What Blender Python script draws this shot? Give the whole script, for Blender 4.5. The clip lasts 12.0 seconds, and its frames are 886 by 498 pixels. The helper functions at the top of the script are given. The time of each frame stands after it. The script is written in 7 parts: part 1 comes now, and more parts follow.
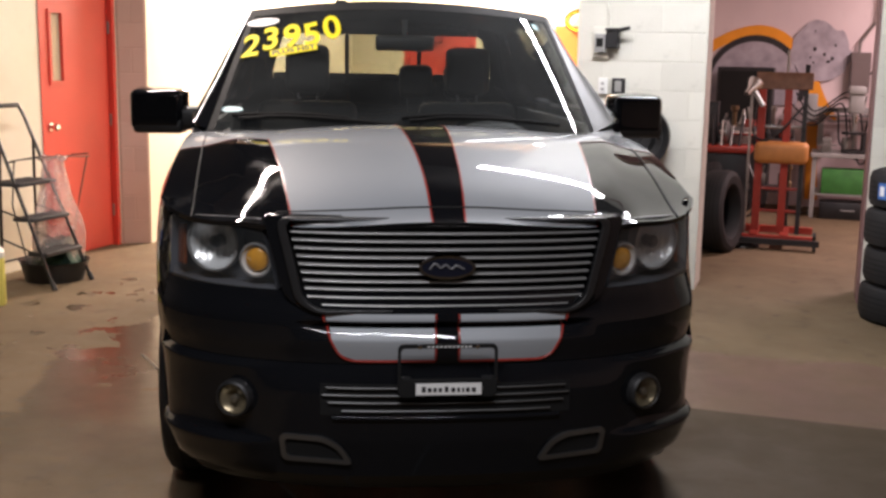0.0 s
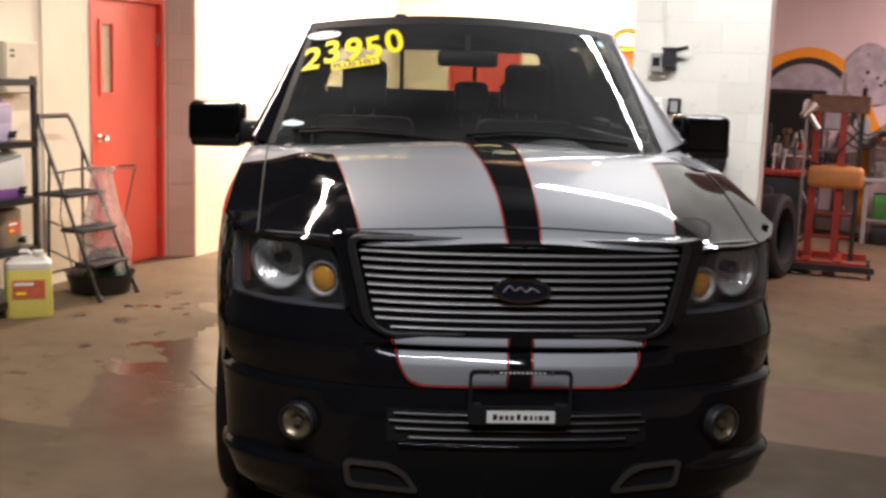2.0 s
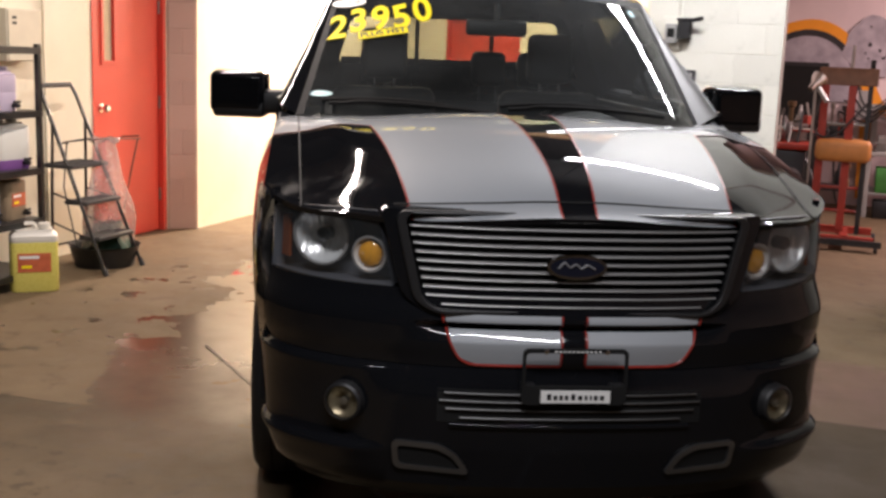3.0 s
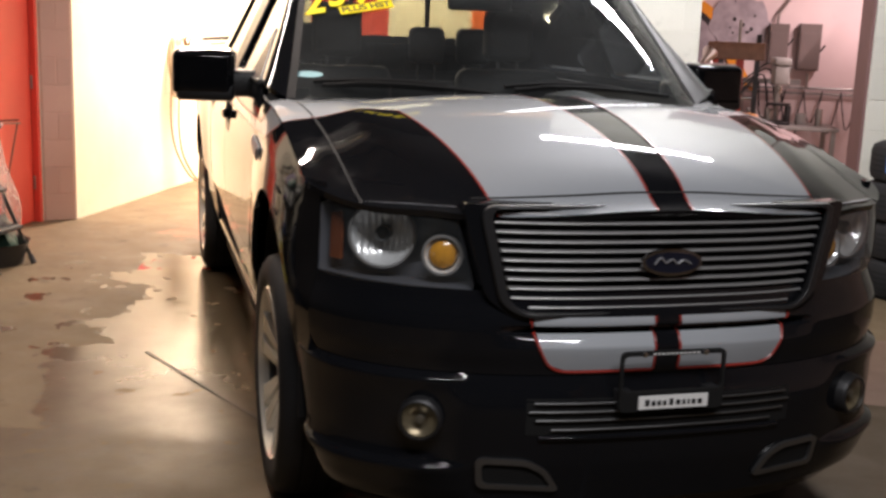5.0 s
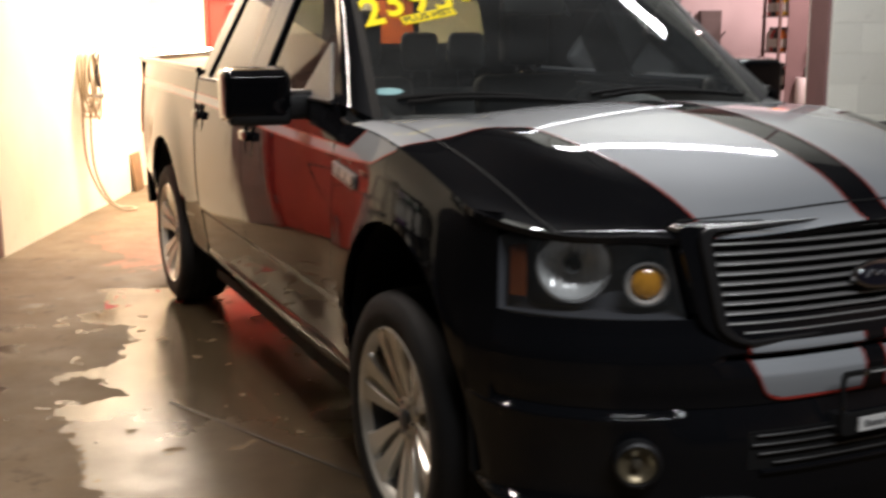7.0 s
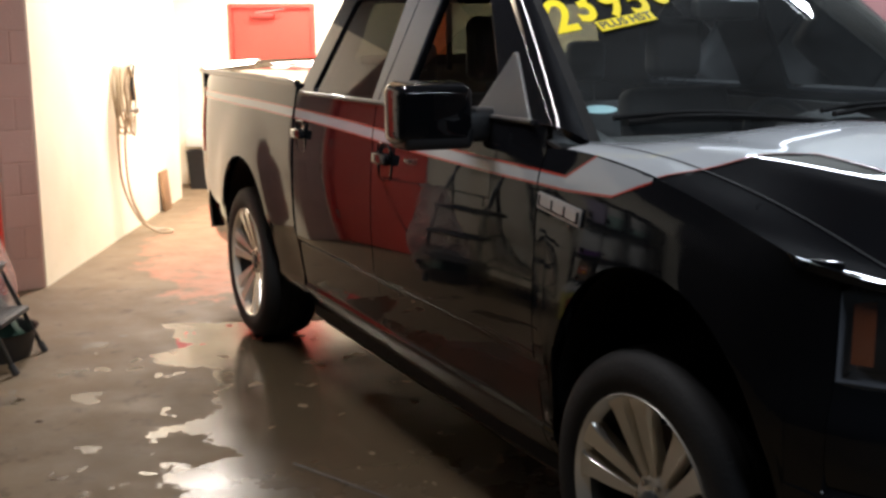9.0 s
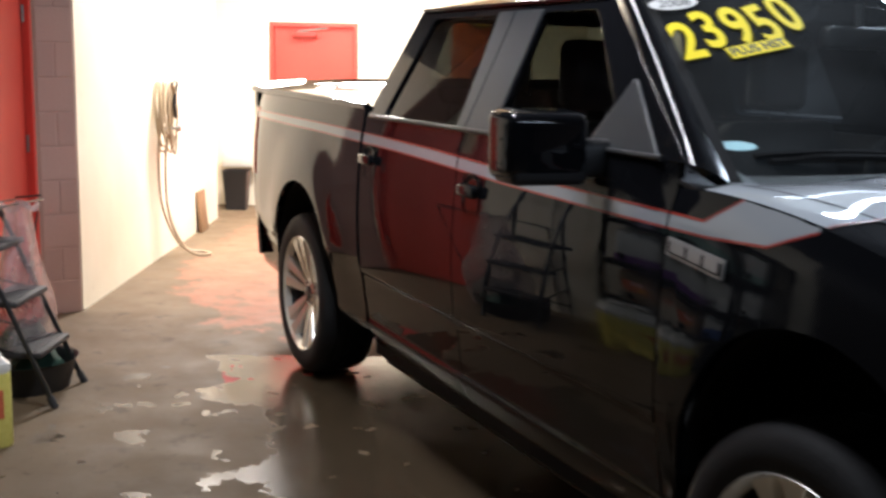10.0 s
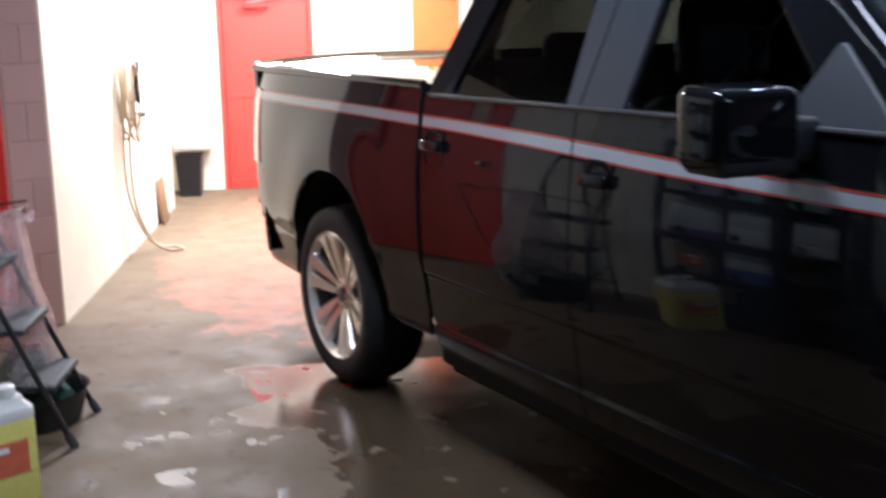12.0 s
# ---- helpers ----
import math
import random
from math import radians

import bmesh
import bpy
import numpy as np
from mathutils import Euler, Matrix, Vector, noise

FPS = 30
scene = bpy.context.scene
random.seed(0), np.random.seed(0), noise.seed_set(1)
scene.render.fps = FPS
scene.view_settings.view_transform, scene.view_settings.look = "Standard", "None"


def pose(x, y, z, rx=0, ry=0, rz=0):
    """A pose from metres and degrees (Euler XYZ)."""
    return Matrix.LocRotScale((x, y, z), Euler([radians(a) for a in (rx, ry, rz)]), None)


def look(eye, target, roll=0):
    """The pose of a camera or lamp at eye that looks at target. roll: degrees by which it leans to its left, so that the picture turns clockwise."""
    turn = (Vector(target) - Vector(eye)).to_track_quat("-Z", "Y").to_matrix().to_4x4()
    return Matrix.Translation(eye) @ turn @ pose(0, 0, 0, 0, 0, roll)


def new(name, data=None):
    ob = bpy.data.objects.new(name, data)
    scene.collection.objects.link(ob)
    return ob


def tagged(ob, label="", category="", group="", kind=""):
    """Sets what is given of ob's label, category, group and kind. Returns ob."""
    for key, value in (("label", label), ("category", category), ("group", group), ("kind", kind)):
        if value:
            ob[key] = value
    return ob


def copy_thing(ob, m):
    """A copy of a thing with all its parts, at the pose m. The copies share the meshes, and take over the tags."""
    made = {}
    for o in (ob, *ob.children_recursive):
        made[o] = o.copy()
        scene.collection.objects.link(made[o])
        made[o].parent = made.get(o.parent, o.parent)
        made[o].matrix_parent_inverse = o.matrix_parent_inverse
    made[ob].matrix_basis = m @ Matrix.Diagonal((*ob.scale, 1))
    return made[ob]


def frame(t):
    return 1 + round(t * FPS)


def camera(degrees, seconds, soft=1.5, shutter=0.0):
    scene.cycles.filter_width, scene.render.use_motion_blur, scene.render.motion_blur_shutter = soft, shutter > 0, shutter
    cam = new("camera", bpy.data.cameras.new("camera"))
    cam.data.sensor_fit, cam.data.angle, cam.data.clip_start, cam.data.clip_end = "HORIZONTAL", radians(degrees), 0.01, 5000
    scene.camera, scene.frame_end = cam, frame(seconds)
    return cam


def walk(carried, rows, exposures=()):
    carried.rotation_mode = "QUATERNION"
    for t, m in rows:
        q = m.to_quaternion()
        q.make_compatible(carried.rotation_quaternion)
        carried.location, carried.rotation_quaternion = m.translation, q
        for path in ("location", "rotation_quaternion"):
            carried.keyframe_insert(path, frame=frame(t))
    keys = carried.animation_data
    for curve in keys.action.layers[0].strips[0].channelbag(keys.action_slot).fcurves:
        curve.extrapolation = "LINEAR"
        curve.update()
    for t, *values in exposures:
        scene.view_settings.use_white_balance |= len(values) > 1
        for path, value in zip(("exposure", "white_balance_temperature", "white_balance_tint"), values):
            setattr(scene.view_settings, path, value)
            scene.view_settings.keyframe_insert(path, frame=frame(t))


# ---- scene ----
cam = camera(43.5, 12.0, soft=2.8, shutter=0.8)
PATH = [
    (0, (-0.404, -3.377, 1.607), (-0.178, -1.419, 1.267), 1.0),
    (0.5, (-0.36, -3.378, 1.601), (-0.149, -1.418, 1.264), 0.9),
    (1, (-0.329, -3.353, 1.596), (-0.237, -1.388, 1.236), 0.9),
    (1.5, (-0.36, -3.307, 1.589), (-0.3, -1.339, 1.238), 1.8),
    (2, (-0.521, -3.242, 1.594), (-0.35, -1.274, 1.284), 1.9),
    (2.5, (-0.662, -3.192, 1.588), (-0.436, -1.231, 1.266), 0.7),
    (3, (-0.72, -3.122, 1.581), (-0.513, -1.166, 1.222), 2.2),
    (3.2, (-0.735, -3.069, 1.576), (-0.526, -1.112, 1.224), 2.6),
    (4.8, (-1.298, -2.673, 1.579), (-0.819, -0.77, 1.19), 1.9),
    (5, (-1.391, -2.676, 1.564), (-0.854, -0.79, 1.172), 2.2),
    (5.5, (-1.537, -2.534, 1.567), (-1.004, -0.652, 1.149), 3.5),
    (6, (-1.692, -2.321, 1.568), (-1.046, -0.47, 1.17), 2.1),
    (6.5, (-1.927, -2.209, 1.574), (-1.166, -0.394, 1.22), 2.6),
    (7, (-2.146, -2.097, 1.59), (-1.34, -0.31, 1.197), -0.3),
    (7.5, (-2.215, -1.868, 1.59), (-1.509, -0.047, 1.163), 0.5),
    (7.7, (-2.239, -1.758, 1.607), (-1.563, 0.077, 1.188), -0.4),
    (9.3, (-2.621, -1.178, 1.578), (-1.726, 0.573, 1.211), 0.3),
    (9.5, (-2.645, -1.115, 1.576), (-1.748, 0.633, 1.203), 1.2),
    (10, (-2.626, -0.836, 1.575), (-1.795, 0.953, 1.241), 1.1),
    (10.5, (-2.696, -0.651, 1.565), (-1.882, 1.141, 1.211), 2.5),
    (11, (-2.848, -0.453, 1.584), (-1.901, 1.263, 1.186), 0.5),
    (11.5, (-2.981, -0.305, 1.588), (-1.969, 1.369, 1.172), 0.4),
    (12, (-2.948, -0.038, 1.593), (-1.976, 1.665, 1.198), -1.1),
]
walk(cam, [(t, look(eye, target, roll)) for t, eye, target, roll in PATH], [(0, 0.52, 6900, 21), (5, 0.53, 7000, 20), (7.5, 0.10, 6750, 15), (9.5, -0.04, 5800, 13), (10.5, -0.05, 5500, 13), (11.5, -0.02, 5050, 14), (12, 0.17, 4950, 14)])

# ---------------------------------------------------------------- room frame
# The room stands askew to the truck: local x runs along the far wall, local y into the depth.
ROOM = pose(-1.815, 6.2, 0, 0, 0, -24.85)
CEIL = 4.70  # the hall; the wash bay has a lower ceiling of its own
BAY_CEIL = 3.30
LAMP_Z = 3.175

# ---------------------------------------------------------------- world and lamps
world = bpy.data.worlds.new("night")
world.use_nodes = True
world.node_tree.nodes["Background"].inputs["Color"].default_value = (0.02, 0.02, 0.025, 1)
world.node_tree.nodes["Background"].inputs["Strength"].default_value = 0.05
scene.world = world


def area_lamp(name, at, sx, sy, watts, colour):
    data = bpy.data.lights.new(name, "AREA")
    data.shape, data.size, data.size_y = "RECTANGLE", sx, sy
    data.energy, data.color = watts, colour
    ob = new(name, data)
    ob.matrix_world = at
    return ob


WARM = (1.0, 0.885, 0.73)
COOL = (0.87, 0.95, 1.0)
TUBES = [
    # name, x, y, height, length along x, length along y, watts, colour
    ("tube_front", 4.46, -1.92, LAMP_Z, 1.52, 0.17, 92, COOL),
    ("tube_bay", 2.95, 1.5, LAMP_Z, 1.3, 0.10, 45, (1.0, 0.96, 0.90)),
    # added lamp, out of view: brightens the grille bars and nose
    ("tube_back", 4.6, -6.9, LAMP_Z, 2.4, 0.06, 75, COOL),
    ("tube_west", 1.95, -3.15, LAMP_Z, 0.07, 1.3, 75, (1.0, 0.95, 0.88)),
    ("tube_tools", 7.2, 2.9, LAMP_Z, 0.09, 2.4, 165, (1.0, 0.80, 0.80)),
]
for nm, x, y, z, sx, sy, watts, tint in TUBES:
    area_lamp(nm, ROOM @ pose(x, y, z), sx, sy, watts, tint)
# added fill lamp without a fitting; brightens the upper pale wall the fender mirrors
area_lamp("upper_wall_fill", ROOM @ look((4.46, -1.92, LAMP_Z + 0.16), (4.9, 0.0, 4.9)), 1.46, 0.10, 75, COOL)
# two strong warm floodlights hung over the wash bay
FLOODS = ((0.60, 2.2, 2.85, 330), (1.5, 4.2, 2.95, 260))
for x, y, z, watts in FLOODS:
    area_lamp("bay_flood", ROOM @ look((x, y, z - 0.03), (x - 0.2, y - 0.2, 0.6)), 0.5, 1.0, watts, WARM)

# ---------------------------------------------------------------- materials
def material(name, colour, rough=0.5, metal=0.0, coat=0.0, var=0.12, scale=6.0, bump=0.0, bump_scale=60.0, rough_var=0.08, colour2=None, spec=0.5, coat_rough=0.03):
    m = bpy.data.materials.new(name)
    m.use_nodes = True
    n, l = m.node_tree.nodes, m.node_tree.links
    b = n["Principled BSDF"]
    b.inputs["Metallic"].default_value = metal
    b.inputs["Coat Weight"].default_value = coat
    b.inputs["Coat Roughness"].default_value = coat_rough
    b.inputs["Specular IOR Level"].default_value = spec
    co = n.new("ShaderNodeTexCoord")
    big = n.new("ShaderNodeTexNoise")
    big.inputs["Scale"].default_value, big.inputs["Detail"].default_value = scale, 6
    l.new(co.outputs["Object"], big.inputs["Vector"])
    ramp = n.new("ShaderNodeMapRange")
    ramp.inputs["From Min"].default_value, ramp.inputs["From Max"].default_value = 0.3, 0.7
    l.new(big.outputs["Fac"], ramp.inputs["Value"])
    mix = n.new("ShaderNodeMix")
    mix.data_type = "RGBA"
    c2 = colour2 or tuple(c * (1 - var) for c in colour)
    mix.inputs[6].default_value, mix.inputs[7].default_value = (*colour, 1), (*c2, 1)
    l.new(ramp.outputs["Result"], mix.inputs[0])
    l.new(mix.outputs[2], b.inputs["Base Color"])
    rr = n.new("ShaderNodeMapRange")
    rr.inputs["To Min"].default_value, rr.inputs["To Max"].default_value = max(0.0, rough - rough_var), min(1.0, rough + rough_var)
    fine = n.new("ShaderNodeTexNoise")
    fine.inputs["Scale"].default_value, fine.inputs["Detail"].default_value = bump_scale, 4
    l.new(co.outputs["Object"], fine.inputs["Vector"])
    l.new(fine.outputs["Fac"], rr.inputs["Value"])
    l.new(rr.outputs["Result"], b.inputs["Roughness"])
    if bump:
        bp = n.new("ShaderNodeBump")
        bp.inputs["Strength"].default_value, bp.inputs["Distance"].default_value = bump, 0.01
        l.new(fine.outputs["Fac"], bp.inputs["Height"])
        l.new(bp.outputs["Normal"], b.inputs["Normal"])
    return m


def clear_glass(name, tint, amount, rough=0.0, haze=0.0):
    """Thin sheet glass: a see-through tint with a mirror-like skin by Fresnel."""
    m = bpy.data.materials.new(name)
    m.use_nodes = True
    n, l = m.node_tree.nodes, m.node_tree.links
    n.remove(n["Principled BSDF"])
    tr, gl, mx, fr = n.new("ShaderNodeBsdfTransparent"), n.new("ShaderNodeBsdfGlossy"), n.new("ShaderNodeMixShader"), n.new("ShaderNodeFresnel")
    tr.inputs["Color"].default_value = (*tint, 1)
    gl.inputs["Roughness"].default_value = rough
    fr.inputs["IOR"].default_value = amount
    l.new(fr.outputs[0], mx.inputs[0])
    l.new(tr.outputs[0], mx.inputs[1])
    l.new(gl.outputs[0], mx.inputs[2])
    last = mx.outputs[0]
    if haze:  # uneven pale film that paints reflected haze on to the glass
        df, film, nz, mr = n.new("ShaderNodeBsdfDiffuse"), n.new("ShaderNodeMixShader"), n.new("ShaderNodeTexNoise"), n.new("ShaderNodeMapRange")
        df.inputs["Color"].default_value = (0.62, 0.68, 0.70, 1)
        nz.inputs["Scale"].default_value, nz.inputs["Detail"].default_value = 3.5, 6
        mr.inputs["From Min"].default_value, mr.inputs["From Max"].default_value = 0.3, 0.7
        mr.inputs["To Min"].default_value, mr.inputs["To Max"].default_value = haze * 0.5, haze * 1.5
        l.new(nz.outputs["Fac"], mr.inputs["Value"])
        l.new(mr.outputs["Result"], film.inputs[0])
        l.new(last, film.inputs[1])
        l.new(df.outputs[0], film.inputs[2])
        last = film.outputs[0]
    l.new(last, n["Material Output"].inputs["Surface"])
    return m


BLACK_PAINT = material("black_paint", (0.0062, 0.0066, 0.008), 0.4, 0, 1.0, scale=3, rough_var=0.04, bump_scale=9, spec=0.0, coat_rough=0.012)
SILVER_PAINT = material("silver_paint", (0.315, 0.335, 0.355), 0.55, 0.10, 1.0, spec=0.25, var=0.06, scale=2.0, bump_scale=400, rough_var=0.05)
BLACK_PAINT.node_tree.nodes["Principled BSDF"].inputs["Coat IOR"].default_value = 1.37


def orange_peel(m, scale, distance):
    """A faint waviness and film of dried water in the clear coat."""
    n, l = m.node_tree.nodes, m.node_tree.links
    b, co = n["Principled BSDF"], n.new("ShaderNodeTexCoord")
    wave, bp = n.new("ShaderNodeTexNoise"), n.new("ShaderNodeBump")
    wave.inputs["Scale"].default_value, wave.inputs["Detail"].default_value = scale, 3
    bp.inputs["Strength"].default_value, bp.inputs["Distance"].default_value = 1.0, distance
    l.new(co.outputs["Object"], wave.inputs["Vector"])
    l.new(wave.outputs["Fac"], bp.inputs["Height"])
    l.new(bp.outputs["Normal"], b.inputs["Coat Normal"])
    film, mr = n.new("ShaderNodeTexNoise"), n.new("ShaderNodeMapRange")
    film.inputs["Scale"].default_value, film.inputs["Detail"].default_value, film.inputs["Roughness"].default_value = 5, 8, 0.7
    l.new(co.outputs["Object"], film.inputs["Vector"])
    mr.inputs["From Min"].default_value, mr.inputs["From Max"].default_value = 0.45, 0.75
    mr.inputs["To Min"].default_value, mr.inputs["To Max"].default_value = 0.018, 0.15
    l.new(film.outputs["Fac"], mr.inputs["Value"])
    l.new(mr.outputs["Result"], b.inputs["Coat Roughness"])


orange_peel(BLACK_PAINT, 4.0, 0.0004)
RED_LINE = material("red_pinstripe", (0.34, 0.03, 0.02), 0.3, 0, 0.6)
BLACK_PLASTIC = material("black_plastic", (0.015, 0.015, 0.016), 0.42, bump=0.15, bump_scale=300)
DARK_TRIM = material("dark_grey_housing", (0.055, 0.06, 0.066), 0.35, coat=0.4)
LAMP_HOUSING = material("smoked_lamp_housing", (0.12, 0.125, 0.14), 0.34, 0.2)
SATIN_GREY = material("satin_grey_trim", (0.022, 0.025, 0.030), 0.36, bump=0.05, bump_scale=300)
REFLECTOR = material("lamp_reflector", (0.84, 0.85, 0.84), 0.22, 0.45, var=0.1, scale=30)
STEEL_BOWL = material("fog_lamp_bowl", (0.50, 0.46, 0.38), 0.30, 0.6, var=0.3, scale=60)
MATT_BLACK = material("matt_black", (0.012, 0.012, 0.012), 0.7, spec=0.15)
CABIN = material("cabin_cloth", (0.018, 0.018, 0.020), 0.75, bump=0.3, bump_scale=220)
CHROME = material("chrome", (0.75, 0.76, 0.78), 0.08, 1.0, var=0.05, rough_var=0.04)
BILLET = material("billet_aluminium", (0.43, 0.425, 0.42), 0.36, 0.65, var=0.05, bump_scale=20, rough_var=0.03)
SATIN_SILVER = material("satin_silver", (0.22, 0.22, 0.22), 0.33, 0.9, var=0.1)
ALLOY = material("alloy_wheel", (0.88, 0.85, 0.77), 0.24, 0.58, coat=0.6, var=0.05, rough_var=0.02)
RUBBER = material("tyre_rubber", (0.016, 0.016, 0.017), 0.70, spec=0.28, bump=0.2, bump_scale=120, var=0.3)
AMBER = material("amber_lens", (0.68, 0.30, 0.03), 0.15, coat=1.0, var=0.3, scale=60)
RED_LENS = material("red_lens", (0.45, 0.02, 0.015), 0.12, coat=1.0)
YELLOW_DECAL = material("yellow_sticker", (1.0, 0.82, 0.02), 0.6, var=0.05, spec=0.12)
WHITE_DECAL = material("white_sticker", (0.78, 0.78, 0.76), 0.45, var=0.05)
BLUE_DECAL = material("pale_blue_sticker", (0.30, 0.52, 0.58), 0.45, var=0.05)
INK = material("black_ink", (0.01, 0.01, 0.012), 0.5)
BADGE_SILVER = material("badge_silver", (0.30, 0.30, 0.31), 0.35, 0.5)
OVAL_BLUE = material("oval_enamel", (0.008, 0.010, 0.020), 0.15, coat=1.0)
# the windscreen's milky reflection is partly put in as a diffuse film
SCREEN = clear_glass("windscreen_glass", (0.74, 0.80, 0.77), 1.50, haze=0.028)
REAR_GLASS = clear_glass("rear_window_glass", (0.15, 0.16, 0.13), 1.40)
SIDE_GLASS = clear_glass("side_window_glass", (0.19, 0.21, 0.21), 1.40)
TINTED = clear_glass("tinted_glass", (0.10, 0.105, 0.105), 1.45)
# a little diffuse film stands in for the pale wall the lens mirrors
LENS = clear_glass("lens_glass", (0.93, 0.95, 0.96), 1.50, haze=0.018)
FOG_LENS = clear_glass("fog_lens_glass", (0.46, 0.41, 0.32), 1.45)


# ---------------------------------------------------------------- mesh tools
def link(name, bm, mat, parent=None, label="", smooth=True):
    me = bpy.data.meshes.new(name)
    bm.to_mesh(me)
    bm.free()
    if smooth:
        me.shade_smooth()
        me.set_sharp_from_angle(angle=radians(38))
    if mat:
        for one in (mat if isinstance(mat, (list, tuple)) else [mat]):
            me.materials.append(one)
    ob = new(name, me)
    if parent:
        ob.parent = parent
    if label:
        ob["label"] = label
    return ob


def part(name, bm, mat, parent, label="", smooth=True):
    return link(name, bm, mat, parent, label, smooth)


def base(name, m, label, category, group="", kind=""):
    ob = new(name)
    ob.empty_display_size = 0.1
    ob.matrix_world = m
    return tagged(ob, label, category, group, kind)


def soft(ob, width=0.01, segments=2, angle=40):
    """Rounded edges and clean shading."""
    b = ob.modifiers.new("bevel", "BEVEL")
    b.width, b.segments, b.limit_method, b.angle_limit = width, segments, "ANGLE", radians(angle)
    b.harden_normals = True
    return ob


def sheet(fn, aa, bb, bm=None, flip=False):
    """A grid surface fn(a, b) over the values aa and bb."""
    bm = bm or bmesh.new()
    rows = [[bm.verts.new(fn(a, b)) for b in bb] for a in aa]
    for i in range(len(aa) - 1):
        for j in range(len(bb) - 1):
            q = [rows[i][j], rows[i + 1][j], rows[i + 1][j + 1], rows[i][j + 1]]
            try:
                bm.faces.new(q[::-1] if flip else q)
            except ValueError:
                pass
    return bm


def outward(bm, ref=None):
    """Turns all faces of an open sheet away from the middle line of the truck."""
    bm.normal_update()
    for f in bm.faces:
        c = f.calc_center_median()
        r = ref or Vector((0, min(max(c.y, 0.9), 4.6), 0.7))
        if f.normal.dot(c - r) < 0:
            f.normal_flip()
    bm.normal_update()
    return bm


def thick(bm, d):
    """Gives an open sheet a thickness d, inwards."""
    bmesh.ops.remove_doubles(bm, verts=bm.verts, dist=0.0004)
    outward(bm)
    old = list(bm.verts)
    rim = [(e.verts[0], e.verts[1], e.link_faces[0]) for e in bm.edges if len(e.link_faces) == 1]
    inner = {v: bm.verts.new(v.co - v.normal * d) for v in old}
    for f in list(bm.faces):
        bm.faces.new([inner[v] for v in reversed(f.verts)])
    for p, q, f in rim:
        vs = list(f.verts)
        i = vs.index(p)
        if vs[(i + 1) % len(vs)] is q:
            bm.faces.new((q, p, inner[p], inner[q]))
        else:
            bm.faces.new((p, q, inner[q], inner[p]))
    return bm


def lin(a, b, n):
    return [a + (b - a) * i / (n - 1) for i in range(n)]


def block(x0, y0, z0, x1, y1, z1, bm=None, m=None, bevel=0.0, seg=2):
    own = bmesh.new()
    bmesh.ops.create_cube(own, size=1, matrix=Matrix.Translation(((x0 + x1) / 2, (y0 + y1) / 2, (z0 + z1) / 2)) @ Matrix.Diagonal((abs(x1 - x0), abs(y1 - y0), abs(z1 - z0), 1)))
    if bevel:
        bmesh.ops.bevel(own, geom=list(own.edges), offset=bevel, segments=seg, affect="EDGES", profile=0.5)
    if m is not None:
        own.transform(m)
    return merge(bm, own)


def merge(bm, own):
    if bm is None:
        return own
    me = bpy.data.meshes.new("tmp")
    own.to_mesh(me)
    own.free()
    bm.from_mesh(me)
    bpy.data.meshes.remove(me)
    return bm


def rod(p, q, r, bm=None, n=10, r2=None):
    """A round bar from p to q."""
    p, q = Vector(p), Vector(q)
    own = bmesh.new()
    d = q - p
    bmesh.ops.create_cone(own, cap_ends=True, segments=n, radius1=r, radius2=r if r2 is None else r2, depth=d.length,
                          matrix=Matrix.Translation((p + q) / 2) @ d.to_track_quat("Z", "Y").to_matrix().to_4x4())
    return merge(bm, own)


def spline(pts, n=8, closed=False):
    """Points of a smooth curve through pts."""
    pts = [Vector(p) for p in pts]
    out, k = [], len(pts)
    last = k if closed else k - 1
    for i in range(last):
        if closed:
            a, b, c, d = pts[(i - 1) % k], pts[i], pts[(i + 1) % k], pts[(i + 2) % k]
        else:
            a, b, c, d = pts[max(i - 1, 0)], pts[i], pts[i + 1], pts[min(i + 2, k - 1)]
        for j in range(n):
            t = j / n
            out.append(0.5 * ((2 * b) + (c - a) * t + (2 * a - 5 * b + 4 * c - d) * t * t + (3 * b - a - 3 * c + d) * t ** 3))
    if not closed:
        out.append(pts[-1])
    return out


def pipe(pts, r, bm=None, n=8, closed=False):
    """A tube swept along points."""
    bm = bm or bmesh.new()
    pts = [Vector(p) for p in pts]
    k, rings, side = len(pts), [], None
    for i, p in enumerate(pts):
        d = (pts[(i + 1) % k] - pts[i - 1]) if closed else (pts[min(i + 1, k - 1)] - pts[max(i - 1, 0)])
        d = d.normalized() if d.length > 1e-9 else Vector((0, 0, 1))
        if side is None:
            side = d.orthogonal().normalized()
        side = (side - d * side.dot(d))
        side = side.normalized() if side.length > 1e-6 else d.orthogonal().normalized()
        up = d.cross(side)
        rings.append([bm.verts.new(p + (side * math.cos(a) + up * math.sin(a)) * r) for a in (2 * math.pi * j / n for j in range(n))])
    for i in range(k if closed else k - 1):
        a, b = rings[i], rings[(i + 1) % k]
        for j in range(n):
            bm.faces.new((a[j], a[(j + 1) % n], b[(j + 1) % n], b[j]))
    if not closed:
        bm.faces.new(rings[0][::-1])
        bm.faces.new(rings[-1])
    return bm


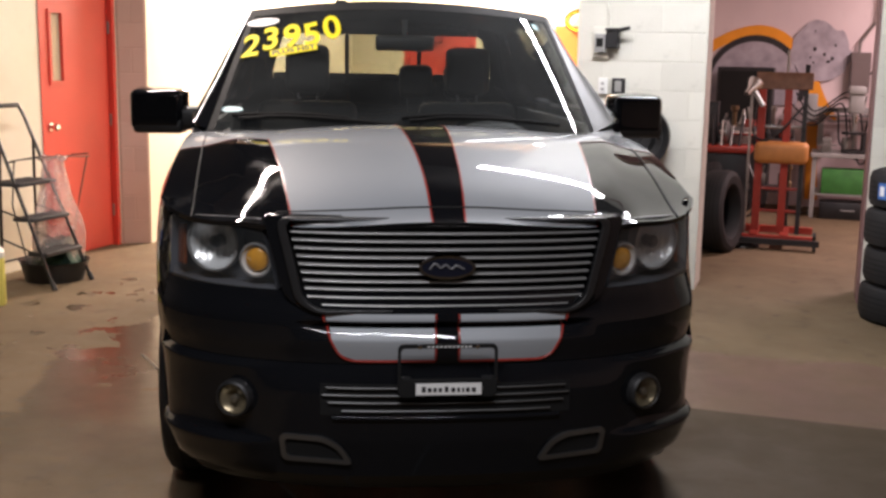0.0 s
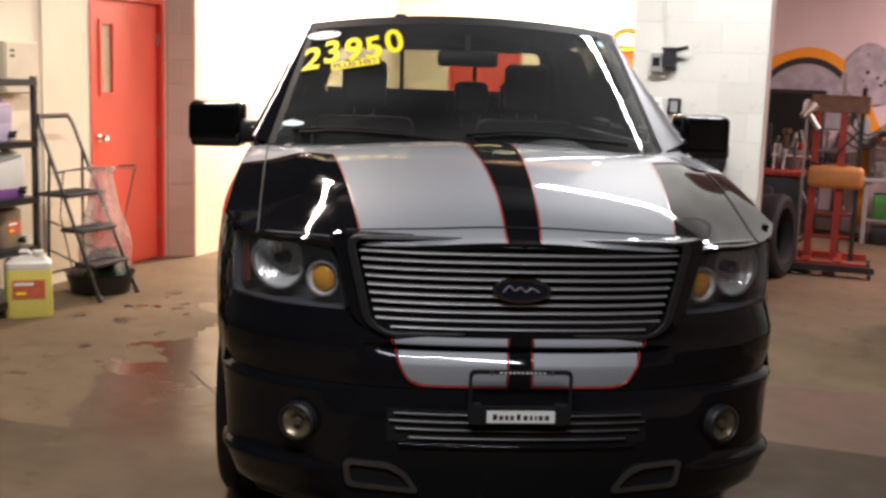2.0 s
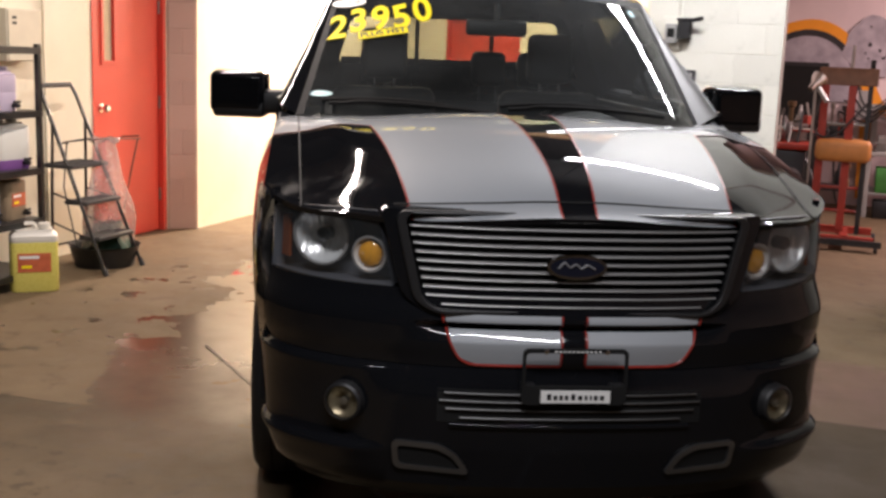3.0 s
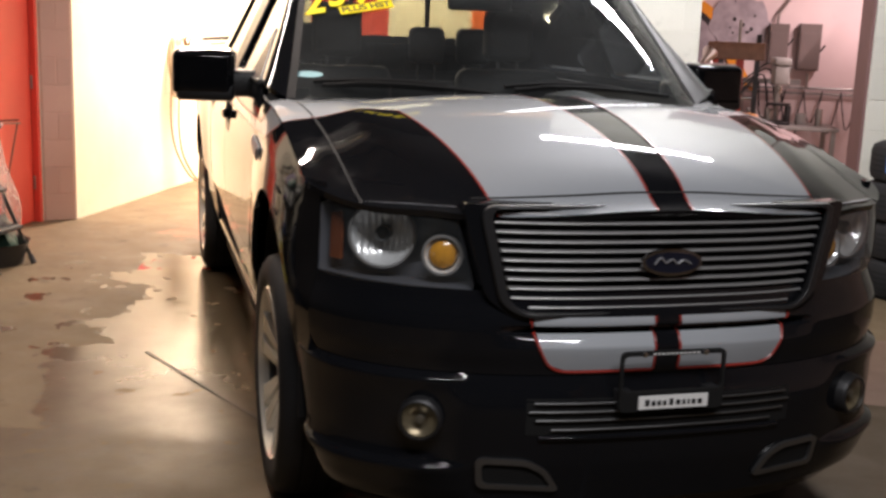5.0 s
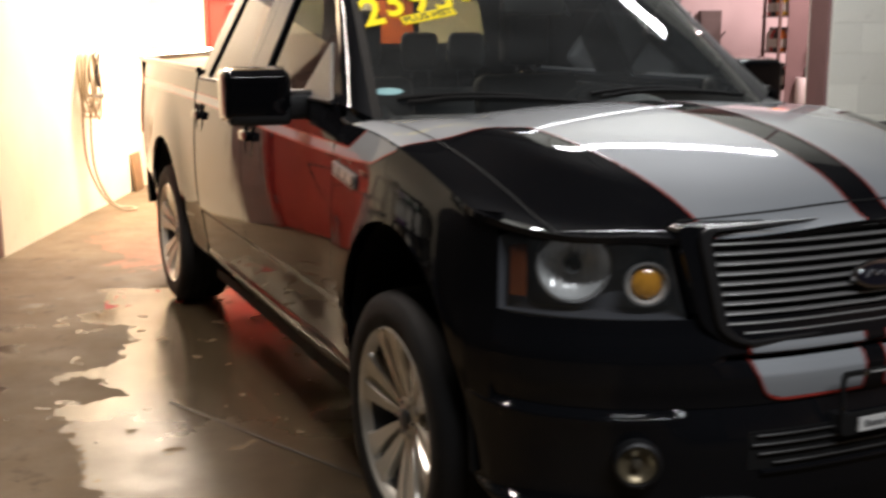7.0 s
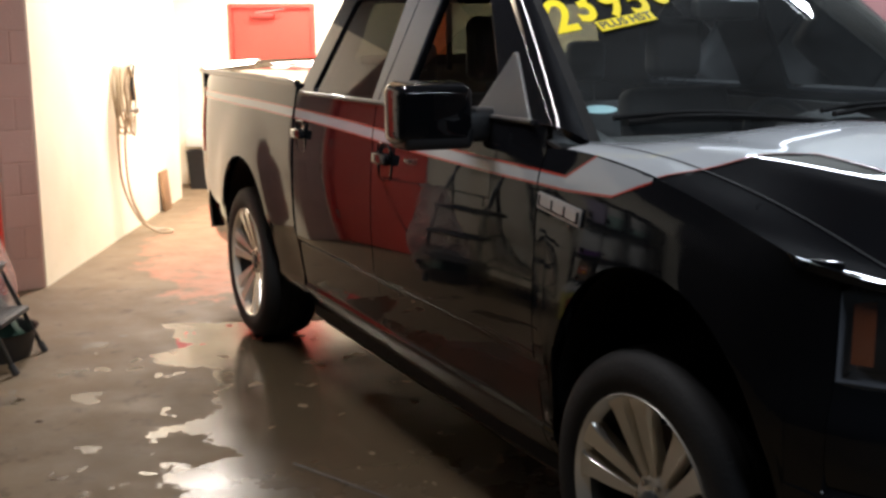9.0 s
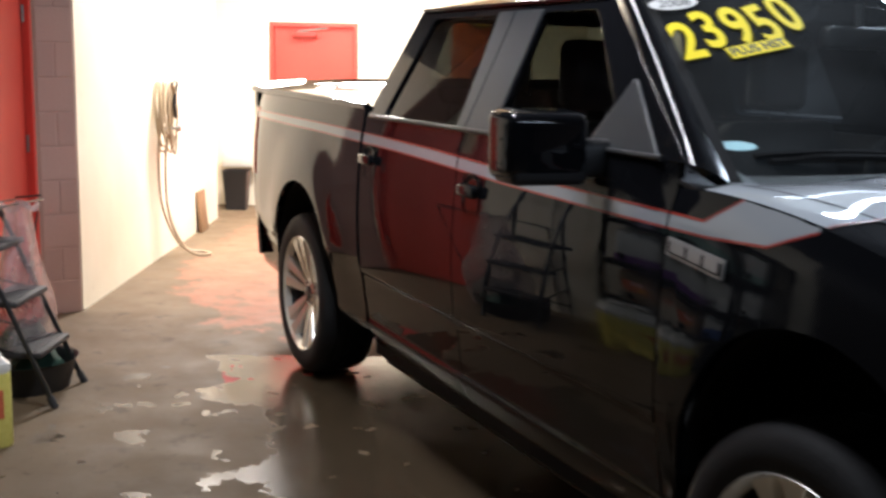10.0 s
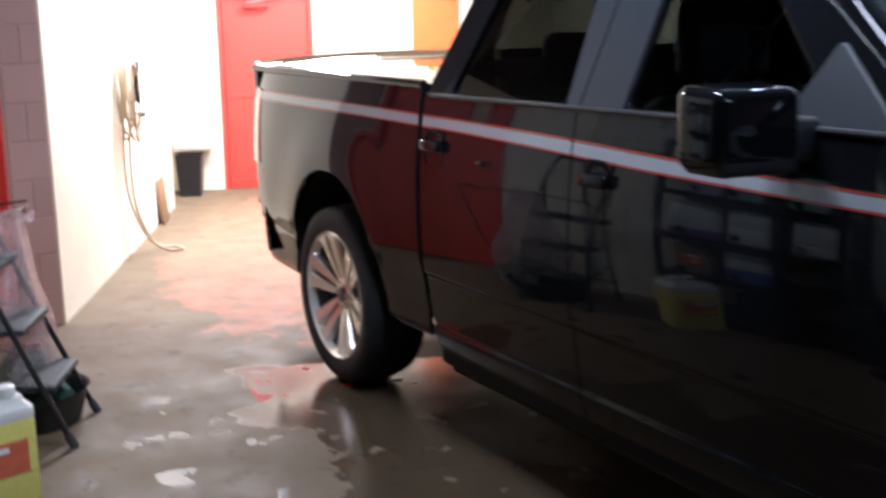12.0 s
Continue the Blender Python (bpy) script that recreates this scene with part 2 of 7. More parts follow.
def lathe(profile, n=48, axis="Z", bm=None, m=None):
    """Turns a profile of (radius, height) round an axis."""
    own = bmesh.new()
    rings = []
    for r, h in profile:
        ring = []
        for j in range(n):
            a = 2 * math.pi * j / n
            c, s = r * math.cos(a), r * math.sin(a)
            ring.append(own.verts.new({"Z": (c, s, h), "X": (h, c, s), "Y": (c, h, s)}[axis]))
        rings.append(ring)
    for i in range(len(rings) - 1):
        for j in range(n):
            own.faces.new((rings[i][j], rings[i][(j + 1) % n], rings[i + 1][(j + 1) % n], rings[i + 1][j]))
    bmesh.ops.remove_doubles(own, verts=own.verts, dist=1e-5)
    bmesh.ops.recalc_face_normals(own, faces=own.faces)
    if m is not None:
        own.transform(m)
    return merge(bm, own)


def plate(outline, holes=(), bm=None, depth=0.0, place=None):
    """A flat plate with holes; outline and holes are lists of (a, b); place maps (a, b, d) to a point, d being the depth."""
    bm = bm or bmesh.new()
    place = place or (lambda a, b, d: (a, b, d))
    own, flat = bmesh.new(), []
    edges = []
    for loop in (outline, *holes):
        vs = [own.verts.new((a, b, 0)) for a, b in loop]
        edges += [own.edges.new((vs[i], vs[(i + 1) % len(vs)])) for i in range(len(vs))]
    bmesh.ops.triangle_fill(own, use_beauty=True, use_dissolve=False, edges=edges)
    bmesh.ops.recalc_face_normals(own, faces=own.faces)
    if depth:
        out = bmesh.ops.extrude_face_region(own, geom=list(own.faces))
        bmesh.ops.translate(own, verts=[v for v in out["geom"] if isinstance(v, bmesh.types.BMVert)], vec=(0, 0, depth))
    for v in own.verts:
        v.co = place(*v.co)
    bmesh.ops.recalc_face_normals(own, faces=own.faces)
    return merge(bm, own)


def rounded(pts, r, n=5):
    """A polygon with rounded corners."""
    out, k = [], len(pts)
    for i in range(k):
        p, a, b = Vector(pts[i]), Vector(pts[i - 1]), Vector(pts[(i + 1) % k])
        d = min(r, (a - p).length * 0.45, (b - p).length * 0.45)
        s, e = p + (a - p).normalized() * d, p + (b - p).normalized() * d
        for j in range(n + 1):
            t = j / n
            q = s * (1 - t) ** 2 + p * 2 * t * (1 - t) + e * t * t
            out.append((q.x, q.y))
    return out


def letters(name, text, size, mat, parent, m, label="", depth=0.0, shear=0.0, bold=0.0):
    """Writing in the built-in font, as a mesh."""
    cu = bpy.data.curves.new(name, "FONT")
    cu.body, cu.size, cu.align_x, cu.align_y, cu.extrude, cu.shear, cu.offset = text, size, "CENTER", "CENTER", depth, shear, bold
    tmp = bpy.data.objects.new(name, cu)
    scene.collection.objects.link(tmp)
    dep = bpy.context.evaluated_depsgraph_get()
    dep.update()
    me = bpy.data.meshes.new_from_object(tmp.evaluated_get(dep))
    bpy.data.objects.remove(tmp)
    bpy.data.curves.remove(cu)
    me.transform(m)
    me.materials.clear()
    me.materials.append(mat)
    me.name = name
    ob = new(name, me)
    ob.parent = parent
    if label:
        ob["label"] = label
    return ob


# ================================================================ the garage
def wall_paint(name, colour, dirt, bump=0.25):
    """Painted masonry: soft stains, grime and a slightly pitted skin."""
    m = material(name, colour, 0.55, var=0.10, scale=1.3, bump=bump, bump_scale=90, rough_var=0.12, colour2=dirt)
    n, l = m.node_tree.nodes, m.node_tree.links
    b = n["Principled BSDF"]
    src = b.inputs["Base Color"].links[0].from_socket
    co = n.new("ShaderNodeTexCoord")
    st = n.new("ShaderNodeTexNoise")
    st.inputs["Scale"].default_value, st.inputs["Detail"].default_value, st.inputs["Roughness"].default_value = 7, 9, 0.75
    l.new(co.outputs["Object"], st.inputs["Vector"])
    r = n.new("ShaderNodeMapRange")
    r.inputs["From Min"].default_value, r.inputs["From Max"].default_value, r.inputs["To Max"].default_value = 0.58, 0.75, 0.35
    l.new(st.outputs["Fac"], r.inputs["Value"])
    mx = n.new("ShaderNodeMix")
    mx.data_type = "RGBA"
    mx.inputs[7].default_value = (*[c * 0.55 for c in dirt], 1)
    l.new(r.outputs["Result"], mx.inputs[0])
    l.new(src, mx.inputs[6])
    info = n.new("ShaderNodeObjectInfo")
    hue = n.new("ShaderNodeHueSaturation")
    vr = n.new("ShaderNodeMapRange")
    vr.inputs["To Min"].default_value, vr.inputs["To Max"].default_value = 0.93, 1.04
    l.new(info.outputs["Random"], vr.inputs["Value"])
    l.new(vr.outputs["Result"], hue.inputs["Value"])
    l.new(mx.outputs[2], hue.inputs["Color"])
    l.new(hue.outputs["Color"], b.inputs["Base Color"])
    return m


CREAM = wall_paint("cream_wall_paint", (0.79, 0.73, 0.59), (0.70, 0.62, 0.47))
PALE = wall_paint("pale_grey_block_paint", (0.68, 0.67, 0.60), (0.58, 0.57, 0.50))
BROWN = wall_paint("brown_block_paint", (0.52, 0.35, 0.285), (0.44, 0.29, 0.235))
# also put on unseen walls, where its darkness keeps the mirrored surroundings dim
UMBER = wall_paint("umber_wall_paint", (0.035, 0.028, 0.024), (0.025, 0.02, 0.017))
PINK = wall_paint("pinkish_block_paint", (0.72, 0.60, 0.60), (0.62, 0.50, 0.51))
RED_DOOR = material("red_door_paint", (0.62, 0.055, 0.035), 0.38, var=0.15, scale=2.5, bump=0.05, bump_scale=200)
ORANGE = material("orange_panel", (0.85, 0.16, 0.03), 0.45, var=0.1)
CEILING = material("dark_ceiling", (0.08, 0.077, 0.074), 0.8, var=0.15, scale=1.5)
STEEL = material("bare_steel", (0.36, 0.36, 0.35), 0.38, 0.9, var=0.3)
GREY_BOX = material("grey_enamel", (0.30, 0.30, 0.29), 0.45, var=0.15)
RED_STEEL = material("red_enamel", (0.35, 0.035, 0.02), 0.4, var=0.25, scale=12)
DARK_STEEL = material("dark_steel", (0.03, 0.03, 0.032), 0.42, 0.4, var=0.3)
ORANGE_PAINT = material("orange_mural_paint", (0.85, 0.32, 0.02), 0.5, var=0.12)
GREY_MURAL = material("grey_mural_paint", (0.42, 0.38, 0.42), 0.6, var=0.35, scale=9)
BLACK_MURAL = material("black_mural_paint", (0.02, 0.018, 0.02), 0.6, var=0.3)
BRONZE = material("oily_brass", (0.16, 0.10, 0.05), 0.45, 0.6, var=0.4, scale=20)
GREEN = material("green_bin", (0.05, 0.24, 0.05), 0.5, var=0.35, scale=9)
TAN = material("tan_cover", (0.50, 0.20, 0.05), 0.55, var=0.25, scale=10)


SHORE = ((-4.15, 2.05), (-4.0, 1.95), (-3.75, 1.78), (-3.5, 1.66), (-3.17, 1.48), (-3.0, 1.76), (-2.85, 1.60), (-2.7, 1.50), (-2.4, 1.57), (-1.85, 1.36), (-1.7, 1.09), (-1.3, 1.14), (-0.95, 1.0))


def concrete():
    """Worn concrete: sealed and stained, wet near the truck, with rests of red floor paint towards the wash bay."""
    m = bpy.data.materials.new("garage_concrete")
    m.use_nodes = True
    n, l = m.node_tree.nodes, m.node_tree.links
    b = n["Principled BSDF"]
    co = n.new("ShaderNodeTexCoord")

    def noise_of(scale, detail=6, rough=0.6):
        t = n.new("ShaderNodeTexNoise")
        t.inputs["Scale"].default_value, t.inputs["Detail"].default_value, t.inputs["Roughness"].default_value = scale, detail, rough
        l.new(co.outputs["Object"], t.inputs["Vector"])
        return t.outputs["Fac"]

    def span(v, a, b2, c=0.0, d=1.0):
        r = n.new("ShaderNodeMapRange")
        for k, x in zip(("From Min", "From Max", "To Min", "To Max"), (a, b2, c, d)):
            r.inputs[k].default_value = x
        l.new(v, r.inputs["Value"])
        return r.outputs["Result"]

    def mixed(f, a, c2):
        x = n.new("ShaderNodeMix")
        x.data_type = "RGBA"
        l.new(f, x.inputs[0])
        for sock, v in ((x.inputs[6], a), (x.inputs[7], c2)):
            if isinstance(v, tuple):
                sock.default_value = (*v, 1)
            else:
                l.new(v, sock)
        return x.outputs[2]

    def maths(op, a, b2=None, c=None):
        x = n.new("ShaderNodeMath")
        x.operation = op
        for i, v in enumerate((a, b2, c)):
            if v is None:
                continue
            if isinstance(v, (int, float)):
                x.inputs[i].default_value = v
            else:
                l.new(v, x.inputs[i])
        return x.outputs[0]

    sep = n.new("ShaderNodeSeparateXYZ")
    l.new(co.outputs["Object"], sep.inputs[0])
    wob = maths("MULTIPLY_ADD", noise_of(2.2, 9, 0.68), 2.0, -1.0)

    def patch(cx, cy, rx, ry, wobble=1.0, edge=0.10):
        dx = maths("DIVIDE", maths("SUBTRACT", sep.outputs[0], cx), rx)
        dy = maths("DIVIDE", maths("SUBTRACT", sep.outputs[1], cy), ry)
        d = maths("ADD", maths("MULTIPLY", dx, dx), maths("MULTIPLY", dy, dy))
        d = maths("ADD", d, maths("MULTIPLY", wob, wobble))
        return span(d, 1.0 - edge, 1.0 + edge, 1.0, 0.0)

    colour = mixed(span(noise_of(0.9), 0.35, 0.65), (0.158, 0.112, 0.066), (0.112, 0.080, 0.047))
    colour = mixed(span(noise_of(5.5, 7, 0.62), 0.57, 0.66, 0, 0.75), colour, (0.072, 0.050, 0.029))
    colour = mixed(span(noise_of(22, 6, 0.7), 0.60, 0.72, 0, 0.6), colour, (0.058, 0.041, 0.024))
    # rests of red paint: local x along the far wall, y into the bay
    red = patch(1.55, 2.3, 1.25, 2.9, 1.2, 0.06)
    red2 = patch(1.36, -1.25, 0.24, 0.30, 0.7, 0.04)
    red = maths("MULTIPLY", red, span(noise_of(5, 8, 0.7), 0.40, 0.52, 0.25, 1.0))
    colour = mixed(red, colour, (0.26, 0.115, 0.068))
    colour = mixed(red2, colour, (0.36, 0.022, 0.016))
    # beyond a straight slab edge the floor is darker; before it lies a worn pinkish band
    slab = maths("MULTIPLY", span(sep.outputs[1], -2.955, -2.945, 1.0, 0.0), span(sep.outputs[0], 3.4, 3.6))
    colour = mixed(maths("MULTIPLY", slab, 0.95), colour, (0.053, 0.036, 0.020))
    band = patch(5.6, -2.95, 2.1, 1.12, 0.55, 0.05)
    band = maths("MULTIPLY", band, maths("SUBTRACT", 1.0, slab))
    colour = mixed(maths("MULTIPLY", band, span(noise_of(3.5, 7, 0.7), 0.3, 0.6, 0.95, 0.5)), colour, (0.138, 0.084, 0.066))
    # the puddle along the truck: its shore as a curve of the depth
    shore = n.new("ShaderNodeFloatCurve")
    line = shore.mapping.curves[0]
    for u, v in SHORE:
        p = line.points.new((u + 4.3) / 3.4, v / 3)
        p.handle_type = "VECTOR"
    shore.mapping.update()
    l.new(span(sep.outputs[1], -4.3, -0.9), shore.inputs["Value"])
    fray = maths("ADD", maths("MULTIPLY", maths("SUBTRACT", noise_of(3.2, 6, 0.62), 0.5), 0.55), maths("MULTIPLY", maths("SUBTRACT", noise_of(11, 5, 0.6), 0.5), 0.34))
    inside = maths("SUBTRACT", maths("ADD", sep.outputs[0], fray), maths("MULTIPLY", shore.outputs[0], 3.0))
    wet = span(inside, -0.006, 0.006)
    wet = maths("MULTIPLY", wet, span(maths("ADD", sep.outputs[1], fray), -0.93, -0.90, 1.0, 0.0))
    wet = maths("MULTIPLY", wet, span(sep.outputs[0], 3.4, 4.0, 1.0, 0.0))
    wet = maths("MULTIPLY", wet, span(maths("ADD", sep.outputs[1], maths("MULTIPLY", fray, 2.0)), -4.9, -4.0))
    isles = span(noise_of(6.5, 4, 0.5), 0.655, 0.662, 1.0, 0.0)
    wet = maths("MULTIPLY", wet, isles)
    # small puddles scattered beyond the edge
    spots = maths("MULTIPLY", span(noise_of(4.6, 5, 0.55), 0.600, 0.610), patch(1.10, -2.4, 0.55, 1.5, 0.6, 0.2))
    wet = maths("MAXIMUM", wet, spots)
    damp = maths("MULTIPLY", band, 0.8)
    colour = mixed(wet, colour, mixed(span(noise_of(3), 0.3, 0.7), (0.066, 0.047, 0.028), (0.046, 0.033, 0.019)))
    l.new(colour, b.inputs["Base Color"])
    dry = span(noise_of(4, 6), 0.3, 0.7, 0.55, 0.80)
    wet_rough = maths("ADD", span(noise_of(3, 4), 0.35, 0.65, 0.13, 0.25), span(sep.outputs[1], -3.6, -2.9, 0.14, 0.0))
    md = n.new("ShaderNodeMix")
    l.new(damp, md.inputs[0])
    l.new(dry, md.inputs[2])
    l.new(span(noise_of(5, 5), 0.3, 0.7, 0.24, 0.42), md.inputs[3])
    dry = md.outputs[0]
    mr = n.new("ShaderNodeMix")
    l.new(wet, mr.inputs[0])
    l.new(dry, mr.inputs[2])
    l.new(wet_rough, mr.inputs[3])
    l.new(mr.outputs[0], b.inputs["Roughness"])
    l.new(span(wet, 0.0, 1.0, 0.20, 0.26), b.inputs["Specular IOR Level"])
    bp = n.new("ShaderNodeBump")
    bp.inputs["Distance"].default_value = 0.01
    l.new(maths("MULTIPLY", maths("SUBTRACT", 1.0, wet), 0.22), bp.inputs["Strength"])
    l.new(noise_of(45, 8, 0.7), bp.inputs["Height"])
    l.new(bp.outputs["Normal"], b.inputs["Normal"])
    return m


CONCRETE = concrete()


def structure(name, bm, mat, label="", smooth_shade=False):
    ob = link(name, bm, mat, smooth=smooth_shade)
    ob.matrix_world = ROOM
    return tagged(ob, label, "", "", "structure")


X0, X1, Y0, Y1 = -0.20, 9.0, -12.5, 5.2
structure("floor", block(X0 - 1.2, Y0 - 0.3, -0.12, X1 + 0.3, Y1 + 0.3, 0.0), CONCRETE, "stained wet concrete garage floor")
structure("ceiling", block(X0 - 1.2, Y0 - 0.3, CEIL, X1 + 0.3, Y1 + 0.3, CEIL + 0.15), CEILING, "plain dark garage ceiling")

structure("ceiling_bay", block(-0.25, 0.03, BAY_CEIL - 0.03, 3.72, Y1, BAY_CEIL + 0.1), CREAM, "cream ceiling of the wash bay")

# west wall: door part a little set back, then the wash-bay part
DOOR_Y0, DOOR_Y1, DOOR_H = -1.09, -0.14, 2.12
HIGH = 2.62
# out of view; dark colour stands in for the gloom mirrored in the doors
structure("wall_west_far", block(X0 - 0.2, Y0, 0, X0, -3.401, HIGH), UMBER, "unseen closing wall, coloured dark to dim reflections")
bm = block(X0 - 0.2, -3.40, 0, X0, DOOR_Y0, HIGH)
block(X0 - 0.2, DOOR_Y0, DOOR_H, X0, DOOR_Y1, HIGH, bm)
block(X0 - 0.2, DOOR_Y1, 0, X0, -0.05, HIGH, bm)
structure("wall_west", bm, CREAM, "cream painted masonry wall")
structure("wall_west_upper", block(X0 - 0.2, Y0, HIGH, X0, -0.05, CEIL), UMBER, "dark brown upper wall")
structure("wall_bay_upper", block(-0.25, 0.02, HIGH, 0.0, 4.15, CEIL), UMBER, "dark brown upper wall")
structure("wall_bay", block(-0.25, 0.02, 0, 0.0, 4.15, HIGH), CREAM, "cream wash bay wall under strong light")
structure("wall_alcove", block(-0.55, 4.15, 0, -0.35, Y1, CEIL), CREAM, "cream alcove wall")
# far wall with two door openings
FD0, FD1, FDH = 0.36, 1.30, 1.95
bm = block(-0.6, Y1, 0, FD0, Y1 + 0.2, CEIL)
block(FD0, Y1, FDH, FD1, Y1 + 0.2, CEIL, bm)
block(FD1, Y1, 0, 3.85, Y1 + 0.2, CEIL, bm)
structure("wall_north", bm, CREAM, "cream painted far wall of the wash bay")
structure("wall_north_tools", block(3.85, Y1 + 0.012, 0, X1, Y1 + 0.2, CEIL), PINK, "pinkish painted block wall of the tool room")
structure("wall_divider", block(3.72, 0.25, 0, 3.95, Y1, CEIL), PALE, "pale wall between bay and tool room")
structure("wall_east", block(X1, Y0, 0, X1 + 0.2, Y1, CEIL), BROWN, "brown painted wall")
# out of view behind the camera; coloured dark so the nose mirrors little
structure("wall_south", block(X0 - 0.2, Y0 - 0.2, 0, X1 + 0.2, Y0, CEIL), UMBER, "unseen closing wall, coloured dark to dim reflections")
pier_east = structure("wall_pier_east", block(3.665, -0.138, 0, 4.575, 0.25, CEIL), PALE, "pale block pier with wall boxes")
pier_far = structure("wall_pier_tools", block(5.68, -0.188, 0, X1, 0.30, CEIL), PALE, "pale block wall beside the tool room")
structure("trim_jamb", block(5.662, -0.17, 0, 5.679, 0.21, CEIL), material("purple_brown_paint", (0.22, 0.12, 0.115), 0.5, var=0.2, scale=4), "brown painted jamb of the block wall")
structure("wall_bay_header", block(-0.185, -0.115, BAY_CEIL - 0.03, 3.664, 0.029, CEIL), UMBER, "dark brown wall over the wash bay")
structure("wall_tools_header", block(4.576, -0.138, 2.45, 5.661, 0.25, CEIL), PALE, "pale wall over the tool room opening")
pier_west = structure("wall_pier_west", plate([(-0.25, -0.115), (-0.185, -0.115), (-0.008, 0.008), (-0.008, 0.02), (-0.25, 0.02)], depth=BAY_CEIL - 0.032), BROWN, "brown painted block pier beside the red door")


def courses(owner, mat, along_fn, length, height, run=0.40, rise=0.20, proud=0.004, joint=0.006):
    """Blocks laid in running bond on a face; along_fn(a, z, d) places a point."""
    shared = {}
    for j in range(int(height / rise)):
        a = -run / 2 if j % 2 else 0.0
        while a < length - 0.01:
            a0, a1 = max(a, 0), min(a + run, length)
            a += run
            if a1 - a0 < 0.05:
                continue
            w = round(a1 - a0, 3)
            if w not in shared:
                bm = block(joint / 2, -proud, joint / 2, w - joint / 2, 0.004, rise - joint / 2, bevel=0.0025, seg=1)
                me = bpy.data.meshes.new("block")
                bm.to_mesh(me)
                bm.free()
                me.materials.append(mat)
                shared[w] = me
            ob = new("block", shared[w])
            ob.parent = owner
            ob.matrix_local = along_fn(a0, j * rise)


# red steel door in the west wall
door = tagged(new("door_1"), "red painted steel door with a narrow window", "door", "", "structure")
door.matrix_world = ROOM
LEAF = X0 - 0.035
bm = plate([(DOOR_Y0 + 0.045, 0.008), (DOOR_Y1 - 0.045, 0.008), (DOOR_Y1 - 0.045, DOOR_H - 0.045), (DOOR_Y0 + 0.045, DOOR_H - 0.045)],
           [[(-0.915, 1.37), (-0.765, 1.37), (-0.765, 1.90), (-0.915, 1.90)]], depth=0.045, place=lambda y, z, d: (LEAF - d, y, z))
leaf = part("door_leaf", bm, RED_DOOR, door, smooth=False)
bm = plate([(DOOR_Y0, 0), (DOOR_Y0 + 0.04, 0), (DOOR_Y0 + 0.04, DOOR_H - 0.04), (DOOR_Y1 - 0.04, DOOR_H - 0.04), (DOOR_Y1 - 0.04, 0), (DOOR_Y1, 0), (DOOR_Y1, DOOR_H), (DOOR_Y0, DOOR_H)], depth=0.12, place=lambda y, z, d: (X0 + 0.008 - d, y, z))
part("door_frame", bm, RED_DOOR, door, smooth=False)
bm = plate([(-0.935, 1.35), (-0.745, 1.35), (-0.745, 1.92), (-0.935, 1.92)], [[(-0.905, 1.38), (-0.775, 1.38), (-0.775, 1.89), (-0.905, 1.89)]], depth=0.012, place=lambda y, z, d: (LEAF + 0.010 - d, y, z))
part("window_trim", bm, RED_DOOR, leaf, smooth=False)
part("window_pane", block(LEAF - 0.03, -0.91, 1.375, LEAF - 0.022, -0.77, 1.895), material("lit_blind", (0.72, 0.60, 0.40), 0.6), leaf, "pale covered door pane", smooth=False)
m = Matrix.Translation((LEAF, -0.945, 1.03))
knob = part("door_knob", lathe([(0.034, 0.0), (0.034, 0.006), (0.014, 0.012), (0.013, 0.035), (0.026, 0.045), (0.030, 0.062), (0.022, 0.074), (0.0, 0.077)], 24, "X", m=m), CHROME, leaf, "chrome knob")
for z in (0.30, 1.05, 1.80):
    part("hinge", rod((LEAF + 0.008, DOOR_Y1 - 0.043, z - 0.05), (LEAF + 0.008, DOOR_Y1 - 0.043, z + 0.05), 0.009), STEEL, leaf)

# red door in the far wall
door2 = tagged(new("door_2"), "plain red steel door in the far wall", "door", "", "structure")
door2.matrix_world = ROOM
leaf2 = part("door_leaf", block(FD0 + 0.05, Y1 + 0.03, 0.008, FD1 - 0.05, Y1 + 0.075, FDH - 0.05), RED_DOOR, door2, smooth=False)
bm = plate([(FD0, 0), (FD0 + 0.045, 0), (FD0 + 0.045, FDH - 0.045), (FD1 - 0.045, FDH - 0.045), (FD1 - 0.045, 0), (FD1, 0), (FD1, FDH), (FD0, FDH)], depth=0.12, place=lambda x, z, d: (x, Y1 - 0.010 + d, z))
part("door_frame", bm, RED_DOOR, door2, smooth=False)
part("door_closer", block(FD0 + 0.25, Y1 - 0.03, FDH - 0.16, FD0 + 0.50, Y1 + 0.03, FDH - 0.10, bevel=0.01), material("closer_red", (0.30, 0.03, 0.02), 0.5), leaf2)
part("closer_arm", rod((FD0 + 0.30, Y1 - 0.02, FDH - 0.10), (FD0 + 0.62, Y1 - 0.06, FDH - 0.06), 0.010), STEEL, leaf2)
part("kick_rail", block(FD0 + 0.06, Y1 + 0.022, 0.92, FD1 - 0.06, Y1 + 0.03, 0.95), RED_DOOR, leaf2, smooth=False)

# block faces that can be told apart
courses(pier_east, PALE, lambda a, z: Matrix.Translation((3.665 + a, -0.138, z)), 0.91, BAY_CEIL)
courses(pier_far, PALE, lambda a, z: Matrix.Translation((5.68 + a, -0.188, z)), 1.6, BAY_CEIL)
turn = Matrix.Translation((-0.185, -0.115, 0)) @ pose(0, 0, 0, 0, 0, math.degrees(math.atan2(0.123, 0.177)))
courses(pier_west, BROWN, lambda a, z: turn @ Matrix.Translation((a, 0, z)), 0.215, BAY_CEIL, 0.215, 0.205, 0.004)

# ================================================================ the pickup truck
truck = base("pickup_truck", Matrix.Identity(4), "glossy black crew-cab pickup with silver hood stripes parked on wet concrete", "pickup truck")


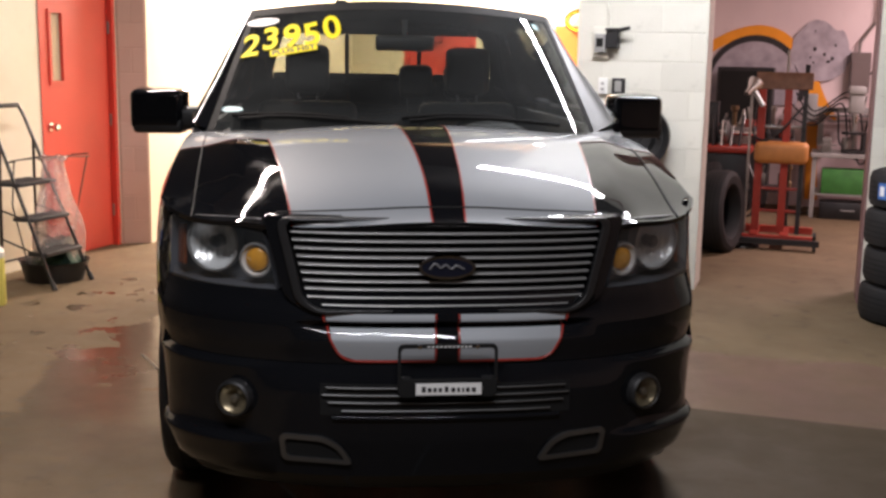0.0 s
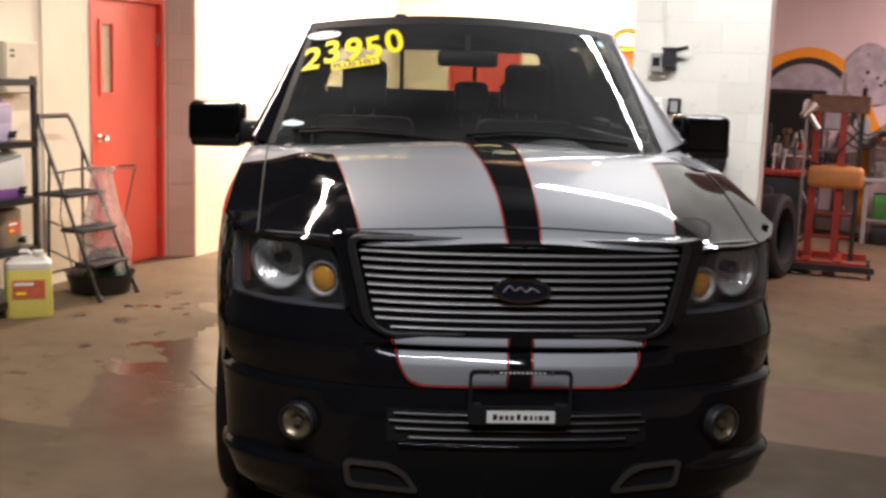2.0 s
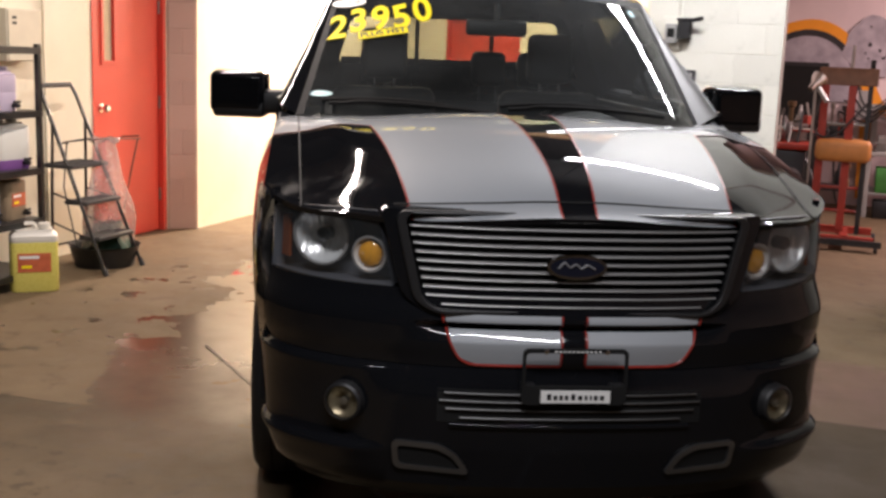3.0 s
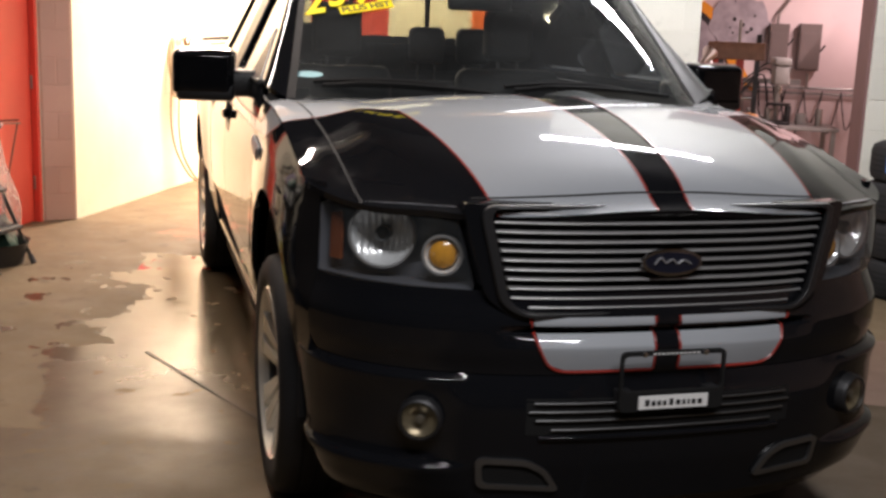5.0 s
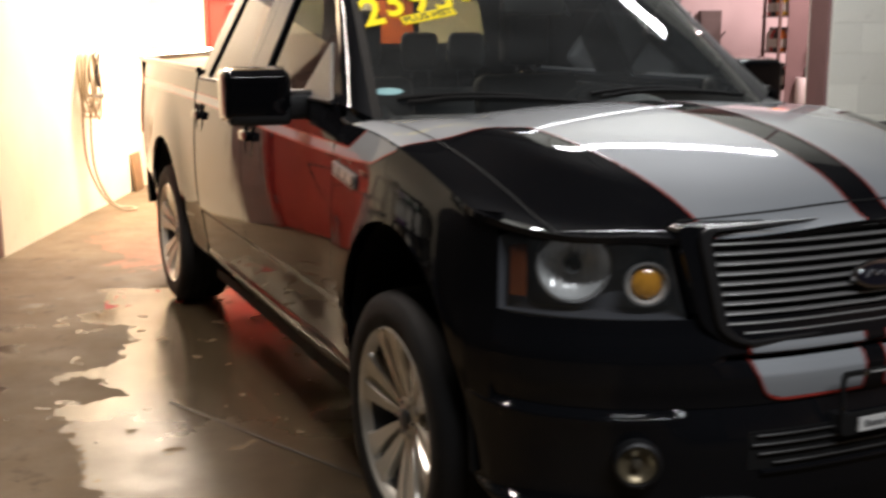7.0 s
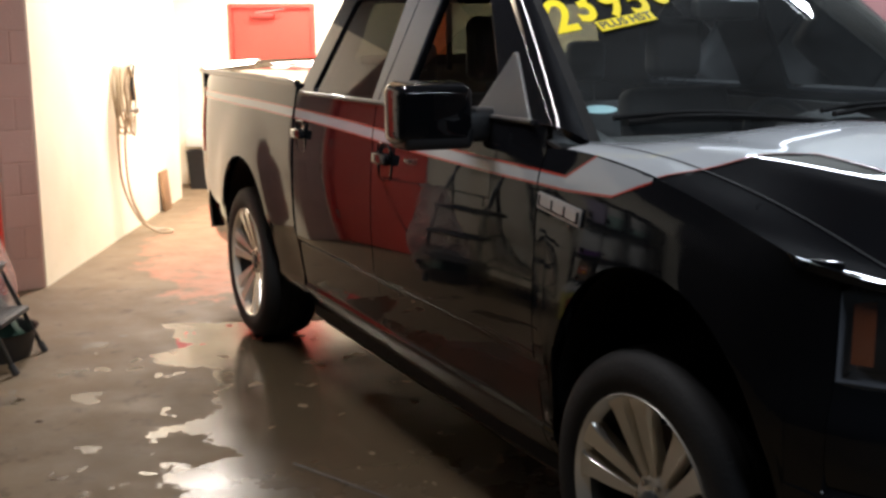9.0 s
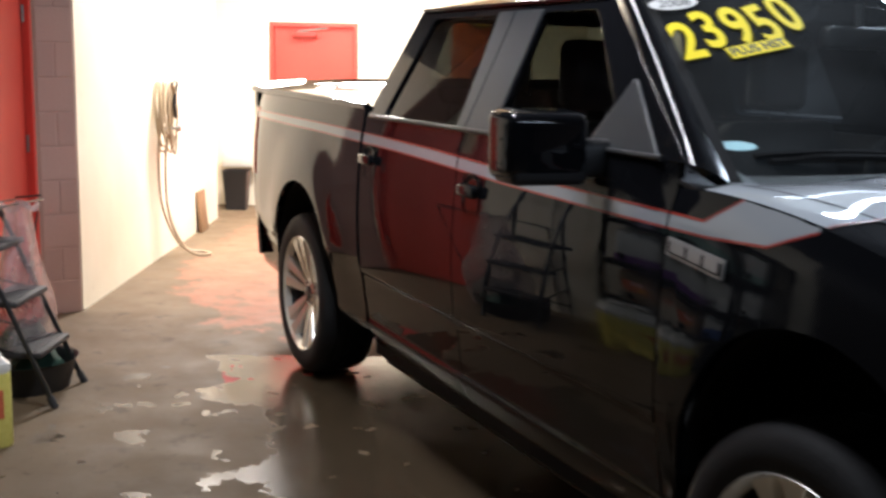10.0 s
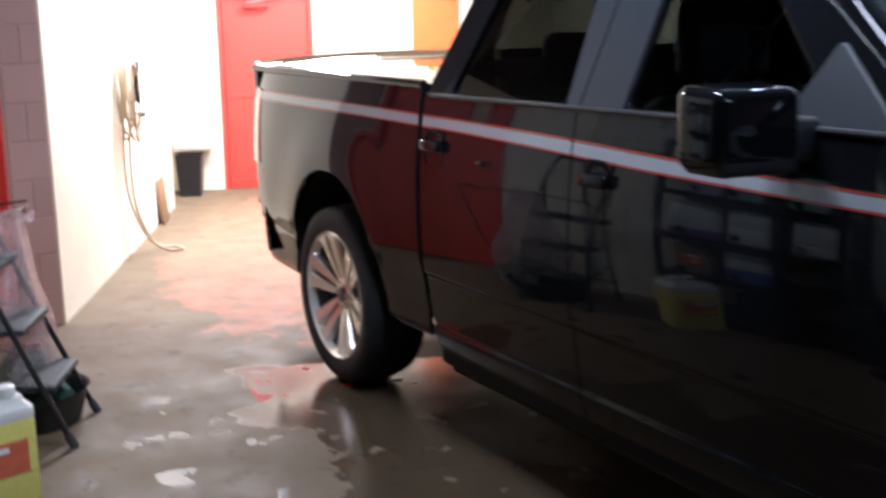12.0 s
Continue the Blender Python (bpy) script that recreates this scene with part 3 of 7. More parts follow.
def smooth(a, b, t):
    t = min(1.0, max(0.0, (t - a) / (b - a)))
    return t * t * (3 - 2 * t)


# the outline in plan, from the middle of the nose to the tail
PLAN = spline([(0, -0.025, 0), (0.25, -0.015, 0), (0.45, 0.02, 0), (0.60, 0.075, 0), (0.71, 0.135, 0), (0.808, 0.22, 0), (0.888, 0.335, 0), (0.935, 0.47, 0),
               (0.956, 0.63, 0), (0.966, 0.85, 0), (0.968, 1.3, 0), (0.968, 2.4, 0), (0.968, 3.5, 0), (0.966, 4.5, 0), (0.955, 5.1, 0), (0.935, 5.40, 0), (0.91, 5.50, 0)], 10)
REACH = [0.0]
for one, two in zip(PLAN, PLAN[1:]):
    REACH.append(REACH[-1] + (two - one).length)


def along(s):
    """Point and outward normal of the outline at the length s."""
    s = min(max(s, 0.0), REACH[-1] - 1e-6)
    i = int(np.searchsorted(REACH, s, side="right")) - 1
    i = min(i, len(PLAN) - 2)
    t = (s - REACH[i]) / (REACH[i + 1] - REACH[i])
    p = PLAN[i].lerp(PLAN[i + 1], t)

    def tangent(k):
        return (PLAN[min(k + 1, len(PLAN) - 1)] - PLAN[max(k - 1, 0)]).normalized()
    d = tangent(i).lerp(tangent(i + 1), t)
    return p, Vector((d.y, -d.x, 0)).normalized()


def s_of_y(y):
    ys = [p.y for p in PLAN]
    return float(np.interp(y, ys, REACH))


def s_of_x(x):
    xs = [p.x for p in PLAN[:90]]
    return float(np.interp(x, xs, REACH[:90]))


def nose_y(x):
    return float(np.interp(abs(x), [p.x for p in PLAN[:95]], [p.y for p in PLAN[:95]]))


def curve(xs, zs, x):
    """A smooth curve through the points that never overshoots them."""
    k = 0
    while k < len(xs) - 2 and x > xs[k + 1]:
        k += 1
    h = [b - a for a, b in zip(xs, xs[1:])]
    d = [(b - a) / w for a, b, w in zip(zs, zs[1:], h)]

    def slope(i):
        if i == 0:
            return d[0]
        if i == len(d):
            return d[-1]
        if d[i - 1] * d[i] <= 0:
            return 0.0
        w1, w2 = 2 * h[i] + h[i - 1], h[i] + 2 * h[i - 1]
        return (w1 + w2) / (w1 / d[i - 1] + w2 / d[i])
    if x <= xs[0]:
        return zs[0] + d[0] * (x - xs[0])
    if x >= xs[-1]:
        return zs[-1] + d[-1] * (x - xs[-1])
    t = (x - xs[k]) / h[k]
    m0, m1 = slope(k) * h[k], slope(k + 1) * h[k]
    return (2 * t ** 3 - 3 * t * t + 1) * zs[k] + (t ** 3 - 2 * t * t + t) * m0 + (3 * t * t - 2 * t ** 3) * zs[k + 1] + (t ** 3 - t * t) * m1


def side_line(y):
    """Half width of the broad stripes, growing towards the cab."""
    return 0.476 + 0.139 * min(max(y, 0.0), 0.75)


def hood_section(x, y):
    """Height of the hood: a crowned middle, a ridge that runs out to the pillar, a hollow, and the fender seam."""
    a = abs(x)
    yy = min(max(y, -0.015), 1.45)
    middle = 1.340 - 0.182 * (yy - 0.95) ** 2 - 0.056 * math.exp(-yy / 0.08)
    line = 1.308 - 0.190 * (yy - 1.0) ** 2 - 0.055 * math.exp(-yy / 0.11)
    ridge = 1.306 - 0.235 * (yy - 1.0) ** 2 - 0.010 * math.exp(-yy / 0.06)
    seam = 1.290 - 0.200 * (yy - 1.25) ** 2
    edge = 1.279 - 0.195 * (yy - 1.35) ** 2
    x1, x2, x4 = side_line(yy), 0.534 + 0.196 * min(max(yy, 0.0), 0.95), 0.80 + 0.04 * (yy - 0.25)
    crown = (middle - line) / (x1 * x1)
    if a < x1:
        z = middle - crown * a * a
    else:
        z = curve((x1, x2, 0.5 * (x2 + x4), x4, EDGE, 1.0), (line, ridge, 0.5 * (ridge + seam) - 0.001, seam, edge, edge - 0.06), a)
    # the front edge lies over the lamps
    return z + 0.022 * smooth(0.56, 0.66, a) * math.exp(-max(0.0, y - nose_y(a)) / 0.06)


EDGE = 0.925
# the hood's heights on a fine net, its creases rounded off as in pressed steel
NET = 0.0125
HOOD = np.array([[hood_section(NET * (i - 8), NET * (j - 12)) for j in range(140)] for i in range(96)])
for _ in range(3):
    pad = np.pad(HOOD, 2, mode="reflect", reflect_type="odd")
    pad = (pad[:-4] + 4 * pad[1:-3] + 6 * pad[2:-2] + 4 * pad[3:-1] + pad[4:]) / 16
    HOOD = (pad[:, :-4] + 4 * pad[:, 1:-3] + 6 * pad[:, 2:-2] + 4 * pad[:, 3:-1] + pad[:, 4:]) / 16


def hood_z(x, y):
    """Height of the hood, from the net by a smooth spline."""
    u, v = abs(x) / NET + 8, min(max(y / NET + 12, 1.0), 136.9)
    i, j = int(u), int(v)

    def weights(t):
        return np.array([(1 - t) ** 3, 3 * t ** 3 - 6 * t * t + 4, -3 * t ** 3 + 3 * t * t + 3 * t + 1, t ** 3]) / 6
    return float(weights(u - i) @ HOOD[i - 1:i + 3, j - 1:j + 3] @ weights(v - j))


def fender_top(y):
    return hood_z(EDGE, max(y, 0.44))


# profile of the nose from the chin up: two rounded lips, the chin panel with its step
LIP_Z = (0.20, 0.25, 0.30, 0.375, 0.392, 0.398, 0.403, 0.407, 0.410, 0.416, 0.424, 0.60, 0.628, 0.640, 0.6445, 0.648, 0.6505, 0.656, 0.662, 0.672, 0.70, 0.736, 0.741, 0.746, 0.772, 0.776, 0.779, 0.792, 0.7955, 0.799, 0.803, 0.85, 1.10)
LIP_OUT = (-0.07, -0.03, 0.026, 0.054, 0.064, 0.0645, 0.062, 0.058, 0.053, 0.040, 0.036, 0.040, 0.046, 0.0485, 0.0478, 0.0455, 0.042, 0.028, 0.020, 0.018, 0.024, 0.029, 0.0285, 0.026, 0.010, 0.004, -0.018, -0.020, 0.012, 0.019, 0.020, 0.004, -0.01)


def bulge(s, z):
    """How far the skin stands out from the plain outline."""
    p, _ = along(s)
    front = 1 - (smooth(0.25, 0.60, p.y) if z > 0.665 else smooth(0.22, 0.58, p.y))
    side = -0.20 * (z - 0.92) ** 2 - 0.013 * smooth(0.674, 0.652, z)
    side += 0.010 * smooth(0.462, 0.440, z) - 0.05 * smooth(0.44, 0.22, z)
    for yc, w in ((0.90, 0.62), (4.445, 0.64)):
        d = math.hypot((p.y - yc) / w, (z - 0.42) / 0.74)
        side += 0.018 * (1 - smooth(0.74, 1.22, d)) * smooth(0.30, 0.5, z)
    nose = float(np.interp(z, LIP_Z, LIP_OUT))
    if z < 0.664:  # the lips die away towards the middle of the bumper
        nose += (float(np.interp(z, (0.20, 0.25, 0.30, 0.42, 0.60, 0.664), (-0.07, -0.03, 0.026, 0.044, 0.048, 0.020))) - nose) * (1 - smooth(0.50, 0.64, p.x))
    elif z > 0.69:  # past the chin the corner runs smoothly up to the lamp
        nose += (curve((0.69, 0.73, 0.78, 0.82, 0.85, 0.89, 1.10), (0.022, 0.030, 0.030, 0.020, 0.006, -0.004, -0.01), z) - nose) * smooth(0.39, 0.47, p.x)
    return side * (1 - front) + nose * front


def skin(sign, s, z, out=0.0):
    p, n = along(s)
    q = p + n * (bulge(s, z) + out)
    if 0.34 < p.y < 1.45:  # the fender rolls over to the hood
        top = fender_top(p.y)
        h = min(1.0, max(0.0, (z - top + 0.10) / 0.10))
        target = min(EDGE, q.x)
        q.x += (target - q.x) * h ** 2.0
    return Vector((sign * q.x, q.y, z))


ARCH = ((0.90, 0.465, 0.605), (4.445, 0.49, 0.555))


def low_edge(y, sill):
    for yc, a, b in ARCH:
        d = abs(y - yc) / a
        if d < 1:
            return max(sill, 0.42 + b * math.sqrt(1 - d ** 2.2))
    return sill


def arch_ys(y0, y1):
    """Places along the side, close together at the arch edges."""
    ys = set(lin(y0, y1, max(3, int((y1 - y0) / 0.10))))
    for yc, a, _ in ARCH:
        for k in range(33):
            y = yc - a * math.cos(math.pi * k / 32)
            if y0 < y < y1:
                ys.add(y)
        for e in (-1, 1):
            y = yc + e * (a + 0.0015)
            if y0 < y < y1:
                ys.add(y)
    return sorted(ys)


# heights of the rows of a side panel, close together at the creases
LEVELS = [(z - 0.25) / 1.085 for z in (0.25, 0.27, 0.30, 0.35, 0.41, 0.430, 0.438, 0.445, 0.452, 0.460, 0.468, 0.49, 0.54, 0.60, 0.640, 0.652, 0.658, 0.664, 0.670, 0.676, 0.69, 0.74, 0.80, 0.87, 0.94, 1.01, 1.08, 1.14, 1.18, 1.22, 1.25, 1.28, 1.31, 1.335)]


def panel(name, sign, y0, y1, top, sill, mat=BLACK_PAINT, label=""):
    """A side panel between two places along the side, cut out round the wheels."""
    bm = bmesh.new()
    cols = []
    for y in arch_ys(y0, y1):
        s, lo = s_of_y(y), low_edge(y, sill)
        hi = top(y)
        cols.append([bm.verts.new(skin(sign, s, lo + (hi - lo) * f)) for f in LEVELS])
    for a, b in zip(cols, cols[1:]):
        for k in range(len(LEVELS) - 1):
            bm.faces.new((a[k], b[k], b[k + 1], a[k + 1]))
    thick(bm, 0.02)
    return part(name, bm, mat, truck, label)


BELT = 1.335
for sign in (-1, 1):
    panel("front_fender", sign, 0.352, 1.425, fender_top, 0.25)
    panel("front_door", sign, 1.432, 2.660, lambda y: BELT, 0.25)
    panel("rear_door", sign, 2.668, 3.600, lambda y: BELT, 0.25)
    panel("bed_side", sign, 3.635, 5.44, lambda y: 1.375 + 0.02 * (y - 3.6) / 1.8, 0.40)

# nose: bumper cover, corner pieces, chin
zs = [0.235, 0.25, 0.27, 0.30, 0.34, 0.375, 0.392, 0.398, 0.403, 0.407, 0.410, 0.416, 0.424, 0.48, 0.55, 0.60, 0.628, 0.640, 0.6445, 0.648, 0.6505, 0.656, 0.662]
bm = bmesh.new()
span = lin(-s_of_y(0.44), s_of_y(0.44), 91)
sheet(lambda s, z: skin(-1 if s < 0 else 1, abs(s), z), span, zs, bm)
bumper = part("front_bumper", thick(bm, 0.03), BLACK_PAINT, truck)

chin_z = [0.664, 0.68, 0.70, 0.718, 0.736, 0.741, 0.746, 0.759, 0.772, 0.776, 0.779, 0.792, 0.7955, 0.799, 0.803, 0.82, 0.835, 0.85, 0.87, 0.886]
bm = bmesh.new()
span = lin(-s_of_y(0.35), s_of_y(0.35), 81)
sheet(lambda s, z: skin(-1 if s < 0 else 1, abs(s), z), span, chin_z, bm)
chin = part("chin_panel", thick(bm, 0.02), BLACK_PAINT, truck)

# grille surround and hood lip
GR_OUT = rounded([(-0.572, 1.122), (0.572, 1.122), (0.505, 0.872), (0.43, 0.815), (-0.43, 0.815), (-0.505, 0.872)], 0.03)
GR_IN = rounded([(-0.503, 1.110), (0.497, 1.110), (0.440, 0.866), (0.395, 0.834), (-0.400, 0.834), (-0.446, 0.866)], 0.035)
GR_RIM = rounded([(-0.532, 1.119), (0.526, 1.119), (0.464, 0.858), (0.405, 0.822), (-0.410, 0.822), (-0.470, 0.858)], 0.045)
bm = plate(GR_OUT, [GR_IN], depth=0.05, place=lambda a, b, d: (a, nose_y(a) - 0.020 + d, b))
grille = part("grille", bm, BLACK_PAINT, truck, "gloss black grille surround with polished billet bars")
soft(grille, 0.008, 2, 30)
bm = plate(GR_RIM, [GR_IN], depth=0.03, place=lambda a, b, d: (a, nose_y(a) - 0.034 + d, b))
soft(part("grille_rim", bm, BLACK_PLASTIC, grille, "raised dark rim round the bars"), 0.008, 3, 30)
bm = plate(rounded([(-0.505, 1.112), (0.505, 1.112), (0.45, 0.85), (0.40, 0.825), (-0.40, 0.825), (-0.45, 0.85)], 0.03), depth=0.01, place=lambda a, b, d: (a, nose_y(a) + 0.035 + d, b))
part("grille_back", bm, MATT_BLACK, grille, "black mesh backing")
for k in range(11):
    z = 1.097 - 0.0251 * k
    w = float(np.interp(z, [0.846, 0.862, 0.998, 1.078, 1.098], [0.388, 0.432, 0.467, 0.488, 0.468]))
    own = bmesh.new()
    prof = [(-0.0038 * math.cos(q), 0.004 - 0.0085 * math.sin(q)) for q in lin(0, math.pi, 7)] + [(0.0037, 0.018), (-0.0037, 0.018)]
    rings = [[own.verts.new((x, nose_y(x) - 0.004 + py, z + pz)) for pz, py in prof] for x in lin(-w, w, 25)]
    for r, q in zip(rings, rings[1:]):
        for j in range(9):
            own.faces.new((r[j], r[(j + 1) % 9], q[(j + 1) % 9], q[j]))
    own.faces.new(rings[0])
    own.faces.new(rings[-1][::-1])
    bmesh.ops.recalc_face_normals(own, faces=own.faces)
    part("grille_bar", own, BILLET, grille)


def oval(rx, rz, n=40):
    return [(rx * math.cos(2 * math.pi * k / n), rz * math.sin(2 * math.pi * k / n)) for k in range(n)]


badge = part("badge", plate(oval(0.088, 0.037), depth=0.014, place=lambda a, b, d: (a - 0.005, -0.052 + d + 0.25 * a * a, 0.971 + b)), CHROME, truck, "chrome-rimmed dark oval badge")
part("badge_face", plate(oval(0.079, 0.028), depth=0.004, place=lambda a, b, d: (a - 0.005, -0.056 + d + 0.25 * a * a, 0.971 + b)), OVAL_BLUE, badge, "dark enamel oval")
swirl = [(-0.05, -0.004, 0), (-0.035, 0.012, 0), (-0.02, 0.0, 0), (-0.005, 0.008, 0), (0.01, -0.003, 0), (0.025, 0.006, 0), (0.045, -0.004, 0)]
part("badge_mark", pipe([(1.12 * p.x - 0.005, -0.0585, 0.972 + 1.1 * p.y) for p in spline(swirl, 5)], 0.0030, n=6), BADGE_SILVER, badge)

# hood
bm = bmesh.new()
across = lin(-EDGE, EDGE, 121)
back = [0.0, 0.006, 0.014, 0.025, 0.04, 0.06] + lin(0.09, 1.0, 40)


def hood_point(x, b, up=0.0):
    y0, y1 = nose_y(x), 1.20 + 0.13 * (x / 0.9) ** 2
    y = y0 + (y1 - y0) * b - 0.012 * (1 - min(1, b / 0.03))
    return Vector((x, y, hood_z(x, y0 + (y1 - y0) * b) + up))


sheet(hood_point, across, back, bm)
hood = part("hood", thick(bm, 0.018), BLACK_PAINT, truck)


def on_hood(x, y, up=0.0025):
    y0 = nose_y(x)
    if y < y0:
        return Vector((x, y0 - 0.012 - up, hood_z(x, y0)))
    return Vector((x, y - 0.012 * (1 - min(1, (y - y0) / 0.035)) - up * max(0, 1 - (y - y0) / 0.06), hood_z(x, y) + up))


def hood_sheet(name, left, right, y0, y1, mat, parent, up=0.0025, n=14, label=""):
    ys = [y0 + (y1 - y0) * t for t in ([0, 0.004, 0.01, 0.02, 0.035, 0.05, 0.07] + lin(0.1, 1, 24))]
    bm = sheet(lambda t, y: on_hood(left(y) + (right(y) - left(y)) * t, y + (nose_y(left(y) + (right(y) - left(y)) * t) if y0 == 0 else 0) * (1 - y / 1.2), up), lin(0, 1, n), ys)
    outward(bm)
    return part(name, bm, mat, parent, label)


def mid_edge(y):
    return 0.054 + 0.034 * min(max(y, 0.0), 1.0) / 0.8


def band_front(x):
    """Front edge of the silver band along the back of the hood."""
    return float(np.interp(x, [0.578, 0.60, 0.69, 0.80, 0.925], [0.748, 0.770, 0.815, 0.862, 0.922]))


for sign in (-1, 1):
    hood_sheet("silver_stripe", lambda y: sign * side_line(y), lambda y: sign * mid_edge(y), 0, 1.195, SILVER_PAINT, hood, 0.0022, 22, "broad silver racing stripe")
    hood_sheet("pinstripe", lambda y: sign * (side_line(y) + 0.006), lambda y: sign * side_line(y), 0, 0.742, RED_LINE, hood, 0.0032, 3)
    hood_sheet("pinstripe", lambda y: sign * mid_edge(y), lambda y: sign * (mid_edge(y) - 0.006), 0, 1.195, RED_LINE, hood, 0.0032, 3)
    # rear band that runs out to the fender
    bm = sheet(lambda x, t: on_hood(sign * x, band_front(x) + (1.195 + 0.13 * (x / 0.9) ** 2 - band_front(x)) * t, 0.0024), lin(0.578, EDGE - 0.002, 26), lin(0, 1, 14))
    outward(bm)
    part("silver_stripe", bm, SILVER_PAINT, hood, "broad silver racing stripe")
    bm = sheet(lambda x, t: on_hood(sign * x, band_front(x) + t, 0.0034), lin(0.582, EDGE - 0.002, 20), [-0.006, 0.0])
    outward(bm)
    part("pinstripe", bm, RED_LINE, hood)
# hood seam above the grille
bm = sheet(lambda x, t: on_hood(x, nose_y(x) + 0.050 + t, 0.0042), lin(-0.53, 0.53, 41), [0, 0.005])
part("hood_seam", bm, MATT_BLACK, hood)
for sign in (-1, 1):
    bm = sheet(lambda y, t: on_hood(sign * (0.80 + 0.04 * (y - 0.25) + t), y, 0.0034), lin(0.215, 1.28, 36), [0, 0.006])
    part("fender_seam", bm, MATT_BLACK, hood)


# side stripe
def stripe_low(y):
    return float(np.interp(y, [0.93, 1.06, 1.27, 1.7, 2.29, 2.9, 3.34, 4.2, 5.4], [1.236, 1.186, 1.176, 1.180, 1.192, 1.214, 1.226, 1.240, 1.250]))


def stripe_high(y):
    if y < 1.18:
        return fender_top(y) - 0.001
    return float(np.interp(y, [1.18, 1.29, 1.5, 1.95, 2.5, 2.9, 3.4, 4.2, 5.4], [fender_top(1.18), 1.206, 1.211, 1.218, 1.239, 1.253, 1.263, 1.274, 1.280]))


for sign in (-1, 1):
    for y0, y1 in ((0.932, 1.424), (1.433, 2.659), (2.669, 3.599), (3.636, 5.36)):
        ys = sorted(set(lin(y0, y1, max(8, int((y1 - y0) / 0.06)))) | {y for y in (1.06, 1.18, 1.29) if y0 < y < y1})
        bm = sheet(lambda y, t: skin(sign, s_of_y(y), stripe_low(y) + (stripe_high(y) - stripe_low(y)) * t, 0.0022), ys, lin(0, 1, 6))
        outward(bm)
        part("side_stripe", bm, SILVER_PAINT, truck, "tapering silver side stripe")
        for f, e0, e1 in ((stripe_low, -0.006, 0), (stripe_high, 0, 0.006)):
            yy = [y for y in ys if f is stripe_low or y >= 1.18]
            if len(yy) > 1:
                bm = sheet(lambda y, t: skin(sign, s_of_y(y), f(y) + t, 0.0032), yy, [e0, e1])
                outward(bm)
                part("pinstripe", bm, RED_LINE, truck)

# chin stripes
for sign in (-1, 1):
    for chin_rows in ([0.678, 0.688, 0.70, 0.718, 0.736, 0.741, 0.746, 0.759, 0.772, 0.776], [0.7955, 0.799, 0.803, 0.812, 0.822]):
        bm = sheet(lambda t, z: skin(sign, s_of_x(0.040 + (0.335 + 0.045 * (z - 0.678) / 0.156 - 0.05 * max(0, (0.708 - z) / 0.03) ** 2 - 0.040) * t), z, 0.003), lin(0, 1, 14), chin_rows)
        outward(bm)
        part("silver_stripe", bm, SILVER_PAINT, chin, "silver chin stripe")
    line = [(0.038, 0.673), (0.20, 0.673), (0.285, 0.674), (0.318, 0.684), (0.338, 0.704), (0.360, 0.75), (0.375, 0.79), (0.382, 0.824)]
    pts = [p for p in spline([(a, b, 0) for a, b in line], 5)]
    part("pinstripe", pipe([skin(sign, s_of_x(p.x), p.y, 0.003) for p in pts], 0.0038, n=6), RED_LINE, chin)
    part("pinstripe", pipe([skin(sign, s_of_x(0.036), z, 0.003) for z in lin(0.676, 0.822, 12)], 0.0032, n=6), RED_LINE, chin)

# lower grille, plate holder, brake vents
bm = bmesh.new()
sheet(lambda x, z: skin(-1 if x < 0 else 1, s_of_x(abs(x)), z, 0.002), lin(-0.385, 0.385, 31), [0.505, 0.54, 0.58, 0.607], bm)
outward(bm)
lower = part("lower_grille", bm, MATT_BLACK, bumper, "dark lower intake with thin bright bars")
for z, w in ((0.596, 0.365), (0.572, 0.378), (0.548, 0.36), (0.522, 0.32)):
    part("grille_bar", pipe([skin(-1 if x < 0 else 1, s_of_x(abs(x)), z, 0.009) for x in lin(-w, w, 21)], 0.0032, n=6), SATIN_SILVER, lower)
part("intake_lip", pipe([skin(-1 if x < 0 else 1, s_of_x(abs(x)), 0.497, 0.003) for x in lin(-0.35, 0.35, 21)], 0.008, n=10), BLACK_PAINT, lower, "rounded gloss lip under the intake")
holder_y = -0.105
bm = plate(rounded([(-0.158, 0.742), (0.150, 0.742), (0.150, 0.575), (-0.158, 0.575)], 0.02), [rounded([(-0.149, 0.730), (0.141, 0.730), (0.141, 0.632), (-0.149, 0.632)], 0.015)], depth=0.012, place=lambda a, b, d: (a, holder_y + d, b))
holder = part("plate_holder", bm, MATT_BLACK, truck, "empty black licence plate holder with a white dealer strip")
soft(holder, 0.003)
part("dealer_strip", block(-0.103, holder_y - 0.006, 0.584, 0.100, holder_y - 0.001, 0.620), WHITE_DECAL, holder, "white name strip with dark lettering", smooth=False)
for k, (x, w) in enumerate(((-0.085, 0.012), (-0.066, 0.011), (-0.049, 0.010), (-0.033, 0.010), (-0.014, 0.011), (0.006, 0.012), (0.025, 0.008), (0.040, 0.006), (0.052, 0.011), (0.070, 0.012))):
    part("lettering_bar", block(x, holder_y - 0.008, 0.594, x + w, holder_y - 0.0062, 0.611 if k in (0, 4) else 0.607), INK, holder, smooth=False)
for k in range(11):
    part("lettering_bar", block(-0.068 + 0.0128 * k, holder_y - 0.002, 0.7335, -0.0605 + 0.0128 * k, holder_y - 0.0006, 0.7375), WHITE_DECAL, holder, smooth=False)
for x in (-0.092, 0.085):
    part("screw", lathe([(0.0, 0), (0.009, 0), (0.007, -0.006), (0.0, -0.007)], 12, "Y", m=Matrix.Translation((x, holder_y, 0.7355))), CHROME, holder)
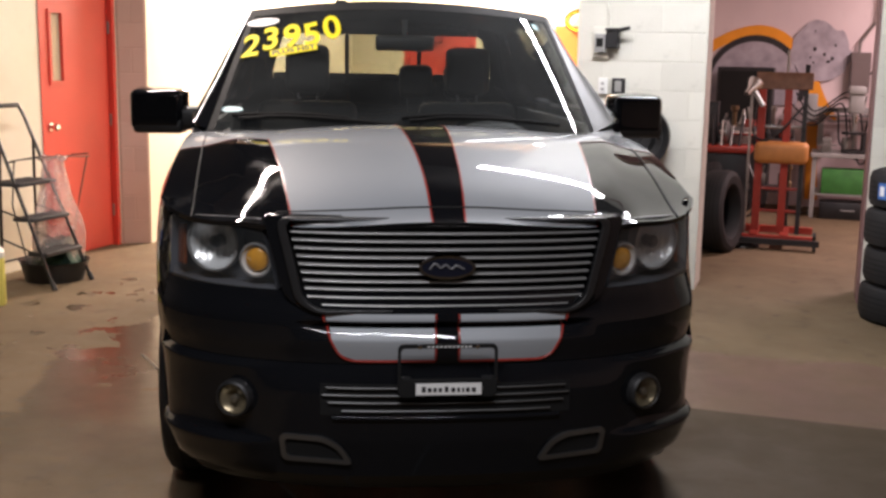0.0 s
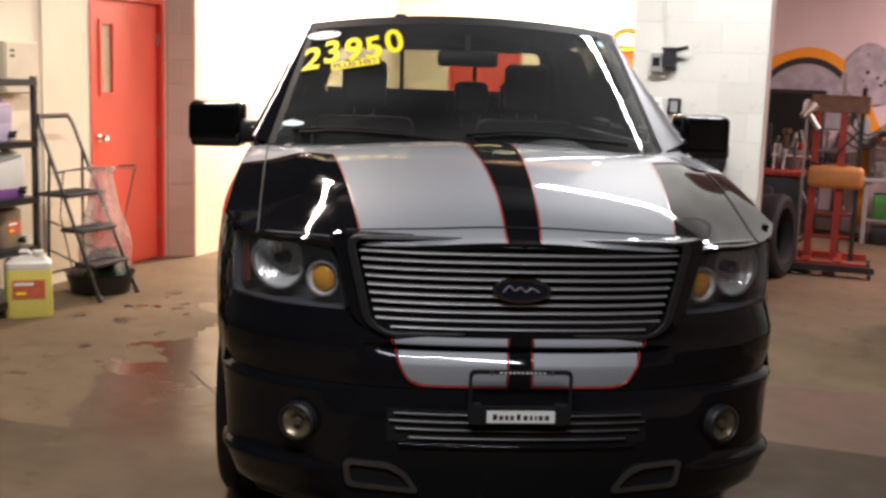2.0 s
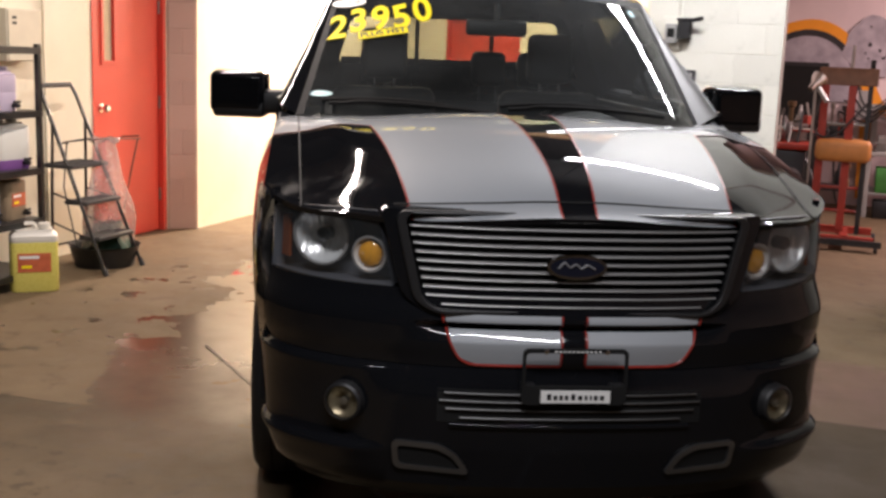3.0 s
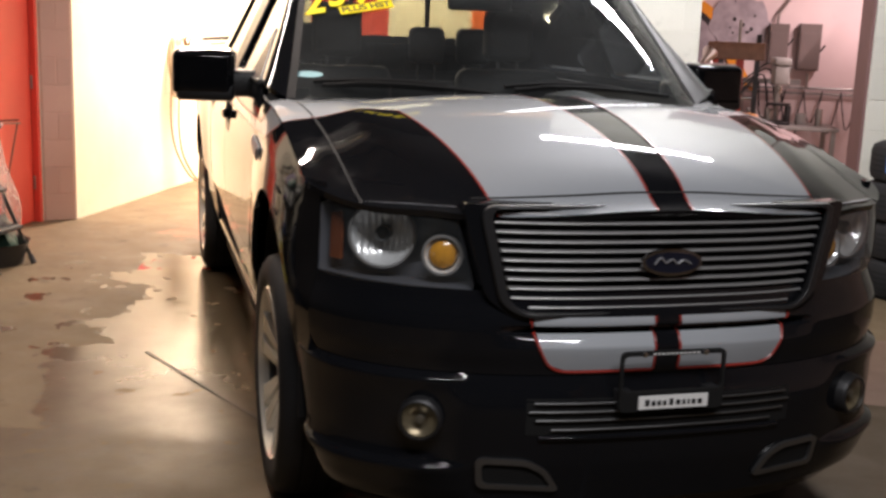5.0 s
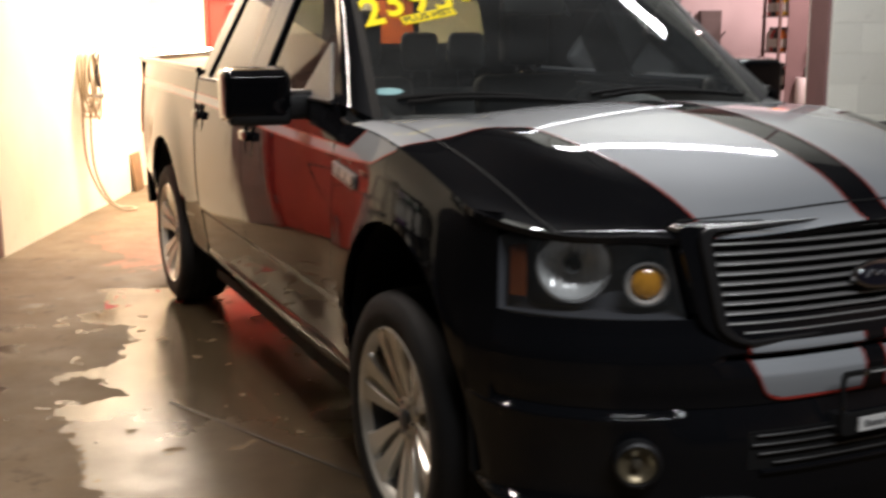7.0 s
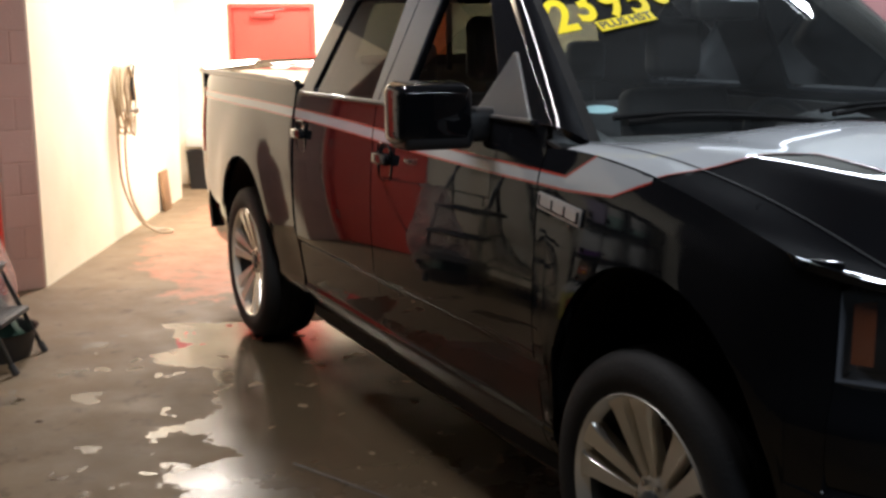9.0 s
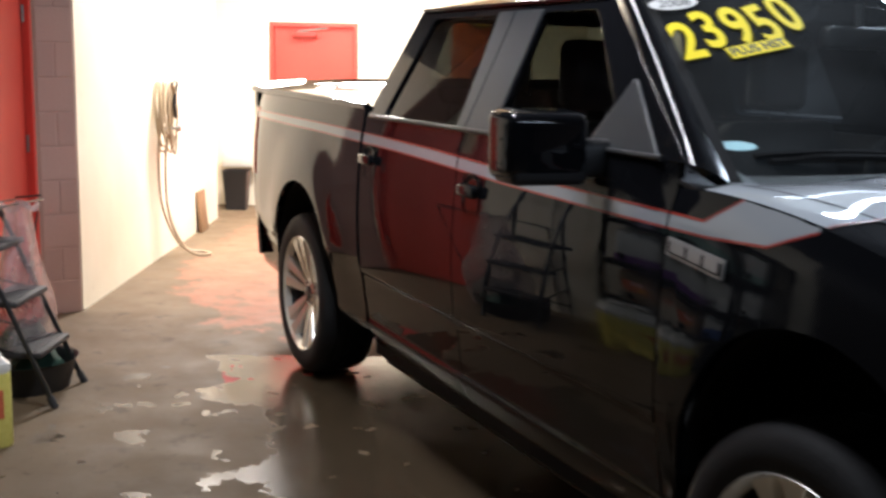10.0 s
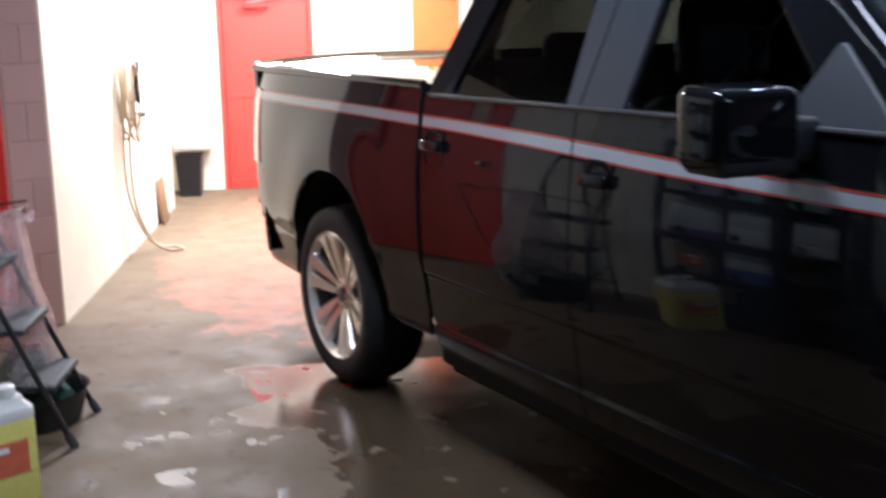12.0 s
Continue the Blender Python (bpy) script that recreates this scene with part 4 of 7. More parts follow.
for x in (-0.135, 0.127):
    part("bracket", block(x - 0.02, holder_y + 0.008, 0.58, x + 0.02, -0.03, 0.63, bevel=0.004), BLACK_PLASTIC, holder)

for sign in (-1, 1):
    shape = rounded([(0.505, 0.440), (0.375, 0.436), (0.325, 0.408), (0.285, 0.343), (0.500, 0.350)], 0.022)
    inner = rounded([(0.489, 0.425), (0.380, 0.421), (0.338, 0.398), (0.309, 0.357), (0.486, 0.364)], 0.016)

    def at_nose(a, b, d):
        return skin(sign, s_of_x(a), b, 0.012 - d)
    vent = part("brake_vent", plate(shape, [inner], depth=0.03, place=at_nose), SATIN_SILVER, bumper, "satin silver vent surround")
    part("vent_mouth", plate(inner, depth=0.004, place=lambda a, b, d: skin(sign, s_of_x(a), b, 0.004 - d)), MATT_BLACK, vent)
    # fog lamp
    c = skin(sign, s_of_x(0.638), 0.537, 0.026)
    n = Vector((sign * 0.42, -0.9, 0)).normalized()
    m = Matrix.Translation(c) @ n.to_track_quat("Z", "Y").to_matrix().to_4x4()
    fog = part("fog_lamp", lathe([(0.062, -0.035), (0.060, 0.002), (0.058, 0.006), (0.052, 0.009), (0.049, 0.003), (0.047, -0.012)], 32, m=m), BLACK_PLASTIC, bumper, "round fog lamp")
    part("reflector", lathe([(0.051, 0.0), (0.040, -0.014), (0.022, -0.022), (0.0, -0.024)], 24, m=m), STEEL_BOWL, fog)
    part("bulb_cap", lathe([(0.012, -0.022), (0.012, -0.004), (0.0, 0.0)], 12, m=m), BILLET, fog)
    part("lens", lathe([(0.053, 0.003), (0.045, 0.010), (0.025, 0.015), (0.0, 0.016)], 24, m=m), FOG_LENS, fog).visible_shadow = False

# headlamps
for sign in (-1, 1):
    s0, s1 = s_of_x(0.530), s_of_y(0.347)

    def lamp_z(s, t):
        u = (s - s0) / (s1 - s0)
        zt = float(np.interp(u, [0, 0.25, 0.6, 0.9, 1], [1.104, 1.104, 1.098, 1.088, 1.074]))
        zb = float(np.interp(u, [0, 0.5, 0.9, 1], [0.886, 0.882, 0.880, 0.884]))
        return zb + (zt - zb) * t

    def slant(u, t):
        return 0.058 * t * (1 - u)

    def lamp_surface(depth, i0=0.0, i1=1.0):
        return sheet(lambda u, t: skin(sign, s0 + (s1 - s0) * u + slant(u, t), lamp_z(s0 + (s1 - s0) * u, t), -depth), lin(i0, i1, 21), lin(0, 1, 9))
    bm = lamp_surface(0.120)
    for t, rng in ((0.0, 21), (1.0, 21)):
        sheet(lambda u, d: skin(sign, s0 + (s1 - s0) * u + slant(u, t), lamp_z(s0 + (s1 - s0) * u, t), -d), lin(0, 1, 21), [0.0, 0.120], bm)
    for u in (0.0, 1.0):
        sheet(lambda t, d: skin(sign, s0 + (s1 - s0) * u + slant(u, t), lamp_z(s0 + (s1 - s0) * u, t), -d), lin(0, 1, 9), [0.0, 0.120], bm)
    bmesh.ops.remove_doubles(bm, verts=bm.verts, dist=0.0005)
    outward(bm)
    head = part("headlamp", bm, LAMP_HOUSING, truck, "smoked headlamp with round reflector and amber bulb")
    for x, z, r, kind in ((0.780, 1.003, 0.090, "reflector"), (0.614, 0.966, 0.050, "indicator")):
        s = s_of_x(x)
        c = skin(sign, s, z, -0.056 if kind == "reflector" else -0.036)
        d = Vector((sign * 0.42, -0.91, 0.0)).normalized()
        m = Matrix.Translation(c) @ d.to_track_quat("Z", "Y").to_matrix().to_4x4()
        if kind == "reflector":
            ring = part("bezel", lathe([(r + 0.004, -0.03), (r + 0.004, 0.010), (r - 0.002, 0.012), (r - 0.004, 0.0)], 36, m=m), BILLET, head)
            bm = bmesh.new()
            rings = []
            for k in range(15):
                rr = (r - 0.002) * k / 14
                row = []
                for j in range(64):
                    px, py = rr * math.cos(2 * math.pi * j / 64), rr * math.sin(2 * math.pi * j / 64)
                    flute = 0.0016 * math.sin(2 * math.pi * px / 0.017) * (1.0 if abs(py) < 0.055 else 0.2)
                    row.append(bm.verts.new(m @ Vector((px, py, -0.048 + 0.050 * (rr / r) ** 2 + (flute if k < 14 else 0.0)))))
                rings.append(row)
            for p, q in zip(rings, rings[1:]):
                for j in range(64):
                    bm.faces.new((p[j], p[(j + 1) % 64], q[(j + 1) % 64], q[j]))
            bmesh.ops.remove_doubles(bm, verts=bm.verts, dist=1e-5)
            outward(bm)
            part("reflector", bm, REFLECTOR, head, "bright fluted reflector", smooth=False)
            part("bulb_cap", lathe([(0.022, -0.045), (0.022, -0.006), (0.014, 0.002), (0.0, 0.003)], 20, m=m), DARK_TRIM, head)
        else:
            bowl = part("indicator", lathe([(r, 0.0), (r * 0.85, -0.016), (r * 0.5, -0.030), (0.0, -0.036)], 28, m=m), REFLECTOR, head, "small chrome bowl with an amber bulb")
            part("bulb", lathe([(0.0, -0.034), (0.022, -0.030), (0.038, -0.014), (0.037, -0.004), (0.022, 0.006), (0.0, 0.009)], 20, m=m), AMBER, bowl, "amber bulb")
            part("indicator_rim", lathe([(r + 0.006, -0.02), (r + 0.006, 0.003), (r - 0.001, 0.003)], 28, m=m), BILLET, head)
    bm = sheet(lambda u, t: skin(sign, s0 + (s1 - s0) * u, lamp_z(s0 + (s1 - s0) * u, t), -0.02), lin(0.86, 0.955, 4), lin(0.20, 0.84, 6))
    part("side_marker", thick(bm, 0.01), material("marker_lens", (0.20, 0.055, 0.02), 0.15, coat=0.8) if sign < 0 else bpy.data.materials["marker_lens"], head, "dark amber side marker")
    bm = sheet(lambda u, t: skin(sign, s0 + (s1 - s0) * u + slant(u, t), lamp_z(s0 + (s1 - s0) * u, t), 0.002 + 0.014 * (1 - abs(2 * t - 1) ** 3) * (1 - abs(2 * u - 1) ** 6)), lin(0, 1, 25), [0, 0.03, 0.08, 0.14, 0.22, 0.35, 0.5, 0.65, 0.78, 0.86, 0.92, 0.97, 1])
    outward(bm)
    part("lens", bm, LENS, head).visible_shadow = False

# ---------------------------------------------------------------- cab
RAIL = 1.775


def cab_x(z):
    return 0.929 - 0.207 * (z - BELT) / (RAIL - BELT)


def roof_front(a):
    return 1.900 + 0.105 * a * a + 0.03 * a ** 6


def roof_point(a, b):
    y = roof_front(a) + (3.52 - roof_front(a)) * b
    return Vector((0.722 * a, y, RAIL + 0.050 * (1 - abs(a) ** 4) + 0.022 * (1 - a * a) + 0.018 * math.sin(math.pi * min(1, 0.12 + 0.88 * b)) * (1 - 0.6 * a * a)))


def screen_point(a, f, out=0.0):
    wrap = max(0.0, a - 0.80) ** 2
    base_p = Vector(((0.855 if a < 0 else 0.805) * a, 1.213 + 0.083 * a * a + 0.029 * a ** 8 + 1.6 * wrap, 1.285 + 0.01 * a * a))
    top_p = Vector((0.700 * a, 1.900 + 0.100 * a * a + 1.0 * wrap, RAIL + 0.084 - 0.048 * a * a))
    p = base_p.lerp(top_p, f)
    p += Vector((0, -0.62, 0.62)) * (0.005 * math.sin(math.pi * f) + out * 1.14)
    return p


bm = sheet(roof_point, [-1, -0.97, -0.92] + lin(-0.85, 0.85, 21) + [0.92, 0.97, 1], lin(0, 1, 22))
part("roof", thick(bm, 0.03), BLACK_PAINT, truck)
bm = outward(sheet(lambda a, f: screen_point(a, f), lin(-1, 1, 61), lin(0, 1, 25)))
screen = part("windscreen", bm, SCREEN, truck, "raked windscreen with yellow price digits")
screen.visible_shadow = False
bm = sheet(lambda a, f: screen_point(a, f, 0.001), lin(-1, 1, 31), [0.93, 0.965, 1.0])
part("sun_band", bm, MATT_BLACK, screen, "black glass border")
for sign in (-1, 1):
    bm = sheet(lambda f, t: screen_point(sign * (1 - 0.035 * t), f, 0.001), lin(0, 1, 15), [0, 1])
    part("glass_border", bm, MATT_BLACK, screen)

PILLAR_Y = {-1: (1.40, 0.66), 1: (1.51, 0.55)}
SIDE_OUT = [(3.60, BELT), (3.60, 1.40), (3.505, RAIL), (2.06, RAIL)]
WIN_F = rounded([(1.70, 1.350), (2.450, 1.350), (2.460, 1.742), (2.130, 1.742)], 0.035)
WIN_R = rounded([(2.735, 1.350), (3.440, 1.350), (3.345, 1.742), (2.790, 1.742)], 0.035)
for sign in (-1, 1):
    bm = plate([(PILLAR_Y[sign][0], BELT)] + SIDE_OUT, [WIN_F, WIN_R], depth=0.03, place=lambda y, z, d: (sign * (cab_x(z) - d), y, z))
    side = part("cab_side", bm, BLACK_PAINT, truck)
    soft(side, 0.006, 2, 35)
    for nm, win in (("front_window", WIN_F), ("rear_window", WIN_R)):
        w = part(nm, outward(plate(win, place=lambda y, z, d: (sign * (cab_x(z) - 0.014), y, z))), TINTED if nm == "rear_window" else SIDE_GLASS, truck, "dark tinted side window" if nm == "rear_window" else "clear side window")
        w.visible_shadow = False
    # sills under the glass and drip rail
    part("window_sill", pipe([(sign * (cab_x(BELT) + 0.004), y, BELT + 0.006) for y in lin(1.50, 3.56, 20)], 0.009, n=8), BLACK_PLASTIC, side)
    part("drip_rail", pipe([(sign * 0.728, y, RAIL + 0.004) for y in lin(2.10, 3.48, 16)], 0.008, n=8), BLACK_PAINT, side)
    # pillar beside the windscreen
    bm = bmesh.new()

    def pillar(f, t):
        p = screen_point(sign, f, 0.002)
        z = BELT + (RAIL - BELT) * f
        q = Vector((sign * cab_x(z), PILLAR_Y[sign][0] + PILLAR_Y[sign][1] * f, z))
        r = p.lerp(q, t)
        return r + Vector((sign * 0.55, -0.45, 0.35)) * ((0.030 if sign < 0 else 0.016) * math.sin(math.pi * t))
    sheet(pillar, lin(0, 1, 18), lin(0, 1, 8), bm)
    part("windscreen_pillar", thick(bm, 0.025), BLACK_PAINT if sign < 0 else BLACK_PLASTIC, truck)
    # sail panel behind the mirror
    bm = plate([(1.52, BELT + 0.01), (1.87, BELT + 0.01), (1.865, 1.36), (1.775, 1.535), (1.755, 1.535)], depth=0.02, place=lambda y, z, d: (sign * (cab_x(z) + 0.006 - d), y, z))
    soft(part("sail_panel", bm, SATIN_GREY, side, "satin grey mirror triangle"), 0.004)
    # satin covers of the middle pillar, one on each door
    for e0, e1, e2, e3 in ((2.458, 2.656, 2.468, 2.656), (2.664, 2.727, 2.664, 2.782)):
        bm = plate(rounded([(e0, BELT + 0.012), (e1, BELT + 0.012), (e3, RAIL - 0.022), (e2, RAIL - 0.022)], 0.010), depth=0.006, place=lambda y, z, d: (sign * (cab_x(z) + 0.005 - d), y, z))
        soft(part("pillar_cover", bm, SATIN_GREY, side, "satin grey pillar cover"), 0.002)

    # cowl corner between hood and pillar
    bm = bmesh.new()
    sheet(lambda t, u: Vector((sign * (0.76 + 0.165 * t), 1.30 + 0.15 * u + 0.06 * t, fender_top(1.30) + 0.004 + 0.045 * u * (1 - 0.3 * t))), lin(0, 1, 6), lin(0, 1, 5), bm)
    part("cowl_corner", thick(bm, 0.01), BLACK_PLASTIC, truck)

# rear wall of the cab with the sliding window
bm = plate([(-0.90, BELT - 0.3), (0.90, BELT - 0.3), (0.90, BELT), (0.715, RAIL), *[(0.71 * a, RAIL + 0.048 * (1 - abs(a) ** 4) + 0.020 * (1 - a * a)) for a in lin(0.95, -0.95, 13)], (-0.715, RAIL), (-0.90, BELT)],
           [rounded([(-0.68, 1.462), (0.68, 1.462), (0.60, 1.735), (-0.60, 1.735)], 0.04)], depth=0.03, place=lambda x, z, d: (x, 3.60 - 0.10 * max(0, (z - BELT) / (RAIL - BELT)) - d, z))
rear_wall = part("cab_rear_wall", bm, BLACK_PAINT, truck)
part("rear_screen", outward(plate(rounded([(-0.68, 1.462), (0.68, 1.462), (0.60, 1.735), (-0.60, 1.735)], 0.04), place=lambda x, z, d: (x, 3.585 - 0.10 * (z - BELT) / (RAIL - BELT), z)), Vector((0, 9, 1.6))), REAR_GLASS, truck, "clear sliding rear window").visible_shadow = False
for x in (-0.22, 0.22):
    part("window_bar", block(x - 0.012, 3.48, 1.43, x + 0.012, 3.50, 1.735), MATT_BLACK, rear_wall)
part("window_bar", block(-0.66, 3.50, 1.462, 0.66, 3.52, 1.503), MATT_BLACK, rear_wall)

# cowl, wipers
bm = sheet(lambda a, t: Vector((0.86 * a, 1.175 + 0.13 * a * a + 0.10 * t, 1.297 - 0.012 * t - 0.03 * abs(a) ** 3)), lin(-1, 1, 31), lin(0, 1, 4))
cowl = part("cowl", thick(bm, 0.015), BLACK_PLASTIC, truck, "black plastic wiper cowl")
for k, (a0, a1, f1) in enumerate(((-0.09, -0.86, 0.075), (0.78, -0.02, 0.085))):
    pts = [screen_point(a0 + (a1 - a0) * t, 0.015 + f1 * math.sin(math.pi * (0.12 + 0.55 * t)), 0.022 if t < 0.9 else 0.012) for t in lin(0, 1, 12)]
    arm = part("wiper_arm", pipe(pts, 0.009, n=6), MATT_BLACK, cowl, "black wiper arm")
    pts = [screen_point(a0 + (a1 - a0) * (0.30 + 0.75 * t), 0.05 + f1 * math.sin(math.pi * (0.25 + 0.5 * t)), 0.008) for t in lin(0, 1, 12)]
    part("wiper_blade", pipe(pts, 0.008, n=6), MATT_BLACK, arm)

# door mirrors
for sign in (-1, 1):
    m = Matrix.Translation((sign * 1.105, 1.82, 1.352)) @ pose(0, 0, 0, 0, 0, sign * 6)
    bm = block(-0.132, -0.085, -0.095, 0.118, 0.075, 0.100, bevel=0.034, seg=5)
    for v in bm.verts:
        if v.co.y < 0:
            v.co.x *= 0.95
            v.co.z *= 0.93
    bm.transform(m)
    mirror = part("door_mirror", bm, BLACK_PAINT, truck, "black folding door mirror")
    part("mirror_glass", block(-0.098, 0.074, -0.080, 0.098, 0.079, 0.084, bevel=0.002, seg=1, m=m), CHROME, mirror, "mirror glass")
    part("mirror_arm", block(-0.10, -0.045, -0.050, 0.10, 0.055, 0.055, bevel=0.025, seg=3, m=Matrix.Translation((sign * 0.955, 1.79, 1.315))), BLACK_PLASTIC, mirror)
    part("mirror_skirt", block(-0.112, -0.082, -0.104, 0.112, 0.070, -0.03, bevel=0.02, seg=3, m=m), BLACK_PLASTIC, mirror)

# door handles, badges, seams
for sign in (-1, 1):
    for y, z in ((2.53, 1.128), (3.50, 1.150)):
        c = skin(sign, s_of_y(y), z, 0.001)
        bm = lathe([(0.0, -0.02), (0.035, -0.012), (0.052, 0.0), (0.056, 0.004)], 24, "X", m=Matrix.Translation(c) @ Matrix.Diagonal((sign, 1.05, 1.25, 1)))
        cup = part("handle_recess", bm, SATIN_GREY, truck, "recessed door handle")
        part("handle", block(-0.016, -0.064, -0.022, 0.010, 0.064, 0.020, bevel=0.009, seg=3, m=Matrix.Translation(c + Vector((sign * 0.014, 0, 0.014)))), BLACK_PAINT, cup)
        part("handle_rim", pipe([c + Vector((sign * 0.002, 0.062 * math.copysign(abs(math.cos(a)) ** 0.45, math.cos(a)), 0.070 * math.copysign(abs(math.sin(a)) ** 0.45, math.sin(a)))) for a in (2 * math.pi * k / 40 for k in range(40))], 0.0035, n=6, closed=True), BLACK_PAINT, cup)
    # model plate on the fender: plain raised bars
    bm = plate(rounded([(1.180, 1.085), (1.410, 1.110), (1.410, 1.155), (1.180, 1.132)], 0.006), depth=0.006, place=lambda y, z, d: skin(sign, s_of_y(y), z, 0.009 - d))
    plaque = part("fender_badge", bm, BILLET, truck, "bright rectangular fender badge")
    part("badge_field", plate(rounded([(1.188, 1.093), (1.402, 1.117), (1.402, 1.147), (1.188, 1.124)], 0.004), depth=0.002, place=lambda y, z, d: skin(sign, s_of_y(y), z, 0.0115 - d)), MATT_BLACK, plaque)
    for k in range(3):
        y0 = 1.196 + 0.068 * k
        part("lettering_bar", plate([(y0, 1.099 + 0.0075 * k), (y0 + 0.056, 1.105 + 0.0075 * k), (y0 + 0.056, 1.132 + 0.0075 * k), (y0, 1.126 + 0.0075 * k)], depth=0.002, place=lambda y, z, d: skin(sign, s_of_y(y), z, 0.014 - d)), BILLET, plaque)

# bed: cover, tailgate, rear bumper, lamps, inner shell
bm = sheet(lambda a, b: Vector((0.905 * a, 3.65 + 1.80 * b, 1.378 + 0.035 * (1 - abs(a) ** 3) + 0.02 * b + 0.03 * smooth(0.92, 1.0, b))), lin(-1, 1, 25), lin(0, 1, 25))
cover = part("bed_cover", thick(bm, 0.03), BLACK_PAINT, truck, "hard glossy tonneau cover")
for sign in (-1, 1):
    part("bed_rail", pipe([(sign * 0.918, y, 1.378 + 0.02 * (y - 3.6) / 1.8) for y in lin(3.64, 5.43, 14)], 0.018, n=8), BLACK_PAINT, truck)
    bm = sheet(lambda t, z: skin(sign, s_of_y(5.36 + 0.125 * t), z, 0.006), lin(0, 1, 6), lin(0.92, 1.30, 8))
    part("tail_lamp", thick(bm, 0.012), RED_LENS, truck, "red tail lamp")
bm = plate([(-0.90, 0.62), (0.90, 0.62), (0.91, 1.40), (-0.91, 1.40)], depth=0.05, place=lambda x, z, d: (x, 5.49 - d - 0.02 * (x / 0.9) ** 2, z))
part("tailgate", bm, BLACK_PAINT, truck)
bm = sheet(lambda a, z: Vector((0.93 * a, 5.56 - 0.20 * abs(a) ** 5 - 0.03 * abs(z - 0.6) / 0.12, z)), lin(-1, 1, 31), lin(0.46, 0.72, 6))
part("rear_bumper", thick(bm, 0.02), BLACK_PAINT, truck)
part("bumper_step", block(-0.90, 5.40, 0.69, 0.90, 5.52, 0.715), BLACK_PLASTIC, truck)

# dark inside of the shell: floor pan, wheel wells, engine bay
for nm, dims in (("radiator_panel", (-0.46, 0.22, 0.34, 0.46, 0.37, 0.98)), ("engine_block", (-0.60, 0.40, 0.34, 0.62, 1.36, 1.00)), ("floor_pan", (-0.88, 1.40, 0.30, 0.88, 3.60, 0.52)),
                 ("rear_frame", (-0.62, 3.62, 0.36, 0.62, 5.40, 1.00)), ("load_floor", (-0.88, 3.64, 1.005, 0.88, 5.40, 1.33)), ("bulkhead", (-0.86, 1.362, 0.52, 0.86, 1.395, 1.22))):
    part(nm, block(*dims), MATT_BLACK, truck, smooth=False)
for sign in (-1, 1):
    for yc, a, b in ARCH:
        bm = sheet(lambda t, x: Vector((sign * x, yc - (a + 0.012) * math.cos(math.pi * t), 0.42 + (b + 0.012) * abs(math.sin(math.pi * t)) ** 0.9)), lin(0, 1, 25), [0.62, 0.93])
        part("wheel_well", thick(bm, 0.01), MATT_BLACK, truck)
    bm = block(-0.012, 1.45, 0.55, 0.012, 3.58, 1.31, m=Matrix.Translation((sign * 0.86, 0, 0)))
    part("door_lining", bm, CABIN, truck)

# cabin
def seat(x, y, w, top, name, bench=False):
    bm = block(-w / 2, 0.0, 0.0, w / 2, 0.14, top - 0.95 - 0.27, bevel=0.05, seg=3)
    bm.transform(Matrix.Translation((x, y, 0.95)) @ pose(0, 0, 0, -12))
    s = part(name, bm, CABIN, truck, "dark cloth seat")
    part("seat_cushion", block(x - w / 2, y - 0.48, 0.80, x + w / 2, y + 0.06, 0.96, bevel=0.05, seg=3), CABIN, s)
    for dx in ((0,) if not bench else (-0.45, 0.19, 0.46)):
        hw = 0.115 if not bench else 0.10
        hx, hz = x + dx, top
        part("headrest", block(hx - hw, y + 0.10, hz - (0.20 if bench else 0.25), hx + hw, y + (0.20 if bench else 0.23), hz, bevel=0.04, seg=4), CABIN, s)
        for e in (-0.05, 0.05):
            part("headrest_post", rod((hx + e, y + 0.145, hz - 0.30), (hx + e, y + 0.15, hz - 0.18), 0.007), CHROME, s)
    return s


seat(-0.45, 2.44, 0.52, 1.66, "front_seat")
seat(0.40, 2.44, 0.52, 1.66, "front_seat")
seat(0.0, 3.22, 1.50, 1.56, "rear_bench", True)
bm = sheet(lambda a, t: Vector((0.84 * a, 1.32 + 0.10 * a * a + 0.42 * t, 1.270 + 0.02 * math.sin(math.pi * t) - 0.10 * t ** 3)), lin(-1, 1, 21), lin(0, 1, 9))
dash = part("dashboard", thick(bm, 0.03), CABIN, truck, "dark dashboard with instrument hood")
part("dash_front", block(-0.84, 1.70, 0.75, 0.84, 1.78, 1.19, bevel=0.03), CABIN, dash)
bm = sheet(lambda a, t: Vector((0.40 + 0.20 * a, 1.60 + 0.16 * t, 1.265 + 0.06 * (1 - a * a) * math.sin(math.pi * (0.2 + 0.5 * t)))), lin(-1, 1, 13), lin(0, 1, 6))
part("instrument_hood", thick(bm, 0.015), CABIN, dash)
m = Matrix.Translation((0.40, 1.90, 1.17)) @ pose(0, 0, 0, 62)
wheel_rim = part("steering_wheel", pipe([m @ Vector((0.19 * math.cos(a), 0.19 * math.sin(a), 0)) for a in (2 * math.pi * k / 40 for k in range(40))], 0.015, n=8, closed=True), CABIN, truck, "black steering wheel")
bm = lathe([(0.0, -0.03), (0.07, -0.03), (0.075, 0.01), (0.0, 0.02)], 20, m=m)
for a in (0.2, math.pi - 0.2, -math.pi / 2):
    rod(m @ Vector((0.06 * math.cos(a), 0.06 * math.sin(a), 0)), m @ Vector((0.185 * math.cos(a), 0.185 * math.sin(a), 0)), 0.014, bm)
part("wheel_hub", bm, CABIN, wheel_rim)
bm = block(-0.135, -0.02, -0.035, 0.135, 0.025, 0.035, bevel=0.015, seg=3, m=Matrix.Translation((0.0, 1.80, 1.668)))
inner_mirror = part("inner_mirror", bm, BLACK_PLASTIC, truck, "black rear-view mirror")
